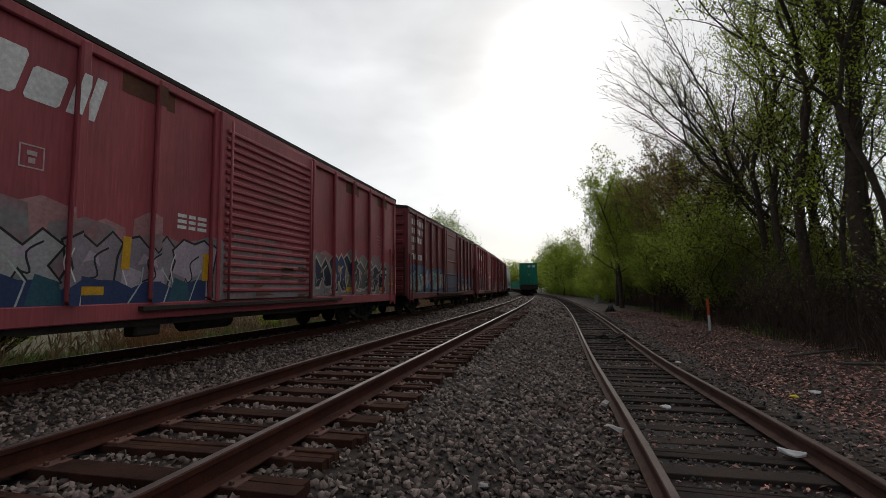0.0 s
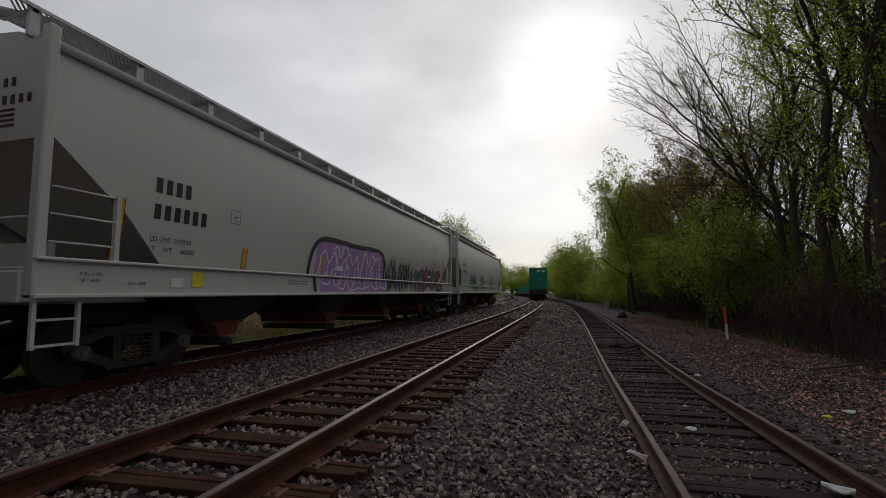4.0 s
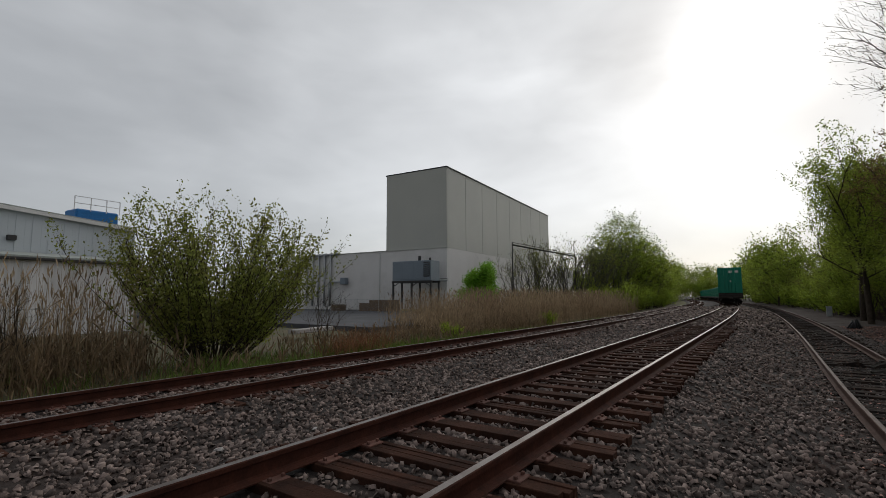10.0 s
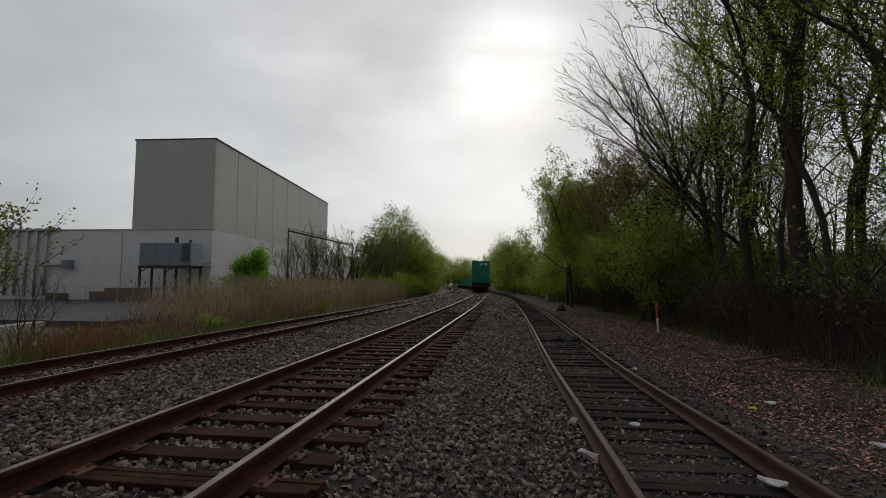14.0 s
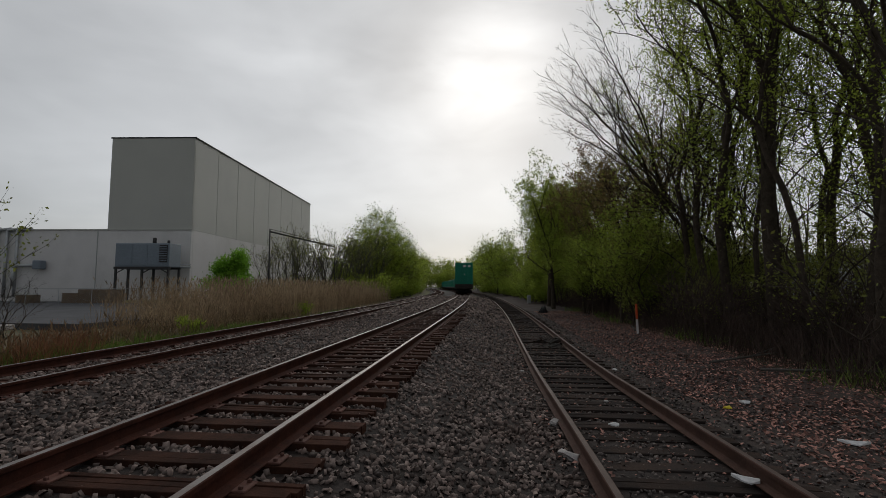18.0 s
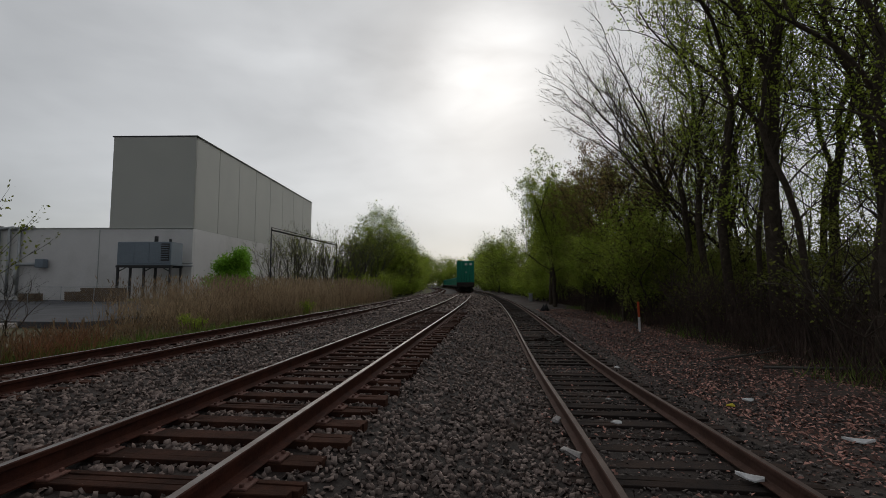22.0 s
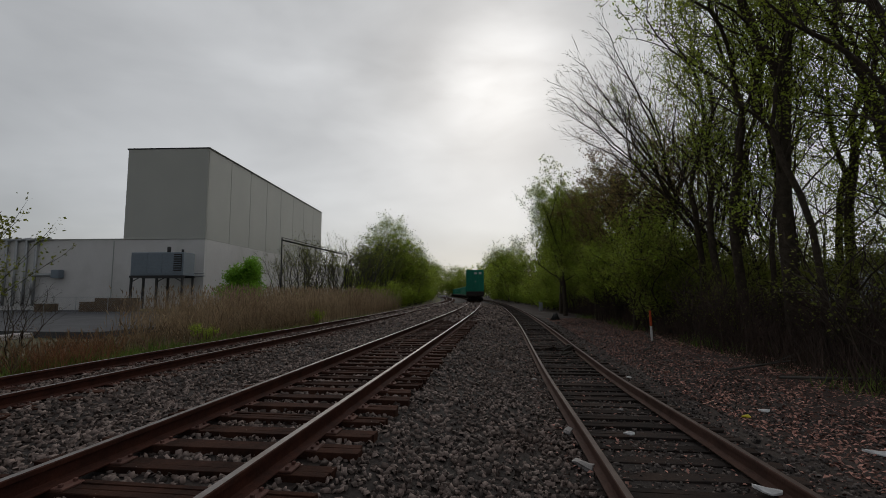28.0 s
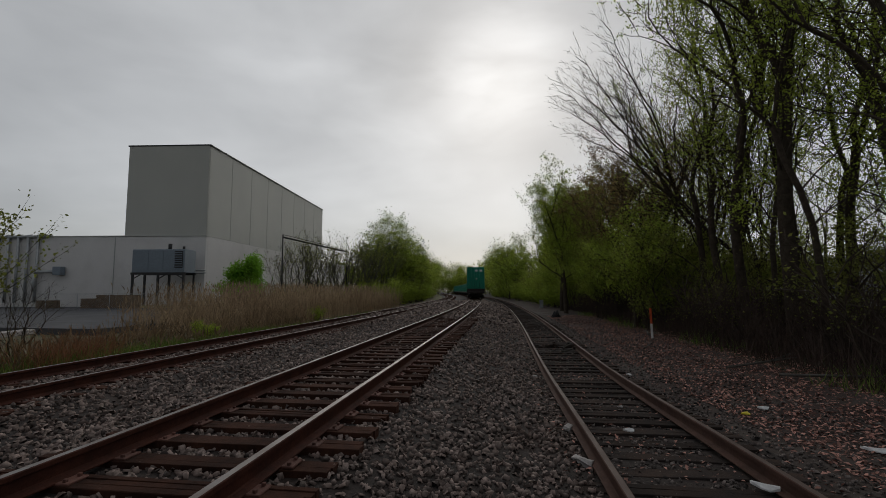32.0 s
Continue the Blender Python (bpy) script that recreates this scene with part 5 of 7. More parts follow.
def build_trees():
    tree_kinds()
    stool_kind("thicket", 41, "bark", "leaf_dark", 5, 0.05, 0.08, 1.0, 150, 5.0, 1.05, 17)
    stool_kind("greenery", 42, "bark", "leaf", 4, 0.11, 0.2, 1.0, 26, 3.6, 0.9, 9, 0.006)
    rnd = random.Random(7)

    def put(key, u, s, scale=1.0, turn=None, label="spring tree with thin young leaves", name="tree", group="woods", z=None):
        p = on_line(u, s, ground_z(u) - 0.05 if z is None else z)
        m = pose(*p, rnd.uniform(-2, 2), rnd.uniform(-2, 2), rnd.uniform(0, 360) if turn is None else turn)
        t = tree(label, *KINDS[key], m, name, group)
        t.scale = (scale, scale, scale * rnd.uniform(0.95, 1.05))
        return t

    tall = "tall dark-barked tree with sparse spring leaves"
    for key, u, q, sc, turn in (("oak", 12.28, 17.0, 1.0, 40), ("slim", 12.6, 18.5, 1.15, 10), ("oak_b", 11.84, 19.0, 1.0, 80), ("oak_c", 12.0, 21.0, 1.1, 200), ("oak_c", 12.0, 23.0, 1.05, 300), ("slim", 12.0, 15.0, 1.2, 130), ("oak_c", 12.4, 13.5, 1.0, 20),
                                ("oak_b", 14.6, 16.0, 0.95, 250), ("oak", 15.8, 11.0, 0.9, 160), ("oak_b", 15.5, 22.0, 1.1, 330), ("oak_c", 17.0, 18.0, 1.1, 90), ("oak_c", 18.5, 24.0, 1.2, 140), ("oak_b", 16.5, 28.0, 1.1, 0), ("oak_c", 20.0, 16.0, 1.1, 50),
                                ("slim", 15.6, 13.5, 1.2, 70), ("slim", 14.2, 20.0, 1.1, 210), ("slim", 16.8, 14.6, 1.1, 290), ("oak_b", 14.8, 33.0, 1.0, 45), ("oak_c", 18.0, 38.0, 1.1, 10), ("oak_c", 10.9, 11.2, 0.95, 75)):
        put(key, u, q, sc, turn, tall)
    for _ in range(6):
        put(rnd.choice(("oak_b", "oak_c", "slim", "slim")), rnd.uniform(16, 27), rnd.uniform(13, 24), rnd.uniform(0.85, 1.15), None, tall)
    for _ in range(4):
        put(rnd.choice(("oak_c", "slim")), rnd.uniform(15, 27), rnd.uniform(24, 46), rnd.uniform(0.85, 1.15), None, tall)
    for u, q, sc, turn in ((13.6, 26.5, 0.86, 0), (14.6, 29.0, 0.95, 12), (13.8, 24.0, 0.8, -18)):
        put("fan", u, q, sc, turn, "tall bare tree with a fan of fine twigs")
    for u, q, sc in ((11.4, 29.0, 0.95), (10.9, 32.5, 0.9), (12.8, 34.0, 1.0), (10.6, 36.5, 0.9)):
        put("russet", u, q, sc, rnd.uniform(-25, 25), "budding tree with reddish olive young leaves")
    for u, q, sc in ((8.3, 41.5, 1.05), (8.6, 46.0, 1.1), (11.5, 44.0, 1.05), (12.5, 50.0, 1.1), (10.2, 53.0, 1.0), (11.0, 60.0, 1.05), (13.0, 66.0, 1.0), (12.0, 73.0, 0.9), (12.5, 82.0, 0.8), (13.0, 93.0, 0.75), (12.5, 106.0, 0.6), (12.0, 120.0, 0.5), (12.0, 138.0, 0.5), (15.0, 40.0, 1.05)):
        put("edge_green", u, q, sc, (120 + 47 * q) % 360, "rounded tree in light green spring leaf")
    for _ in range(70):
        q = 24 + 58 * rnd.random() ** 1.2
        put(rnd.choice(("low_green", "low_green", "low_olive")), 9.5 + 4.5 * rnd.random() ** 1.3, q, rnd.uniform(0.65, 1.15), None, "leafy understorey sapling at the wood's edge", "sapling")
    for _ in range(62):
        put("scrub", rnd.uniform(10.4, 22), rnd.uniform(9.5, 40), rnd.uniform(0.7, 1.3), None, "tangled leafless sapling under tall trees", "sapling")
    for u, q, sc in ((10.6, 24.0, 0.6), (11.2, 20.0, 0.55), (13.0, 16.5, 0.7), (12.0, 21.5, 0.6), (15.0, 19.0, 0.8), (13.4, 13.0, 0.55)):
        put("low_olive", u, q, sc, None, "thin olive-leaved sapling under tall trees", "sapling")
    for _ in range(26):
        put("low_olive", rnd.uniform(15, 30), rnd.uniform(13, 30), rnd.uniform(0.55, 0.95), None, "olive-leaved sapling deep in the wood", "sapling")
    for u, q, sc in ((13.2, 21.5, 0.75), (14.5, 24.5, 0.85), (15.8, 22.5, 0.8), (13.8, 27.0, 0.8), (16.8, 26.0, 0.9)):
        put("low_olive", u, q, sc, None, "olive-leaved sapling deep in the wood", "sapling")
        put("slim", u + 1.1, q + 1.3, sc + 0.2, None, tall)
    for k in range(30):
        put("greenery", 8.6 + 2.6 * rnd.random() + 0.012 * k, 50 + k * 3.4 + rnd.uniform(-1, 1), rnd.uniform(0.7, 1.2), None, "dense leafy shrub at the wood's edge", "bush", "woods")
    for _ in range(30):
        put(rnd.choice(("low_olive", "low_olive", "low_green")), rnd.uniform(14, 34), rnd.uniform(42, 80), rnd.uniform(0.9, 1.4), None, "olive-leaved sapling deep in the wood", "sapling")
    for _ in range(40):
        q = 9 + 40 * rnd.random() ** 1.3
        put("brushy", 9.5 + 5 * rnd.random(), q, rnd.uniform(0.4, 0.95), None, "tangle of dry brown brush", "brush")
    for _ in range(7):
        put(rnd.choice(("oak_b", "oak_c")), rnd.uniform(18, 30), rnd.uniform(52, 120), rnd.uniform(0.8, 1.0), None, "tree deeper in the wood")
    # across the tracks
    put("thicket", -12.2, 8.1, 1.0, 0, "wide bush with many upright stems in young leaf", "bush", "bank shrubs")
    bare = "leafless small tree with crooked limbs"
    for key, u, q, sc, turn in (("bare_wide", -13.8, -12.2, 1.0, 10), ("bare_small", -14.0, -18.6, 0.95, 200), ("bare_wide", -14.2, -22.0, 0.92, 120), ("bare_small", -15.0, -29.5, 1.1, 70), ("bare_wide", -15.8, -36.0, 1.1, 20), ("bare_small", -13.2, -5.2, 0.5, 0), ("bare_small", -12.6, 1.2, 0.45, 50), ("bare_small", -12.8, 3.4, 0.42, 140), ("bare_small", -13.4, 13.6, 0.42, 30)):
        put(key, u, q, sc, turn, bare, "tree", "bank shrubs")
    for u, s, k, sc in ((-14.5, -44, "low_olive", 1.2), (-16.0, -53, "edge_green", 0.95), (-17, -47, "bare_far", 1.15), (-19, -58, "edge_green", 1.0), (-14.0, -57, "low_olive", 1.5), (-16, -40, "bare_far", 0.8), (-22, -66, "oak_c", 0.6), (-16, -63, "low_olive", 1.6), (-18, -72, "edge_green", 0.65), (-25, -60, "edge_green", 0.7), (-13.5, -49, "greenery", 0.9), (-15.5, -46.5, "low_green", 0.85), (-15.0, -50, "low_olive", 1.5), (-17.5, -52, "low_olive", 1.5)):
        put(k, u, s, sc, None, "tree in spring leaf beside the line")
    put("bright", -22.0, 42.5, 1.15, 0, "compact bright green bush", "bush", "bank shrubs")
    bare, leafy = "tall bare multi-stemmed shrub with a few buds", "tree in spring leaf beside the line"
    for u, s, sc in ((-22.6, 54, 0.95), (-21.4, 57, 1.05), (-20.2, 57, 1.1), (-19.0, 60, 1.1), (-18.0, 62, 1.15), (-17.2, 65, 1.15), (-16.2, 67, 1.2), (-15.2, 70, 1.2), (-14.4, 73, 1.15), (-12.0, 84, 0.9)):
        put("bare_far", u, s, sc, None, bare, "tree", "bank shrubs")
    for u, s, k, sc in ((-13.6, 76, "round", 0.93), (-15.5, 79, "round", 0.8), (-12.0, 82, "hedge", 1.55), (-11.2, 88, "hedge", 1.25), (-16.5, 74, "hedge", 1.3), (-10.6, 95, "hedge", 0.95), (-10.8, 103, "hedge", 0.9), (-11.5, 112, "hedge", 1.1), (-11.5, 124, "hedge", 1.1), (-12, 138, "hedge", 1.3), (-13, 155, "hedge", 1.5), (-14, 175, "hedge", 1.7), (-10, 195, "hedge", 1.8), (-25, 200, "hedge", 2.2)):
        put(k, u, s, sc, None, leafy, "tree", "bank shrubs")
    for k in range(30):
        s = 62 + k * 2.6
        put("greenery", -12.6 + 0.05 * k + rnd.uniform(-2.6, 1.2), s, rnd.uniform(0.7, 1.25), None, "dense leafy shrub beside the far track", "bush", "bank shrubs")
    for k in range(9):
        put("greenery", -20.5 + k * 1.0 + rnd.uniform(-0.5, 0.5), 50 + k * 1.6, rnd.uniform(0.45, 0.7), None, "low leafy shrub behind the reeds", "bush", "bank shrubs")
    for u, s, sc in ((-10.4, 31.5, 0.3), (-10.4, 19.0, 0.26), (-11.8, -4.4, 0.36), (-11.2, -3.2, 0.26), (-10.8, 0.4, 0.22)):
        put("greenery", u, s, sc, None, "small bright green weed clump at the verge", "bush", "bank shrubs")
    far = "distant tree closing the view up the line"
    for k in range(26):
        u = -70 + k * 5.2
        put("hedge_far", u + rnd.uniform(-2, 2), 225 + rnd.uniform(-15, 25) + abs(u) * 0.2, rnd.uniform(1.5, 2.3), None, far, "tree", "distant trees")
    for k in range(34):
        p = (-34 + k * 1.4 + rnd.uniform(-0.5, 0.5), 196 + rnd.uniform(-12, 14), -1.2)
        t = tree(far, *KINDS["hedge_far"], pose(*p, 0, 0, rnd.uniform(0, 360)), "tree", "distant trees")
        t.scale = (rnd.uniform(0.8, 1.3),) * 3
    for k in range(14):
        put("hedge" if k < 7 else "hedge_far", 8 + k * 0.5 + rnd.uniform(-1, 2), 95 + k * 9, rnd.uniform(1.2, 1.7), None, "leafy tree beside the bend", "tree", "woods")
    for k in range(22):
        put("hedge_far", -60 + k * 4.4 + rnd.uniform(-2, 2), -150 - rnd.uniform(0, 40), rnd.uniform(1.2, 1.9), None, "distant tree behind the bend", "tree", "distant trees")


def reed_mesh(seed, n, box, h, plumes=0.6, mat="reed", lean=0.06):
    """Upright dry stalks with drooping plumes, spread over a box in u and s."""
    rs = np.random.RandomState(seed)
    vs, fs = [], []
    for _ in range(n):
        u, s = rs.uniform(box[0], box[1]), rs.uniform(box[2], box[3])
        p = np.array(on_line(u, s, ground_z(u) - 0.05))
        hh = h * rs.uniform(0.62, 1.08)
        d = np.array([rs.normal(0, lean), rs.normal(0, lean), 1.0])
        w = rs.uniform(0.006, 0.011)
        a = rs.uniform(0, math.pi)
        q = np.array([math.cos(a), math.sin(a), 0]) * w
        mid = p + d * hh * 0.6
        top = mid + (d + np.array([rs.normal(0, 0.12), rs.normal(0, 0.12), 0])) * hh * 0.4
        o = len(vs)
        vs += [p - q, p + q, mid + q * 0.8, mid - q * 0.8, top + q * 0.3, top - q * 0.3]
        fs += [(o, o + 1, o + 2, o + 3), (o + 3, o + 2, o + 4, o + 5)]
        for k in range(rs.randint(1, 4)):
            f = rs.uniform(0.15, 0.8)
            b = p + d * hh * f
            e = b + np.array([rs.normal(0, 0.13), rs.normal(0, 0.13), rs.uniform(0.15, 0.5)])
            t = np.array([rs.normal(0, 0.012), rs.normal(0, 0.012), 0.0])
            o = len(vs)
            vs += [b - t, b + t, (b + e) / 2 + t * 1.2 + [0, 0, 0.05], e]
            fs += [(o, o + 1, o + 2, o + 3)]
        if rs.rand() < plumes:
            e = top + np.array([rs.normal(0, 0.1), rs.normal(0, 0.1), -0.02]) + (top - mid) / np.linalg.norm(top - mid) * 0.38
            t = np.array([math.cos(a), math.sin(a), 0]) * 0.026
            o = len(vs)
            vs += [top - t * 0.3, (top + e) / 2 - t, e, (top + e) / 2 + t]
            fs += [(o, o + 1, o + 2, o + 3)]
    return quick_mesh("reeds", vs, fs, M[mat])


def build_reeds():
    for i, (box, n, h, plumes, mat) in enumerate((
            ((-12.5, -9.6, -26, -11), 420, 0.9, 0.2, "reed"), ((-16, -12.4, -8.5, 6.5), 1150, 2.95, 0.75, "reed"), ((-15.5, -10.6, -9, 6.5), 2600, 1.25, 0.0, "reed_low"), ((-14, -10.2, 11, 21), 420, 0.8, 0.1, "reed_low"),
            ((-16, -10.4, 20, 27), 700, 1.5, 0.4, "reed"), ((-20, -10.0, 25, 64), 9000, 2.4, 0.5, "reed"), ((-24, -10, -60, -26), 3200, 2.3, 0.5, "reed"), ((-11, -9.2, -22, 30), 1000, 0.6, 0.0, "reed_low"))):
        tagged(new("reeds", reed_mesh(30 + i, n, box, h, plumes, mat)), "stand of dry tan reeds with feathery plumes" if mat == "reed" else "low dry brown grass stalks on the bank", "reeds", kind="stuff")


build_trees()
build_reeds()


# ---- loose stones, leaves and weeds on the ground ----
def stones(name, seed, u0, u1, s0, s1, density, size, mat, label, keep=None, lift=0.35):
    """Angular crushed stones laid over the bed: density per square metre falls with distance from where the line is walked."""
    rs = np.random.RandomState(seed)
    area = (u1 - u0) * (s1 - s0)
    n = int(area * density(0))
    u, s = rs.uniform(u0, u1, n), rs.uniform(s0, s1, n)
    d = np.hypot(u - 2.5, s)
    ok = rs.rand(n) < density(d) / density(0)
    for t, (c, _) in TRACKS.items():
        ok &= np.abs(np.abs(u - c) - 0.7525) > 0.085
    if keep is not None:
        ok &= keep(u, s)
    u, s, d = u[ok], s[ok], d[ok]
    n = len(u)
    zs = np.interp(u, [a for a, _ in PROFILE], [b for _, b in PROFILE]) + siding_dz(u, s)
    bx = np.array([bend(x)[0] for x in s])
    sz = size * rs.uniform(0.55, 1.35, n) * (1 + 0.03 * d)
    base = np.array([(-1, -1, -1), (1, -1, -1), (1, 1, -1), (-1, 1, -1), (-1, -1, 1), (1, -1, 1), (1, 1, 1), (-1, 1, 1)], float)
    v = base[None] * rs.uniform(0.45, 1.0, (n, 8, 3)) * rs.uniform(0.6, 1.2, (n, 1, 3)) * np.array([1.0, 0.78, 0.5])
    q = rs.normal(0, 1, (n, 4))
    q[:, 1:3] *= 0.45
    q /= np.linalg.norm(q, axis=1, keepdims=True)
    w, x, y, z = q.T
    R = np.stack([1 - 2 * (y * y + z * z), 2 * (x * y - z * w), 2 * (x * z + y * w), 2 * (x * y + z * w), 1 - 2 * (x * x + z * z), 2 * (y * z - x * w), 2 * (x * z - y * w), 2 * (y * z + x * w), 1 - 2 * (x * x + y * y)], 1).reshape(n, 3, 3)
    v = np.einsum("nij,nkj->nki", R, v) * sz[:, None, None]
    v += np.stack([u + bx, s, zs + sz * lift], 1)[:, None, :]
    f = np.array([(4, 5, 6, 7), (0, 1, 5, 4), (2, 3, 7, 6), (1, 2, 6, 5), (0, 4, 7, 3)])
    faces = (f[None] + 8 * np.arange(n)[:, None, None]).reshape(-1, 4)
    tagged(new(name, quick_mesh(name, v.reshape(-1, 3), faces, mat)), label, "stones", kind="stuff")


def flakes(name, seed, n, u0, u1, s0, s1, size, mat, label, category, lift=0.012, power=1.6):
    """Curled flat scraps lying on the ground."""
    rs = np.random.RandomState(seed)
    u = rs.uniform(u0, u1, n)
    s = s0 + (s1 - s0) * rs.rand(n) ** power
    z = np.interp(u, [a for a, _ in PROFILE], [b for _, b in PROFILE]) + siding_dz(u, s) + lift + rs.rand(n) * 0.02
    bx = np.array([bend(x)[0] for x in s])
    c = np.stack([u + bx, s, z], 1)
    a = rs.normal(0, 1, (n, 3)) * [1, 1, 0.35]
    a /= np.linalg.norm(a, axis=1, keepdims=True)
    b = np.cross(a, rs.normal(0, 0.25, (n, 3)) + [0, 0, 1])
    b /= np.linalg.norm(b, axis=1, keepdims=True)
    k = (size * rs.uniform(0.5, 1.4, n))[:, None]
    up = np.array([0, 0, 1.0]) * k * 0.25
    v = np.stack([c - a * k, c + b * k * 0.5 + up, c + a * k, c - b * k * 0.5 + up], 1).reshape(-1, 3)
    tagged(new(name, quick_mesh(name, v, np.arange(4 * n).reshape(n, 4), mat)), label, category, kind="stuff")


def blades(name, seed, n, u0, u1, s0, s1, h, mat, label, clump=0, thick=0.012):
    rs = np.random.RandomState(seed)
    if clump:
        cu, cs = rs.uniform(u0, u1, clump), rs.uniform(s0, s1, clump)
        k = rs.randint(0, clump, n)
        u, s = cu[k] + rs.normal(0, 0.35, n), cs[k] + rs.normal(0, 0.45, n)
    else:
        u, s = rs.uniform(u0, u1, n), rs.uniform(s0, s1, n)
    z = np.interp(u, [a for a, _ in PROFILE], [b for _, b in PROFILE]) - 0.03
    bx = np.array([bend(x)[0] for x in s])
    p = np.stack([u + bx, s, z], 1)
    hh = (h * rs.uniform(0.4, 1.2, n))[:, None]
    d = rs.normal(0, 0.35, (n, 3))
    d[:, 2] = 1
    a = rs.uniform(0, math.pi, n)
    q = np.stack([np.cos(a), np.sin(a), 0 * a], 1) * thick
    mid = p + d * hh * 0.55
    tip = mid + (d + rs.normal(0, 0.35, (n, 3))) * hh * 0.45
    v = np.stack([p - q, p + q, mid + q * 0.8, mid - q * 0.8, tip + q * 0.15, tip - q * 0.15], 1).reshape(-1, 3)
    f = (np.array([(0, 1, 2, 3), (3, 2, 4, 5)])[None] + 6 * np.arange(n)[:, None, None]).reshape(-1, 4)
    tagged(new(name, quick_mesh(name, v, f, mat)), label, "grass", kind="stuff")


M["weed"] = material("verge_grass", (0.13, 0.20, 0.035), 0.8, second=(0.17, 0.16, 0.06), scale=0.6, fine=8, bump=0, island=0.4, translucent=0.3)
M["dust_stone"] = material("siding_stone", (0.12, 0.097, 0.087), 0.9, second=(0.06, 0.055, 0.052), scale=9, amount=0.5, fine=45, bump=0.3, island=0.75)
stones("ballast", 50, -7.2, 3.6, -13, 24, lambda d: 480 * np.exp(-np.asarray(d, float) / 7.0) + 34, 0.030, M["stone"], "crushed grey stone ballast between the rails")
stones("ballast", 51, -7.2, 3.6, -40, -13, lambda d: 90 * np.exp(-np.asarray(d, float) / 14.0) + 16, 0.048, M["stone"], "crushed grey stone ballast between the rails")
stones("ballast", 52, -7.2, 3.6, 24, 70, lambda d: 60 * np.exp(-np.asarray(d, float) / 16.0) + 9, 0.055, M["stone"], "crushed grey stone ballast between the rails")
stones("siding_ballast", 53, 3.5, 8.2, 0, 34, lambda d: 330 * np.exp(-np.asarray(d, float) / 8.0) + 26, 0.021, M["dust_stone"], "small dirty stones round the siding")
flakes("leaf_litter", 54, 30000, 6.2, 10.8, 1, 38, 0.036, M["leaf_dead"], "fallen reddish brown leaves beside the siding", "leaves")
flakes("leaf_litter", 55, 2600, 3.2, 6.4, 1, 25, 0.03, M["leaf_dead"], "scattered fallen leaves on the siding", "leaves")
blades("verge_grass", 56, 26000, -10.2, -7.7, -30, 44, 0.2, M["weed"], "low green grass along the far verge")
blades("verge_weeds", 57, 2600, -11.5, -9.0, -20, 20, 0.55, M["weed"], "clumps of green weeds before the reeds", 26)
blades("woodland_weeds", 58, 3000, 9.4, 14, 8, 40, 0.4, M["weed"], "green weeds under the trees", 60)
blades("undergrowth", 59, 20000, 10.6, 21.0, 9, 70, 1.5, M["brush"], "dark leafless undergrowth beneath the trees", 0, 0.011)
blades("undergrowth", 60, 12000, 9.6, 15.0, 9, 55, 0.9, M["brush"], "dark leafless undergrowth beneath the trees", 0, 0.009)
blades("verge_grass", 61, 9000, -10.4, -7.9, 5, 24, 0.34, M["weed"], "lush green grass on the far verge", 60)
M["rust_grass"] = material("rusty_dry_grass", (0.26, 0.12, 0.06), 0.9, second=(0.16, 0.08, 0.04), scale=0.8, fine=8, bump=0, island=0.4, translucent=0.2)
for k, (u, s) in enumerate(((-9.8, 12.4), (-9.4, 11.2), (-10.6, 13.6), (-10.2, -9.5))):
    blades("dry_tuft", 70 + k, 420, u - 0.35, u + 0.35, s - 0.4, s + 0.4, 0.85, M["rust_grass"], "tuft of rusty brown dry grass at the verge", 3, 0.006)


# ---- paint and lettering on the cars ----
def clip_span(poly, lo, hi):
    """The piece of a flat outline that lies between two uprights."""
    for axis_lo, sign in ((lo, 1), (-hi, -1)):
        out = []
        for i in range(len(poly)):
            a, b = poly[i - 1], poly[i]
            da, db = a[0] * sign - axis_lo, b[0] * sign - axis_lo
            if (da >= 0) != (db >= 0):
                t = da / (da - db)
                out.append((a[0] + (b[0] - a[0]) * t, a[1] + (b[1] - a[1]) * t))
            if db >= 0:
                out.append(b)
        poly = out
        if len(poly) < 3:
            return []
    return poly


def spans_for(car):
    """Stretches of the car's side with their depth: panels, posts and door."""
    posts = []
    for o in car.children:
        if o.name.split(".")[0] in ("side_post", "door_post", "corner_post"):
            ys = [v.co.y for v in o.data.vertices]
            xs = [v.co.x for v in o.data.vertices]
            posts.append((min(ys), max(ys), max(xs)))
    posts.sort()
    door = [(o, [v.co.y for v in o.data.vertices], [v.co.x for v in o.data.vertices]) for o in car.children if o.name.split(".")[0] == "door"]
    d0, d1, dx = min(door[0][1]), max(door[0][1]), max(door[0][2])
    out, y = [], -12.0
    for a, b, x in posts + [(12.0, 12.0, 0)]:
        if a > y:
            for lo, hi, xx in ((y, min(a, d0), 1.52), (max(y, d0), min(a, d1), dx), (max(y, d1), a, 1.52)):
                if hi - lo > 0.01:
                    out.append((lo, hi, xx))
        out.append((max(a, y), b, x))
        y = max(y, b)
    return [s for s in out if s[1] - s[0] > 0.01]


def sill_spans(z_split, x_top, x_sill):
    return ("split", z_split, x_top, x_sill)


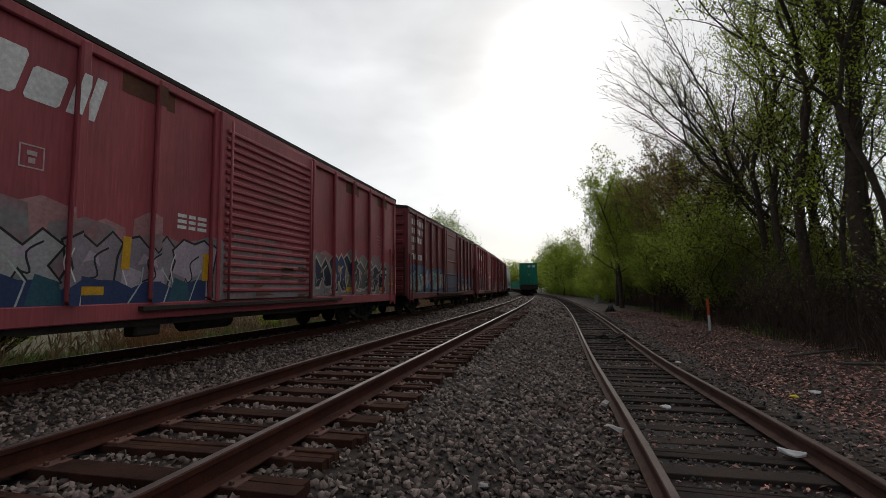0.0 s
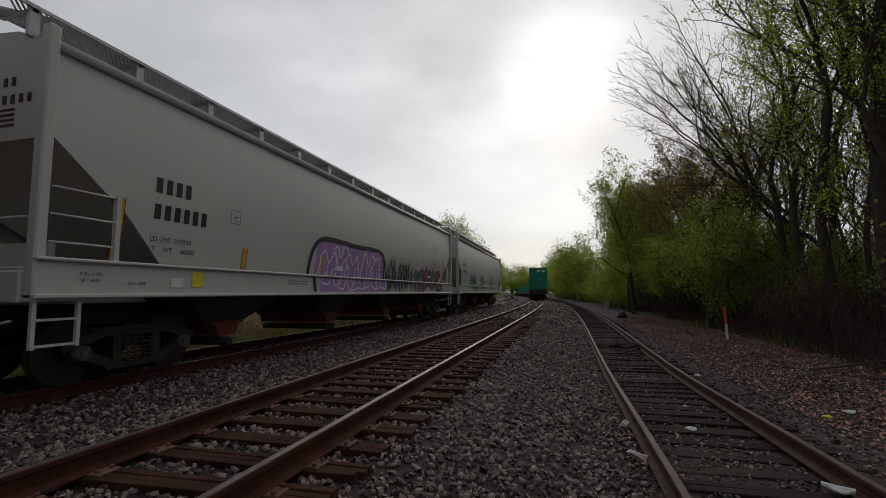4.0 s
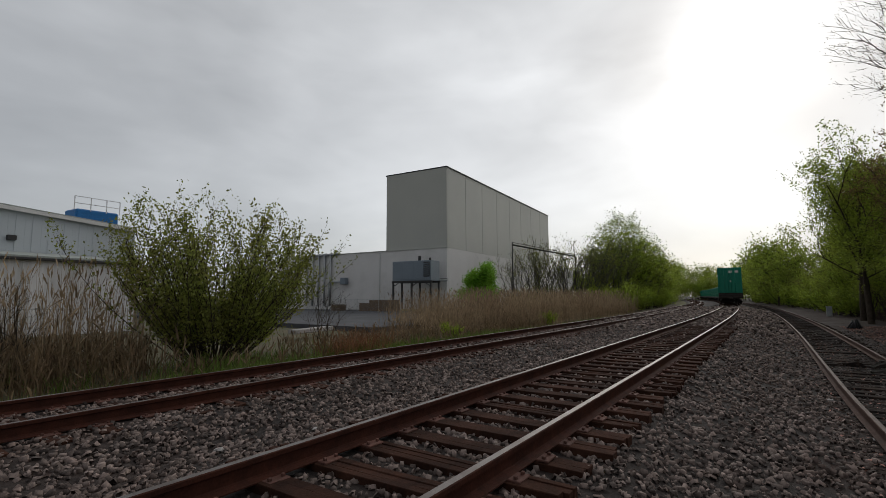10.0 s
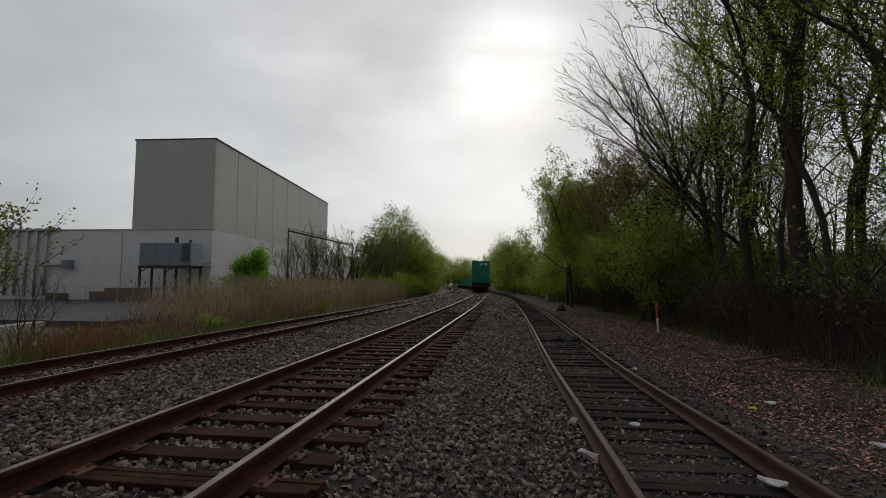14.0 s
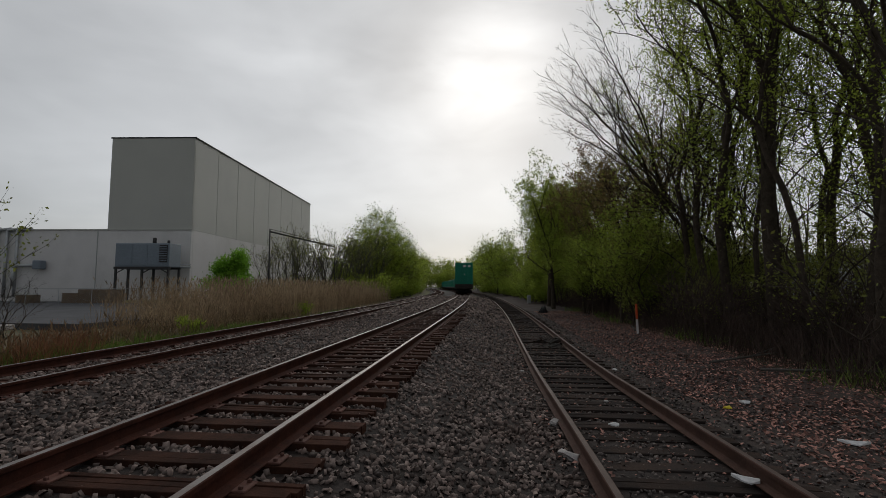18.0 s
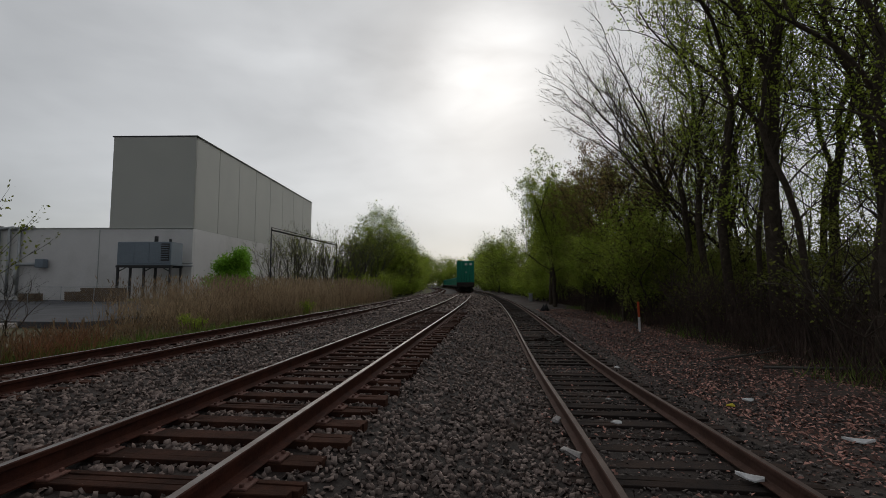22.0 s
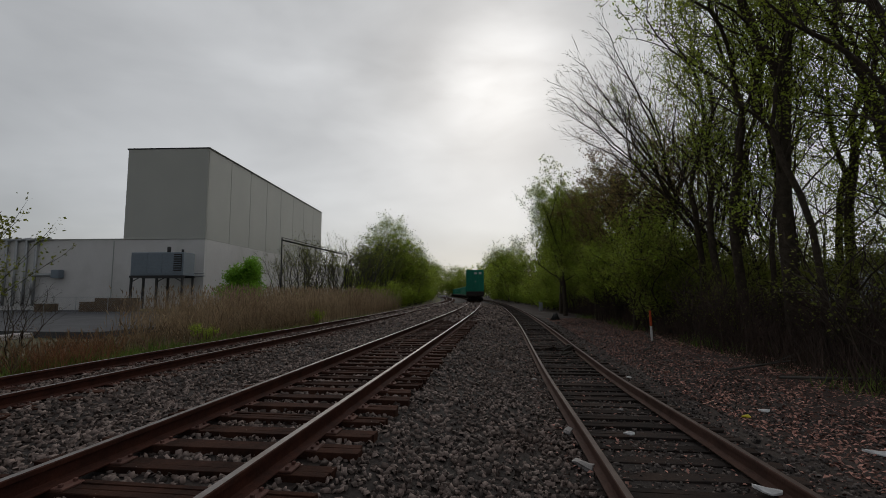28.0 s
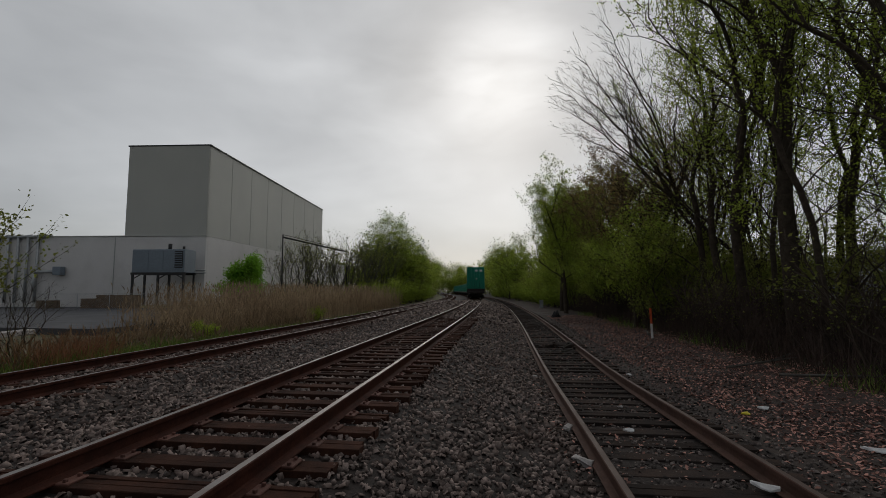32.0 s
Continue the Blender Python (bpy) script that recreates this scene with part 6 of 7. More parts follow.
def paint(car, name, polys, mat, spans, lift, label=""):
    out = None
    if spans[0] == "split":
        _, zs, xt, xs = spans
        g = Geo()
        for poly in polys:
            flip = [(b, a) for a, b in poly]
            low, high = max(zs + 0.028, min(p[0] for p in flip)), max(p[0] for p in flip)
            while low < high:
                q = clip_span(flip, low, min(high, low + 0.11))
                if q:
                    g.add([(xt + lift - belly(a), b, a) for a, b in q], [tuple(range(len(q)))])
                low += 0.11
        if g.f:
            out = part(name, g, mat, car, label)
        g = Geo()
        for poly in polys:
            q = clip_span([(b, a) for a, b in poly], zs - 0.40, zs - 0.03)
            if q:
                g.add([(xs + lift, b, a) for a, b in q], [tuple(range(len(q)))])
        if g.f:
            out = part(name, g, mat, car, label)
        return out
    g = Geo()
    for poly in polys:
        for lo, hi, x in spans:
            q = clip_span(poly, lo, hi)
            if q:
                g.add([(x + lift, a, b) for a, b in q], [tuple(range(len(q)))])
    if g.f:
        return part(name, g, mat, car, label)


def ribbon(pts, w):
    """A mitred strip of quads along a line of points, of width w."""
    n, closed = len(pts), pts[0] == pts[-1]
    sides = []
    for i in range(n):
        a = pts[i - 1] if i else (pts[-2] if closed else pts[0])
        b = pts[i + 1] if i < n - 1 else (pts[1] if closed else pts[-1])
        d1, d2 = Vector((pts[i][0] - a[0], pts[i][1] - a[1])), Vector((b[0] - pts[i][0], b[1] - pts[i][1]))
        d = (d1.normalized() if d1.length > 1e-6 else Vector((0, 0))) + (d2.normalized() if d2.length > 1e-6 else Vector((0, 0)))
        d = d.normalized() if d.length > 1e-3 else (d1 if d1.length > 1e-6 else d2).normalized()
        sides.append(((pts[i][0] - d.y * w / 2, pts[i][1] + d.x * w / 2), (pts[i][0] + d.y * w / 2, pts[i][1] - d.x * w / 2)))
    return [[l0, r0, r1, l1] for (l0, r0), (l1, r1) in zip(sides, sides[1:])]


def burner(car, spans, y0, y1, z0, z1, seed, fills, edge, back=None, accent=None, n=6, line=0.05, sharp=False, shine="white"):
    """A row of bulging, interlocking letter shapes with dark edges and inner strokes."""
    rnd = random.Random(seed)
    w = (y1 - y0) / n
    if back:
        k = 16
        q = [(y0 - 0.15 + (y1 - y0 + 0.3) * i / k, z1 + rnd.uniform(-0.1, 0.2)) for i in range(k + 1)]
        paint(car, "graffiti_ground", [[q[i], q[i + 1], (q[i + 1][0], z0 - 0.02), (q[i][0], z0 - 0.02)] for i in range(k)], M[back], spans, 0.003, "sprayed ground colour")
    for i in range(n):
        lift = 0.0045 + 0.0022 * (i % 4)
        cy, hw = y0 + w * (i + 0.5), w * rnd.uniform(0.52, 0.66)
        top, bot, lean = z1 - rnd.uniform(0, 0.3), z0 + rnd.uniform(0.0, 0.2), rnd.uniform(-0.22, 0.22)
        mid = (top + bot) / 2
        poly = [(cy - hw, bot + 0.04), (cy - hw * 0.3, bot + rnd.uniform(-0.02, 0.1)), (cy + hw * rnd.uniform(-0.1, 0.1), bot + rnd.uniform(0.1, 0.38)), (cy + hw * 0.35, bot + rnd.uniform(-0.05, 0.1)), (cy + hw, bot + rnd.uniform(0, 0.15)), (cy + hw * rnd.uniform(0.5, 1.0), mid + rnd.uniform(-0.2, 0.1)),
                (cy + hw * rnd.uniform(0.7, 1.1) + lean, top - rnd.uniform(0.1, 0.3)), (cy + hw * 0.45 + lean, top + 0.04), (cy + lean, top - rnd.uniform(0.0, 0.35)), (cy - hw * 0.5 + lean, top + rnd.uniform(-0.05, 0.08)), (cy - hw * 0.95 + lean, top - rnd.uniform(0.05, 0.25)), (cy - hw * rnd.uniform(0.5, 1.0), mid + rnd.uniform(-0.1, 0.2))]
        poly = poly + poly[:1] if sharp else smooth_line(poly + poly[:1], 3)
        c = (cy + lean * 0.4, mid)
        paint(car, "graffiti_letter", [poly[:-1]], M[fills[i % len(fills)]], spans, lift, "painted graffiti letter")
        if rnd.random() < 0.75:
            f2 = fills[(i + 1) % len(fills)]
            cut = mid + rnd.uniform(-0.25, 0.05)
            paint(car, "graffiti_shade", [[(cy - hw * 0.75, bot + 0.08), (cy - hw * 0.2, bot + 0.1), (cy - hw * 0.1, cut - 0.1), (cy - hw * 0.7, cut)], [(cy + hw * 0.2, bot + 0.1), (cy + hw * 0.75, bot + 0.12), (cy + hw * 0.65, cut), (cy + hw * 0.15, cut - 0.1)]], M[f2], spans, lift + 0.0005)
        if accent:
            s = rnd.uniform(0.5, 1.0)
            a = [(cy - hw * 0.35 * s, mid + 0.02), (cy - hw * 0.05, mid + 0.3 * s), (cy + hw * 0.3 * s, mid + 0.2 * s), (cy + hw * 0.4 * s, mid - 0.02), (cy + hw * 0.05, mid + 0.06)]
            paint(car, "graffiti_accent", [a], M[accent], spans, lift + 0.0009)
        paint(car, "graffiti_outline", ribbon(poly, line), M[edge], spans, lift + 0.0012)
        paint(car, "graffiti_outline", ribbon(smooth_line([(cy - hw * 0.1, bot + 0.25), (cy + hw * 0.2, mid - 0.15), (cy + hw * 0.1, mid + 0.1), (cy + hw * 0.5, mid + 0.25)]), line * 0.7), M[edge], spans, lift + 0.0015)
        paint(car, "graffiti_shine", ribbon(smooth_line([(cy - hw * 0.7 + lean * 0.6, top - 0.25), (cy - hw * 0.72, mid), (cy - hw * 0.55, bot + 0.2)]), line * 0.5), M[shine], spans, lift + 0.0018)


def scribble(car, spans, y0, y1, z0, z1, seed, mats, n):
    """Loose curved spray lines laid over a piece."""
    rnd = random.Random(seed)
    for k in range(n):
        y, z, r = rnd.uniform(y0 + 0.3, y1 - 0.3), rnd.uniform(z0 + 0.2, z1 - 0.2), rnd.uniform(0.15, 0.4)
        a, sweep = rnd.uniform(0, 6.28), rnd.uniform(1.5, 4.0) * rnd.choice((-1, 1))
        pts = [(min(y1, max(y0, y + r * 1.3 * math.cos(a + sweep * t / 8))), min(z1, max(z0, z + r * math.sin(a + sweep * t / 8) + 0.1 * (t / 8 - 0.5)))) for t in range(9)]
        paint(car, "graffiti_line", ribbon(pts, rnd.uniform(0.015, 0.035)), M[mats[k % len(mats)]], spans, 0.0135 + 0.0003 * (k % 12))


def fade(car, spans, h, z0, z1, mat, seed, lift=0.002):
    """Washed-out patches along the sill."""
    rnd = random.Random(seed)
    y = -h + 0.3
    while y < h - 0.4:
        w = rnd.uniform(0.5, 1.4)
        t = z1 + rnd.uniform(-0.25, 0.2)
        paint(car, "faded_paint", [[(y, z0), (y + w, z0), (y + w * 0.9, t - 0.1), (y + w * 0.5, t), (y + w * 0.1, t - 0.15)]], mat, spans, lift)
        y += w


def bars(car, spans, y0, z0, widths, height, mat, name="lettering_bar", slant=0.0, gap=0.12, lift=0.006):
    y = y0
    for w in widths:
        paint(car, name, [[(y, z0), (y + w, z0), (y + w + slant, z0 + height), (y + slant, z0 + height)]], mat, spans, lift)
        y += w + gap


def frame_mark(car, spans, y, z, w, h, mat):
    paint(car, "stencil_box", ribbon([(y, z), (y + w, z), (y + w, z + h), (y, z + h), (y, z)], 0.025), mat, spans, 0.006)
    bars(car, spans, y + 0.08, z + h * 0.55, [w - 0.16], 0.06, mat)
    bars(car, spans, y + w * 0.35, z + h * 0.2, [w * 0.3], h * 0.25, mat)


def letters(car, text, y, z, size, mat, x, name="lettering"):
    """Words in the built-in font, lying on the side that faces +x and reading along +y."""
    cu = bpy.data.curves.new(name, "FONT")
    cu.body, cu.size, cu.extrude = text, size, 0.0
    tmp = bpy.data.objects.new(name, cu)
    scene.collection.objects.link(tmp)
    me = bpy.data.meshes.new_from_object(tmp.evaluated_get(bpy.context.evaluated_depsgraph_get()))
    bpy.data.objects.remove(tmp)
    me.materials.clear()
    me.materials.append(mat)
    ob = new(name, me)
    ob.parent = car
    if abs(x - 1.556) < 1e-3:
        x += 0.006 - belly(z + size * 0.4)
    ob.matrix_basis = Matrix.Translation((x, y, z)) @ Matrix(((0, 0, 1), (1, 0, 0), (0, 1, 0))).to_4x4()
    return ob


STROKES = {
    "P": [[(0.1, -1.0), (0.05, 0.2), (0.1, 0.9)], [(0.0, 0.85), (0.35, 1.0), (0.5, 0.7), (0.4, 0.35), (0.1, 0.25), (-0.1, 0.3)]],
    "A": [[(0.0, -0.9), (0.2, 0.4), (0.38, 1.0), (0.5, 0.3), (0.62, -0.9)], [(0.1, 0.2), (0.55, 0.25)]],
    "N": [[(0.0, -0.9), (0.08, 0.9), (0.18, 0.95), (0.32, -0.2), (0.4, -0.95), (0.48, 0.2), (0.55, 1.05)]],
    "K": [[(0.0, -0.9), (0.1, 0.3), (0.2, 1.15)], [(0.75, 0.95), (0.3, 0.35), (0.0, 0.1)], [(0.02, 0.14), (0.4, 0.25), (0.75, 0.2), (0.78, -0.6)], [(0.45, -0.9), (0.45, 0.95)]],
    "O": [[(0.35, 0.95), (0.12, 0.7), (0.05, 0.0), (0.12, -0.7), (0.3, -1.0), (0.5, -0.6), (0.55, 0.2), (0.5, 0.8), (0.42, 0.88)], [(0.28, 0.3), (0.24, 0.05), (0.33, -0.1), (0.4, 0.2), (0.38, 0.6)]],
    ".": [[(0.1, 0.0), (0.16, 0.02)]],
}


def tag(car, word, y, z, size, spans, mat, w=0.06, wide=1.0):
    for i, ch in enumerate(word):
        lines = STROKES[ch]
        for k, ln in enumerate(lines):
            polys = ribbon([(y + a * size * wide, z + b * size) for a, b in smooth_line(ln, 6)], w if ch != "." else w * 1.6)
            paint(car, "spray_stroke", polys, mat, spans, 0.007 + 0.0015 * k + 0.005 * (i % 3), "spray-painted tag stroke")
        y += size * wide * max(a for ln in lines for a, b in ln) + size * 0.1


def smooth_line(pts, n=4):
    if len(pts) < 3:
        return pts
    out = []
    for i in range(len(pts) - 1):
        p0, p1, p2, p3 = pts[max(0, i - 1)], pts[i], pts[i + 1], pts[min(len(pts) - 1, i + 2)]
        for k in range(n):
            t = k / n
            out.append(tuple(0.5 * (2 * p1[j] + (p2[j] - p0[j]) * t + (2 * p0[j] - 5 * p1[j] + 4 * p2[j] - p3[j]) * t * t + (3 * p1[j] - p0[j] - 3 * p2[j] + p3[j]) * t ** 3) for j in (0, 1)))
    return out + [pts[-1]]


def rail_logo(car, spans, y, z):
    """The road's name as plain slanted white blocks."""
    for w, h, gap in ((0.60, 0.62, 0.10), (0.50, 0.62, 0.26), (0.56, 0.62, 0.09), (0.44, 0.46, 0.09), (0.15, 0.60, 0.10), (0.15, 0.66, 0.1)):
        q = [(0.08, 0), (0.92, 0), (1, 0.1), (1, 0.9), (0.92, 1), (0.08, 1), (0, 0.9), (0, 0.1)] if w > 0.3 else [(0, 0), (1, 0), (1, 1), (0, 1)]
        paint(car, "logo_block", [[(y + w * a + 0.16 * b * h / 0.62, z + h * b) for a, b in q]], M["white"], spans, 0.006)
        y += w + gap


def dress_boxcars():
    for key, rgb in dict(g_cream=(0.46, 0.40, 0.33), g_tan=(0.30, 0.20, 0.13), g_orange=(0.48, 0.14, 0.06), g_sage=(0.30, 0.42, 0.33), g_ink=(0.018, 0.025, 0.055)).items():
        M[key] = material("spray_" + key[2:], rgb, 0.6, second=tuple(c * 0.7 for c in rgb), scale=2.5, amount=0.7, fine=25, bump=0.02)
    fade_red = material("bleached_red", (0.40, 0.22, 0.22), 0.7, second=(0.33, 0.14, 0.14), scale=1.5, amount=0.8, fine=20, bump=0.03)
    fade_blue = material("overspray_blue", (0.06, 0.13, 0.22), 0.7, second=(0.12, 0.08, 0.10), scale=2.0, amount=0.8, fine=20, bump=0.03)
    rust = material("rust_patch", (0.14, 0.055, 0.03), 0.85, second=(0.09, 0.04, 0.028), scale=2.0, amount=0.8, fine=20, bump=0.1)
    for i, (car, _) in enumerate(TRAIN[:6]):
        sp = spans_for(car)
        h = 8.3
        if i in (0, 2, 4):
            fade(car, sp, h, 1.0, 2.25, fade_red, 60 + i)
            rail_logo(car, sp, -7.25, 3.58)
            frame_mark(car, sp, -5.12, 2.72, 0.28, 0.28, M["dimwhite"])
            bars(car, sp, -6.2, 2.75, [0.2, 0.2], 0.24, M["dimwhite"], gap=0.1)
            bars(car, sp, -6.25, 2.38, [0.18, 0.18, 0.18], 0.28, M["white"], gap=0.08)
            for k in range(3):
                bars(car, sp, -2.65, 2.45 - k * 0.1, [0.2, 0.16, 0.22], 0.06, M["white"], gap=0.05)
            paint(car, "rust_panel", [[(-3.8, 4.22), (-2.8, 4.22), (-2.8, 4.56), (-3.8, 4.56)]], rust, sp, 0.004)
            for y in (3.9, 6.5):
                paint(car, "rust_panel", [[(y, 4.2), (y + 0.95, 4.2), (y + 0.95, 4.56), (y, 4.56)]], rust, sp, 0.004)
            for z in (4.45, 1.2):
                paint(car, "rust_panel", [[(-7.6, z), (-6.6, z), (-6.7, z + 0.1), (-7.5, z + 0.12)]], rust, sp, 0.0045)
        else:
            fade(car, sp, h, 1.0, 2.2, fade_blue if i == 3 else fade_red, 60 + i)
            for k, n in enumerate((8, 7, 6)):
                bars(car, sp, -7.75, 4.08 - k * 0.4, [0.21 - 0.05 * ((j * 5 + k) % 3) for j in range(n)], 0.25, M["white"], gap=0.12)
            bars(car, sp, -7.75, 2.92, [0.17, 0.17], 0.22, M["dimwhite"], gap=0.06)
            bars(car, sp, -7.75, 2.5, [0.15] * 3, 0.26, M["white"], gap=0.06)
            bars(car, sp, -6.7, 2.5, [0.15] * 3, 0.26, M["white"], gap=0.06)
            frame_mark(car, sp, -5.6, 2.6, 0.3, 0.3, M["dimwhite"])
            paint(car, "reflector", [[(-8.3, 1.2), (-7.9, 1.2), (-7.9, 1.45), (-8.3, 1.45)]], M["amber"], sp, 0.018)
    c = TRAIN[2][0]
    s = spans_for(c)
    haze = material("overspray_teal", (0.20, 0.22, 0.22), 0.7, second=(0.26, 0.13, 0.14), scale=1.6, amount=1.0, fine=12, bump=0.02)
    fade(c, s, 8.2, 1.0, 2.25, haze, 91, 0.0032)
    burner(c, s, -8.1, -1.95, 1.0, 2.2, 71, ["g_dusk", "g_lilac", "g_dusk", "g_grey", "g_dusk"], "black", None, "g_lilac", 7, 0.04, True)
    rnd = random.Random(92)
    q = [(-8.15 + 6.2 * k / 24, 1.28 + rnd.uniform(-0.1, 0.14)) for k in range(25)]
    paint(c, "graffiti_band", [[(a[0], 0.98), (b[0], 0.98), b, a] for a, b in zip(q, q[1:])], M["g_navy"], s, 0.0136, "dark navy sprayed band")
    for k in range(9):
        y = -7.9 + k * 0.7 + rnd.uniform(-0.15, 0.15)
        paint(c, "graffiti_line", ribbon([(y, 0.98), (y + rnd.uniform(-0.05, 0.25), 1.3), (y + rnd.uniform(-0.1, 0.3), 1.55)], 0.025), M["g_pale"], s, 0.0142)
        if k % 3 == 1:
            paint(c, "graffiti_patch", [[(y + 0.1, 1.0), (y + 0.55, 1.0), (y + 0.5, 1.3), (y + 0.2, 1.4)]], M["g_teal"], s, 0.0139)
    for y, z in ((-3.62, 1.5), (-1.98, 1.35), (-6.3, 1.5)):
        paint(c, "reflector", [[(y - 0.07, z), (y + 0.07, z), (y + 0.09, z + 0.5), (y - 0.05, z + 0.5)]], M["amber"], s, 0.015)
    for k in range(9):
        y, z = rnd.uniform(-1.5, 1.1), rnd.uniform(1.0, 1.75)
        paint(c, "rust_panel", [[(y, z), (y + rnd.uniform(0.2, 0.7), z), (y + 0.4, z + 0.06), (y, z + 0.07)]], rust, s, 0.054)
    burner(c, s, 1.95, 7.0, 0.98, 2.2, 72, ["g_ink", "g_navy", "g_ink", "g_ash"], "g_cream", None, "g_tan", 5, 0.075, True, "g_tan")
    scribble(c, s, 2.0, 7.0, 1.0, 1.6, 96, ("g_tan", "g_cream", "g_ink"), 14)
    paint(c, "placard", [[(6.75, 1.62), (7.2, 1.62), (7.2, 1.98), (6.75, 1.98)]], M["black"], s, 0.02)
    paint(c, "stencil_box", ribbon([(6.77, 1.64), (7.18, 1.64), (7.18, 1.96), (6.77, 1.96), (6.77, 1.64)], 0.02), M["white"], s, 0.021)
    bars(c, s, 6.83, 1.74, [0.12, 0.12], 0.12, M["white"], gap=0.05, lift=0.022)
    paint(c, "safety_mark", [[(7.55, 1.32), (8.15, 1.32), (8.15, 1.42), (7.55, 1.42)], [(8.06, 1.42), (8.15, 1.42), (8.15, 1.85), (8.06, 1.85)]], M["amber"], s, 0.02, "yellow angle mark")
    for k in range(7):
        a = 0.9 * k
        paint(c, "graffiti_line", ribbon(smooth_line([(6.55 + 0.1 * math.sin(a), 2.35 + 0.12 * k), (6.75 + 0.12 * math.cos(a), 2.4 + 0.11 * k), (6.95, 2.32 + 0.1 * k)]), 0.014), M["g_grey"], s, 0.008 + 0.0004 * k)
    c = TRAIN[3][0]
    s = spans_for(c)
    M["g_blue"] = material("spray_blue", (0.045, 0.11, 0.22), 0.6, second=(0.10, 0.20, 0.28), scale=1.5, amount=0.9, fine=20, bump=0.02)
    burner(c, s, -8.1, -1.8, 0.98, 2.2, 73, ["g_sky", "g_sage", "g_pale", "g_lilac"], "black", "g_blue", "g_orange", 7, 0.045, True)
    scribble(c, s, -8.1, -1.8, 1.0, 2.1, 93, ("black", "g_navy", "g_pale", "g_gold"), 22)
    burner(c, s, 1.9, 6.6, 0.95, 1.75, 74, ["g_grey", "g_pale", "g_grey"], "g_ash", None, "g_pink", 7, 0.03, True)
    scribble(c, s, 1.9, 6.8, 1.0, 1.8, 94, ("g_ash", "white", "g_navy"), 16)
    c = TRAIN[4][0]
    s = spans_for(c)
    burner(c, s, -8.1, -1.9, 0.95, 2.2, 75, ["g_ash", "g_teal", "g_grey", "black"], "g_mint", None, "g_pale", 6, 0.075, True, "g_mint")
    scribble(c, s, -8.1, -1.9, 1.0, 2.1, 95, ("g_mint", "black", "g_mint", "g_pale"), 30)
    burner(c, s, 2.0, 7.2, 0.95, 1.7, 76, ["g_grey", "g_pale", "g_grey"], "g_ash", "g_cream", "g_mint", 8, 0.025, True)
    c = TRAIN[5][0]
    s = spans_for(c)
    burner(c, s, -7.9, 2.5, 0.95, 1.8, 77, ["g_sky", "g_pale", "g_grey"], "g_navy", None, "white", 9, 0.04)
    burner(c, s, 3.0, 7.8, 0.95, 1.7, 78, ["g_pale", "g_lilac"], "black", None, None, 6, 0.04)


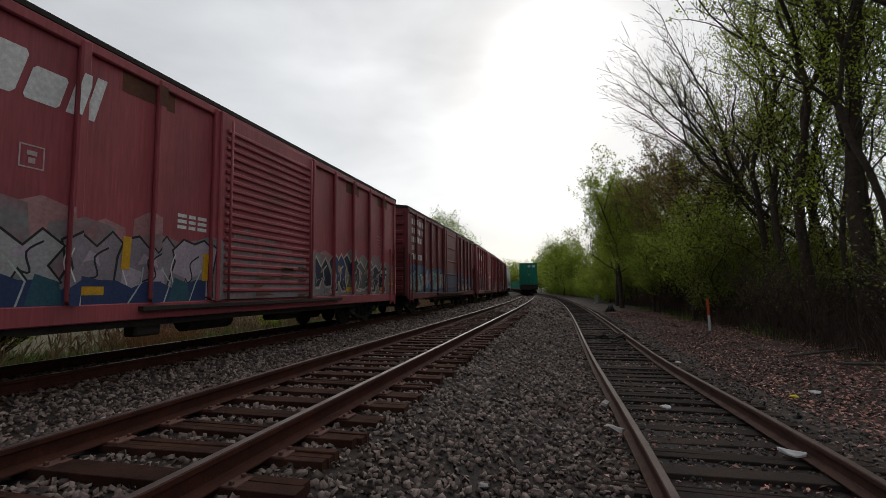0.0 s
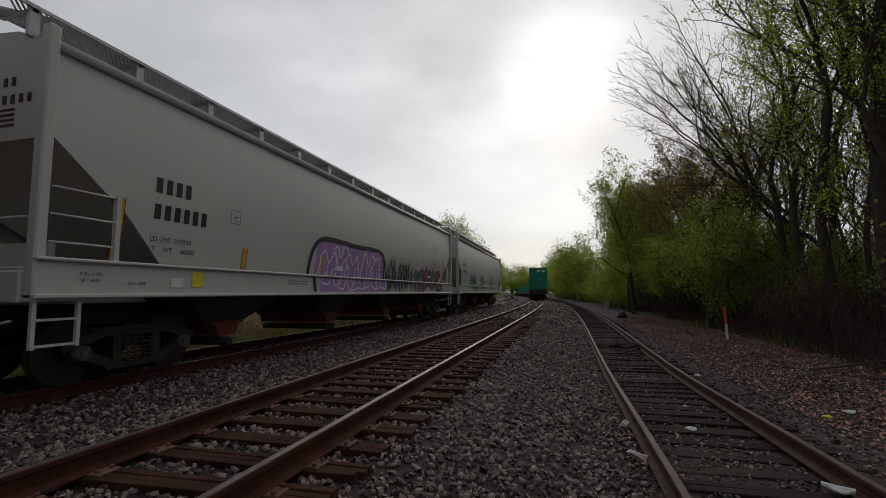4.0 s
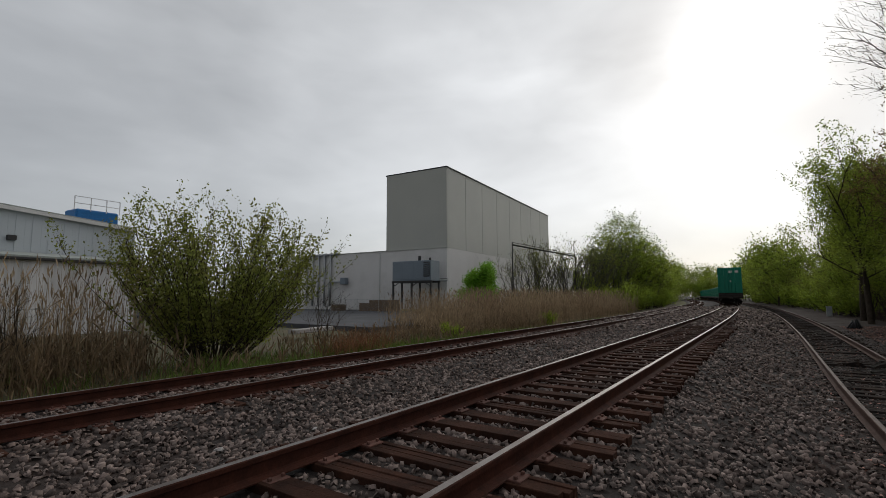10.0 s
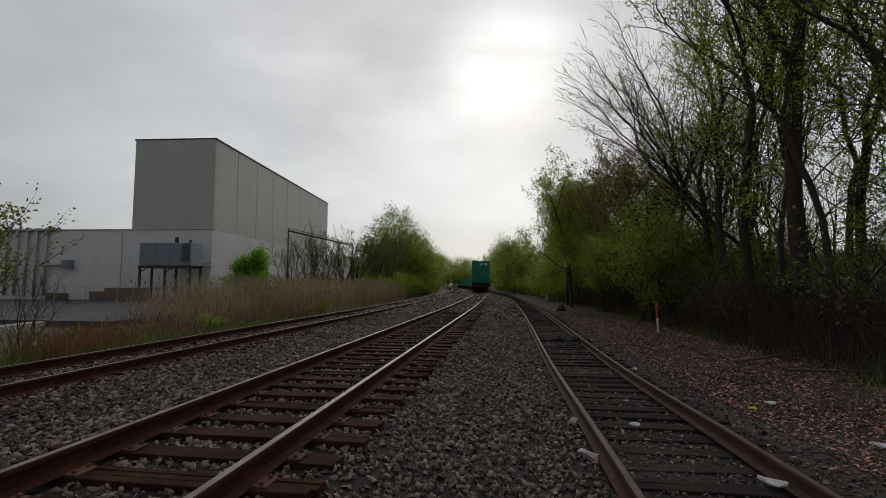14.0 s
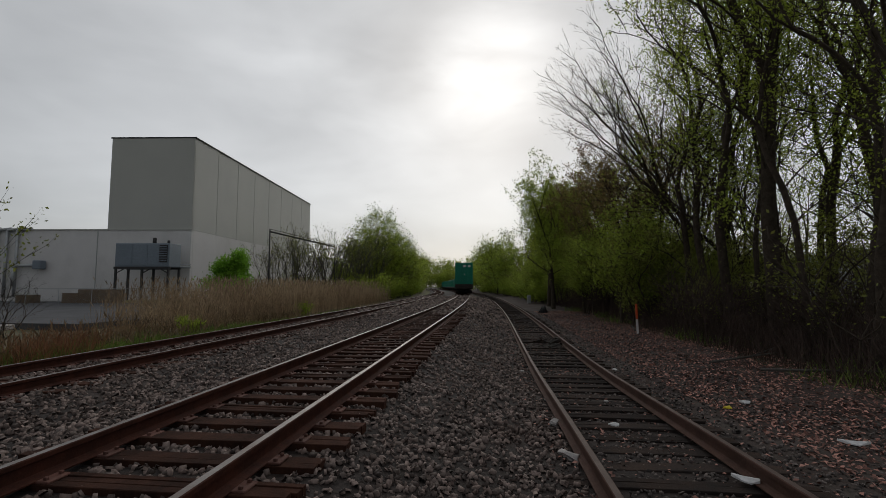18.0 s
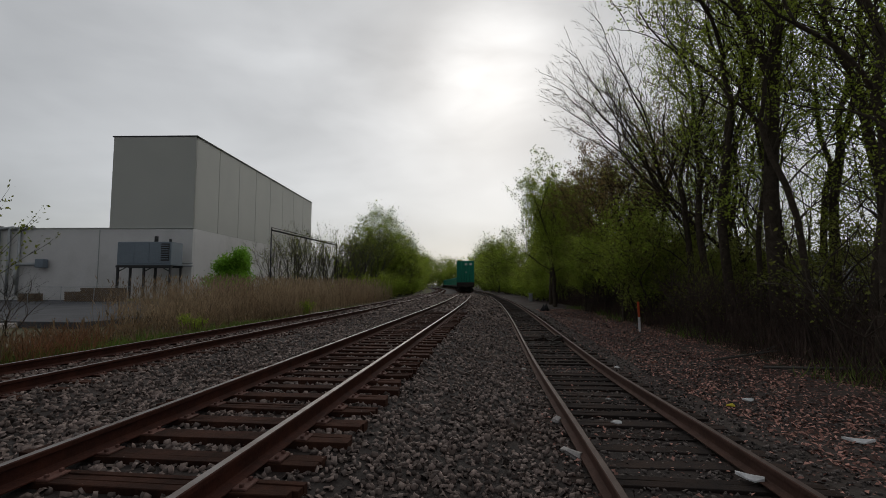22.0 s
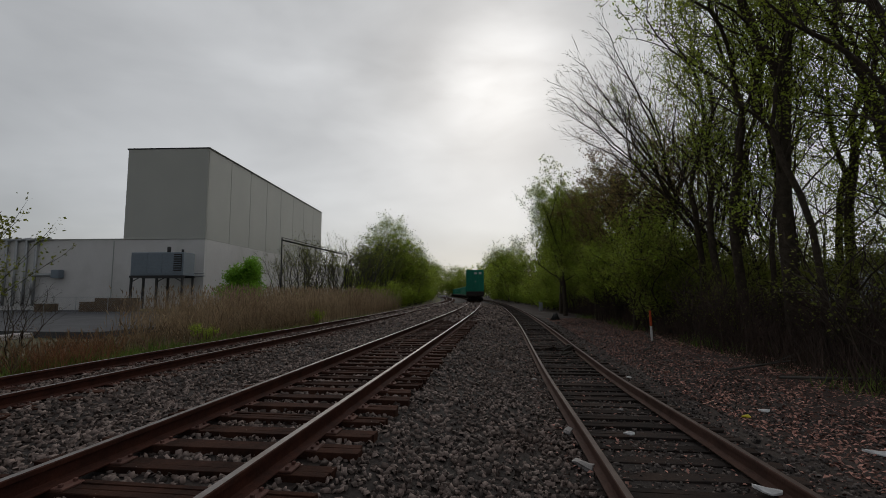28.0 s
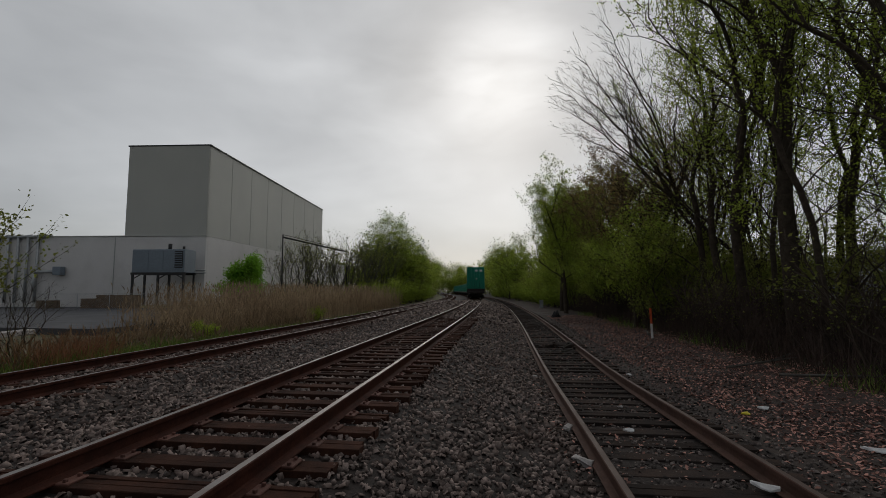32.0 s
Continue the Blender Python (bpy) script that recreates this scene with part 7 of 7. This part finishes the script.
def dress_hoppers():
    W, zs, zb = 1.55, 1.73, 1.27
    sp = sill_spans(zs, W, W + 0.08)
    for i, (car, _) in enumerate(TRAIN[6:]):
        for y, z0, z1 in ((-9.3, zs + 0.05, 2.7), (-6.5, zs + 0.05, 2.2), (-3.46, zs + 0.05, 2.28), (-0.3, zs + 0.05, 2.3), (2.82, zs + 0.05, 2.3), (5.95, zs + 0.05, 2.36), (8.92, zs + 0.05, 2.86)):
            paint(car, "reflector", ribbon([(y, z0), (y, z1)], 0.16), M["black"], sp, 0.003)
            paint(car, "reflector", ribbon([(y, z0), (y, z1)], 0.13), M["amber"], sp, 0.005)
        for k, n in enumerate((4, 6)):
            bars(car, sp, -8.72, 2.9 - k * 0.42, [0.12] * n, 0.24, M["black"], gap=0.075)
        letters(car, "LD LMT  219700", -8.76, 2.12, 0.12, M["black"], W + 0.006)
        letters(car, "LT    WT     66300", -8.76, 1.96, 0.12, M["black"], W + 0.006)
        paint(car, "stencil_box", ribbon([(-7.0, 2.65), (-6.74, 2.65), (-6.74, 2.91), (-7.0, 2.91), (-7.0, 2.65)], 0.014), M["black"], sp, 0.005)
        letters(car, "C", -6.92, 2.68, 0.16, M["black"], W + 0.006)
        for k, t in enumerate(("EXW  10-8  H.  6-3", "EW     6-2  H  15-2", "CU FT 6241")):
            letters(car, t, 6.87, 3.42 - k * 0.14, 0.1, M["black"], W + 0.006)
        for k, ws in enumerate(([0.1] * 9, [0.1] * 13, [0.1] * 8, [0.1] * 9, [0.1] * 8, [0.1] * 8)):
            if k in (0, 3):
                letters(car, "EXTERIOR PAINT" if k == 0 else "INTERIOR LINING", 6.87, 2.8 - k * 0.085, 0.085, M["black"], W + 0.006)
            else:
                bars(car, sp, 6.87, 2.8 - k * 0.085, [0.05] * (13 if k == 1 else 8), 0.04, M["dim"], gap=0.025)
        for sg in (-1, 1):
            for k, t in enumerate(("PULL HERE", "LIFT HERE")):
                letters(car, t, sg * 9.7 - 0.2, 1.54 - k * 0.085, 0.065, M["black"], W + 0.086)
            letters(car, "JACK HERE", sg * 9.05 - 0.15, 1.43, 0.06, M["black"], W + 0.086)
        letters(car, "HAND BRAKE APPLIES ONLY", 7.85, 1.57, 0.062, M["black"], W + 0.086)
        letters(car, "ON B END TRUCK", 7.85, 1.49, 0.062, M["black"], W + 0.086)
        part("placard", Geo().box((W + 0.008 - belly(2.17), 6.38, 2.17), (0.01, 0.5, 0.38)), M["white"], car, "white and black inspection placard")
        part("placard", Geo().box((W + 0.015 - belly(2.17), 6.27, 2.19), (0.006, 0.2, 0.26)), M["black"], car)
        part("placard", Geo().box((W + 0.015 - belly(2.17), 6.5, 2.19), (0.006, 0.2, 0.26)), M["black"], car)
        for y in (-7.88, 7.18):
            part("decal", Geo().box((W + 0.086, y, 1.53), (0.006, 0.26, 0.26)), M["decal"], car, "yellow decal")
        part("decal", Geo().box((W + 0.086, -8.33, 1.47), (0.006, 0.24, 0.15)), M["white"], car, "white decal")
        part("decal", Geo().box((W + 0.01 - belly(2.0), -2.4, 2.0), (0.006, 0.34, 0.16)), M["white"], car, "white decal")
        part("card_holder", Geo().box((W + 0.09, 7.6, 1.4), (0.03, 0.45, 0.12), 0.01), M["dark"], car)
        for y in (-3.0, 1.2, 4.0, -5.2):
            for k in range(2):
                bars(car, sp, y, 1.56 - k * 0.06, [0.5, 0.3], 0.025, M["dim"], gap=0.05)
        for k in range(2):
            bars(car, sp, -0.4, 2.12 - k * 0.13, [0.35, 0.5, 0.3, 0.6, 0.3], 0.06, M["dim"], gap=0.06)
    c = TRAIN[7][0]
    tag(c, ".PANKO.", -6.35, 1.9, 0.56, sp, M["teal"], 0.085, 1.16)
    tag(c, "PANKO.", -2.15, 1.95, 0.55, sp, M["teal"], 0.06, 0.95)
    tag(c, "PANKO.", 2.9, 1.93, 0.57, sp, M["teal"], 0.06, 1.12)
    c = TRAIN[6][0]
    burner(c, sp, -3.6, 0.65, 1.32, 2.65, 81, ["g_violet"], "white", "g_violet", None, 5, 0.05)
    polys = ribbon(smooth_line([(a - 2.1, b) for a, b in ((-1.9, 1.32), (-1.98, 1.8), (-1.85, 2.4), (-1.4, 2.72), (-0.4, 2.74), (0.7, 2.7), (1.7, 2.72), (2.6, 2.66), (2.95, 2.3), (3.0, 1.32))]), 0.13)
    paint(c, "graffiti_outline", polys, M["black"], sp, 0.014)
    burner(c, sp, 1.0, 4.05, 1.32, 2.5, 82, ["black", "g_navy", "black"], "g_dusk", "g_lime", "g_dusk", 5, 0.06, False, "g_lilac")
    burner(c, sp, 4.3, 8.25, 1.3, 2.52, 83, ["g_forest", "g_wine", "g_forest", "g_wine"], "black", None, "g_rose", 4, 0.06, True, "g_pink")
    for k, y in enumerate((4.55, 5.55, 6.5, 7.5)):
        paint(c, "graffiti_glow", ribbon(smooth_line([(y - 0.35, 1.36), (y - 0.4, 1.9), (y - 0.1, 2.5), (y + 0.45, 2.42)]), 0.04), M["g_pink"], sp, 0.0165 + 0.0006 * k)
    polys = ribbon(smooth_line([(4.2, 1.75), (4.25, 1.45), (4.5, 1.38), (4.6, 1.62), (4.45, 1.85), (4.2, 1.75)]), 0.09)
    paint(c, "graffiti_curl", polys, M["g_rose"], sp, 0.016)
    rnd = random.Random(5)
    for _ in range(12):
        y, z, r = rnd.uniform(4.3, 8.3), rnd.uniform(2.35, 2.7), rnd.uniform(0.03, 0.09)
        paint(c, "paint_spot", [[(y + r * math.cos(a * 0.785), z + r * math.sin(a * 0.785)) for a in range(8)]], M["g_pink"], sp, 0.004)


M["decal"] = material("decal_yellow", (0.70, 0.58, 0.05), 0.5, fine=20, bump=0.02)
M["dimwhite"] = material("worn_white_stencil", (0.5, 0.42, 0.42), 0.7, second=(0.38, 0.2, 0.2), scale=6, fine=20, bump=0.02)
M["dim"] = material("worn_stencil", (0.22, 0.20, 0.19), 0.7, fine=20, bump=0.02)
dress_boxcars()
dress_hoppers()


# ---- the yard across the tracks ----
def build_yard():
    yard = Geo()
    yard.prism([(-70, 24), (-17.5, 21), (-16.8, 30), (-19, 44), (-24, 58), (-34, 60), (-70, 52)], -1.4, -0.62, "xy")
    solid("pavement", yard, M["asphalt"], "grey asphalt yard before the factory", "pavement", kind="structure")
    kerb = thing("yard_kerb", "yellow-topped low concrete kerb at the yard's edge", "kerb")
    for k in range(9):
        part("kerb_stone", Geo().box((-40 + k * 2.6, 47.3 + k * 0.25, -0.5), (2.5, 0.25, 0.35), 0.03), M["kerb"], kerb)
    u = thing("cooling_unit", "blue-grey rooftop cooling unit on a dark steel stand", "cooling unit", site(-35.4, 48.2, -0.6))
    part("housing", Geo().box((0, 0, 5.2), (6.0, 2.2, 2.6), 0.05), M["unit"], u)
    for x in (-1.9, -0.2, 1.4):
        part("access_panel", Geo().box((x, -1.12, 5.25), (1.55, 0.05, 2.3), 0.02), M["unit"], u)
    part("fan_guard", Geo().box((2.35, -1.13, 5.35), (0.9, 0.08, 1.9), 0.02), M["dark"], u)
    for k in range(7):
        part("louver", Geo().box((2.35, -1.19, 4.6 + k * 0.25), (0.8, 0.06, 0.1), 0.01, pose(0, 0, 0, 30, 0, 0)), M["unit"], u)
    part("exhaust_pipe", Geo().tube((0.6, 0, 6.5), (0.6, 0, 7.2), 0.2, n=12), M["dark"], u)
    part("exhaust_pipe", Geo().tube((2.2, 0, 6.5), (2.2, 0, 6.9), 0.14, n=12), M["dark"], u)
    part("stand_beam", Geo().box((0, -1.0, 3.8), (6.2, 0.2, 0.25)), M["dark"], u)
    part("stand_beam", Geo().box((0, 1.0, 3.8), (6.2, 0.2, 0.25)), M["dark"], u)
    for x in (-2.9, 0.0, 2.9):
        for y in (-1.0, 1.0):
            part("stand_leg", Geo().box((x, y, 1.85), (0.2, 0.2, 3.7)), M["dark"], u)
        part("brace", Geo().tube((x, -1.0, 3.2), (x + (0.9 if x < 2 else -0.9), -1.0, 3.7), 0.06, n=6), M["dark"], u)
    pipes = thing("pipe_run", "grey pipes fixed along the factory wall", "pipes", site(-32.7, 51.5, -0.6))
    part("pipe", Geo().tube((0.4, -0.6, 4.0), (-4.2, -0.6, 4.0), 0.14, n=8), M["galv"], pipes)
    part("pipe", Geo().tube((0.4, -0.6, 4.3), (-4.2, -0.6, 4.3), 0.09, n=8), M["galv"], pipes)
    for k in range(5):
        x = -25.6 + k * 1.25
        part("downpipe", Geo().tube((x, -0.3, 0.5), (x, -0.3, 8.4), 0.16, n=8).tube((x, -0.3, 8.4), (x + 1.6, -0.2, 8.62), 0.16, n=8), M["galv"], pipes)
    part("duct", Geo().tube((-20.6, -0.5, 1.8), (-20.6, -0.5, 4.2), 0.2, n=8).tube((-20.6, -0.5, 4.2), (-18.0, -0.5, 4.2), 0.2, n=8), M["galv"], pipes)
    part("duct_box", Geo().box((-17.6, -0.5, 4.3), (1.0, 0.8, 1.0), 0.05), M["unit"], pipes)
    for k, (x, y, w, h) in enumerate(((-42.6, 46.6, 1.8, 1.1), (-40.8, 46.8, 2.0, 1.5), (-38.6, 46.9, 2.4, 1.5), (-47.5, 46.0, 1.8, 0.9))):
        cr = thing("crate", "weathered brown wooden crate on the yard", "crate", site(x, y, -0.62), "yard crates")
        n = 5
        for j in range(n):
            part("slat", Geo().box((0, -0.6, h * (j + 0.5) / n), (w, 0.05, h / n - 0.04), 0.01), M["crate"], cr)
        part("box", Geo().box((0, 0, h / 2), (w - 0.06, 1.1, h - 0.05), 0.02), M["crate"], cr)
    slab = thing("concrete_slab", "pale worn concrete slab lying on the yard's edge", "slab", pose(-17.8, 16.7, -0.62, 0, 0, 104))
    part("block", Geo().box((0, 0, 0.1), (3.3, 0.5, 0.22), 0.03), M["pale"], slab)
    # chain-link fence
    for nm, pts in (("yard", [(-46, 41.0), (-20, 43.5)]), ("warehouse", [(-23.5, -22.0), (-24.6, 12.0)])):
        f = thing("chain_link_fence", "thin grey chain-link fence with a top rail", "fence")
        (xa, ya), (xb, yb) = pts
        n = int(math.hypot(xb - xa, yb - ya) / 3)
        z0 = -0.7 if nm == "yard" else -0.95
        for k in range(n + 1):
            t = k / n
            part("post", Geo().tube((xa + (xb - xa) * t, ya + (yb - ya) * t, z0), (xa + (xb - xa) * t, ya + (yb - ya) * t, z0 + 1.75), 0.03, n=6), M["galv"], f)
        part("top_rail", Geo().tube((xa, ya, z0 + 1.7), (xb, yb, z0 + 1.7), 0.022, n=6), M["galv"], f)
        g = Geo()
        d = Vector((xb - xa, yb - ya, 0))
        L = d.length
        d.normalize()
        k = 0.0
        while k < L - 1.6:
            a, b = Vector((xa, ya, z0 + 0.1)) + d * k, Vector((xa, ya, z0 + 0.1)) + d * (k + 1.6)
            g.tube(a, b + Vector((0, 0, 1.6)), 0.004, n=3, caps=False)
            g.tube(b, a + Vector((0, 0, 1.6)), 0.004, n=3, caps=False)
            k += 0.22
        part("mesh", g, M["galv"], f)


def build_poles():
    for x, y, h in ((-44, -34.0, 8.0),):
        p = thing("utility_pole", "weathered wooden utility pole with a crossarm", "utility pole", pose(x, y, -1.0, 0, 0, 20))
        part("pole", Geo().tube((0, 0, 0), (0, 0, h), 0.15, 0.1, 10), M["bark_grey"], p)
        part("crossarm", Geo().box((0, 0, h - 0.4), (2.2, 0.1, 0.12), 0.01), M["bark_grey"], p)
        for k in (-0.9, 0.0, 0.9):
            part("insulator", Geo().tube((k, 0, h - 0.34), (k, 0, h - 0.15), 0.05, 0.03, 8), M["dark"], p)
    m = thing("lattice_mast", "distant lattice radio mast", "mast", pose(-26.9, -176.0, -1.0))
    for sx in (-1, 1):
        for sy in (-1, 1):
            part("leg", Geo().tube((sx * 1.6, sy * 1.6, 0), (sx * 0.7, sy * 0.7, 28), 0.14, 0.09, 6), M["galv"], m)
    for k in range(9):
        z, w = k * 3.0, 1.6 - 0.9 * k / 9.3
        part("brace", Geo().tube((-w, -w, z), (w, w, z + 3), 0.07, n=5).tube((w, -w, z), (-w, w, z + 3), 0.07, n=5), M["galv"], m)
    for z in (22.5, 25.5, 27.6):
        part("antenna_ring", Geo().box((0, 0, z), (2.6, 2.6, 0.6), 0.1), M["galv"], m)


def scrap(name, label, category, x, y, z, outline, h, mat, turn=0.0):
    """A crumpled flat scrap: an outline with a bent surface and thickness."""
    g = Geo()
    n = len(outline)
    vs = [(a, b, 0.012 + h * math.sin(a * 9 + b * 7) ** 2) for a, b in outline] + [(a, b, 0.0 + h * 0.6 * math.sin(a * 9 + b * 7) ** 2) for a, b in outline] + [(0, 0, h), (0, 0, h * 0.5)]
    fs = [(i, (i + 1) % n, 2 * n) for i in range(n)] + [(n + (i + 1) % n, n + i, 2 * n + 1) for i in range(n)] + [(i, n + i, n + (i + 1) % n, (i + 1) % n) for i in range(n)]
    g.add(vs, fs)
    solid(name, g, mat, label, category, at=pose(x, y, z, 0, 0, turn))


def build_clutter():
    post = thing("marker_post", "orange-topped white plastic marker post at the wood's edge", "marker post", pose(*on_line(8.7, 20.3, -0.78), 1, -2, 0))
    part("lower_post", Geo().box((0, 0, 0.32), (0.09, 0.03, 0.66), 0.008), M["white"], post, "scuffed white lower half")
    part("upper_post", Geo().box((0, 0, 0.97), (0.09, 0.03, 0.64), 0.008), M["orange"], post, "orange upper half")
    rnd = random.Random(12)

    def ragged(a, b, n=9):
        return [(a * math.cos(t) * rnd.uniform(0.7, 1.15), b * math.sin(t) * rnd.uniform(0.7, 1.15)) for t in [2 * math.pi * k / n for k in range(n)]]
    for x, y, a, b, t in ((5.0, 4.72, 0.13, 0.05, 140), (7.05, 6.33, 0.18, 0.05, 160), (6.91, 8.5, 0.09, 0.04, 170), (4.28, 6.6, 0.09, 0.04, 0), (5.6, 11.8, 0.07, 0.05, 0)):
        scrap("paper_scrap", "crumpled white paper scrap on the ground", "litter", x, y, ground_z(x, y) + (0.02 if x > 6 else 0.07), ragged(a, b), 0.05, M["white"], t)
    scrap("plastic_scrap", "yellow plastic scrap among leaves", "litter", 6.44, 8.08, ground_z(6.44, 8.08) + 0.02, ragged(0.09, 0.05), 0.05, M["decal"], 30)
    for x, y, s in ((3.61, 9.04, 0.09), (3.6, 8.4, 0.08), (3.5, 6.7, 0.10), (3.42, 5.4, 0.09), (3.5, 5.25, 0.12), (3.35, 11.4, 0.06), (2.3, 3.1, 0.05), (-2.2, 2.6, 0.06), (-2.4, -2.8, 0.05), (-1.9, 3.6, 0.05), (4.6, 8.4, 0.06)):
        g = Geo().box((0, 0, 0), (s * 1.5, s, s * 0.6), s * 0.2)
        g.v = [(a + rnd.uniform(-0.2, 0.2) * s, b + rnd.uniform(-0.2, 0.2) * s, c + rnd.uniform(-0.15, 0.15) * s) for a, b, c in g.v]
        solid("pale_stone", g, M["pale"], "pale broken stone lying on dark ballast", "stone", at=pose(x, y, ground_z(x, y) + s * 0.4, rnd.uniform(-15, 15), rnd.uniform(-15, 15), rnd.uniform(0, 180)))
    for k in range(9):
        x, y = 4.2 + rnd.uniform(0, 1.1), 15.5 + rnd.uniform(0, 2.6)
        g = Geo().box((0, 0, 0), (rnd.uniform(0.15, 0.4), rnd.uniform(0.07, 0.13), 0.09), 0.02)
        g.v = [(a + rnd.uniform(-0.03, 0.03), b + rnd.uniform(-0.03, 0.03), c + rnd.uniform(-0.02, 0.02)) for a, b, c in g.v]
        solid("broken_timber", g, M["oldtie"] if k % 3 else M["bark_grey"], "broken timber chunk lying across the siding", "debris", at=pose(x, y, -0.68, rnd.uniform(-20, 20), rnd.uniform(-15, 15), rnd.uniform(0, 180)))
    g = Geo()
    for k in range(8):
        a = k * 0.785
        g.tube((0.28 * math.cos(a), 0.28 * math.sin(a), 0), (0.1 * math.cos(a + 0.4), 0.1 * math.sin(a + 0.4), rnd.uniform(0.35, 0.6)), 0.13, 0.04, 6)
    solid("charred_stump", g, M["black"], "black charred stump beside the siding", "stump", at=pose(*on_line(6.7, 36.0, -0.8)))
    for x, y, L, t in ((7.6, 17.0, 1.3, 60), (9.2, 13.0, 2.2, 20), (10.2, 11.0, 3.0, -30), (9.0, 22.0, 1.6, 80), (11.0, 15.0, 2.6, 40)):
        d = Vector((math.cos(radians(t)), math.sin(radians(t)), 0.08)) * L / 2
        g = Geo().tube(-d, d * 0.2, 0.035, 0.03, 6).tube(d * 0.2, d, 0.03, 0.012, 6).tube(d * 0.2, d * 0.5 + Vector((0.2, -0.15, 0.2)), 0.015, 0.006, 5)
        solid("fallen_branch", g, M["bark_grey"], "grey fallen branch on leaf litter", "branch", at=pose(x, y, ground_z(x) + 0.06 + 0.04 * L))
    for s, u in ((-12.0, -10.1), (-23.0, -9.4), (-9.5, -9.6)):
        solid("wood_stake", Geo().box((0, 0, 0.3), (0.12, 0.1, 0.75), 0.015), M["bark_grey"], "grey weathered stake beside the far track", "stake", at=pose(*on_line(u, s, -0.85), 3, 4, 20))
    for u, s in ((7.6, 54),):
        solid("signal_box", Geo().box((0, 0, 0.45), (0.4, 0.35, 0.9), 0.03).box((0, 0, 0.93), (0.46, 0.42, 0.06), 0.02), M["galv"], "grey metal trackside cabinet", "cabinet", at=pose(*on_line(u, s, -0.8)))


M["kerb"] = material("kerb_yellow", (0.40, 0.36, 0.10), 0.85, second=(0.35, 0.34, 0.30), scale=1.2, amount=0.8, fine=15, bump=0.2)
M["crate"] = material("crate_wood", (0.20, 0.14, 0.09), 0.9, second=(0.12, 0.085, 0.06), scale=2, amount=0.7, fine=25, bump=0.3)
M["pale"] = material("pale_stone", (0.42, 0.39, 0.37), 0.9, second=(0.28, 0.26, 0.25), scale=6, amount=0.7, fine=30, bump=0.3)
build_yard()
def build_pipe_bridge():
    b = thing("pipe_bridge", "thin dark steel pipe bridge on slim posts", "pipe bridge")
    a, e = Vector(on_line(-22.2, 52, 7.5)), Vector(on_line(-18.0, 64, 6.7))
    part("beam", Geo().tube(a, e, 0.1, n=8).tube(a + Vector((0, 0, 0.3)), e + Vector((0, 0, 0.25)), 0.035, n=6), M["dark"], b)
    for f in (0.0, 1.0):
        p = a.lerp(e, f)
        part("post", Geo().tube((p.x, p.y, -1.0), (p.x, p.y, p.z + 0.3), 0.075, n=8), M["dark"], b)


def build_far_halls():
    """A pale low hall beyond the wood."""
    for label, x, y, z, w, d, h, r in (("pale grey low hall glimpsed beyond the wood", 62, 52, -1.0, 14, 60, 6.5, 12),):
        t = thing("hall", label, "building", pose(x, y, z, 0, 0, r), "far halls")
        part("wall", Geo().box((0, 0, h / 2), (w, d, h), 0.05), M["wall_pale"], t)
        part("roof", Geo().prism([(-w / 2 - 0.3, h), (w / 2 + 0.3, h), (w / 2 + 0.3, h + 0.25), (0, h + 1.2), (-w / 2 - 0.3, h + 0.25)], -d / 2 - 0.3, d / 2 + 0.3), M["galv"], t)
        for k in range(int(d / 5)):
            part("window", Geo().box((-w / 2 - 0.01, -d / 2 + 2.5 + k * 5, h * 0.6), (0.06, 1.6, 1.2), 0.02), M["dark"], t)


def build_office():
    """A white low building with a row of dark windows, behind the bare trees."""
    b = thing("office_building", "white low building with a row of dark windows", "building", pose(-62, -86, -0.9))
    w, d, h = 10.0, 36.0, 6.2
    part("wall", Geo().box((0, 0, h / 2), (w, d, h), 0.05), M["wall_white"], b)
    part("roof_edge", Geo().box((0, 0, h + 0.1), (w + 0.4, d + 0.4, 0.3), 0.05), M["fascia"], b)
    for z in (1.6, 4.2):
        for k in range(9):
            win = part("window", Geo().box((w / 2 + 0.02, -d / 2 + 2 + k * 4.0, z), (0.08, 2.2, 1.4), 0.02), M["dark"], b)
            part("window_sill", Geo().box((w / 2 + 0.08, -d / 2 + 2 + k * 4.0, z - 0.76), (0.16, 2.4, 0.1), 0.02), M["wall_white"], win)


M["wall_pale"] = material("pale_hall_wall", (0.48, 0.49, 0.51), 0.8, second=(0.4, 0.41, 0.43), scale=0.3, fine=3, bump=0.05)
build_pipe_bridge()
build_far_halls()
build_office()
build_poles()
build_clutter()


# ---- rails and ties ----
build_tracks()


motions()
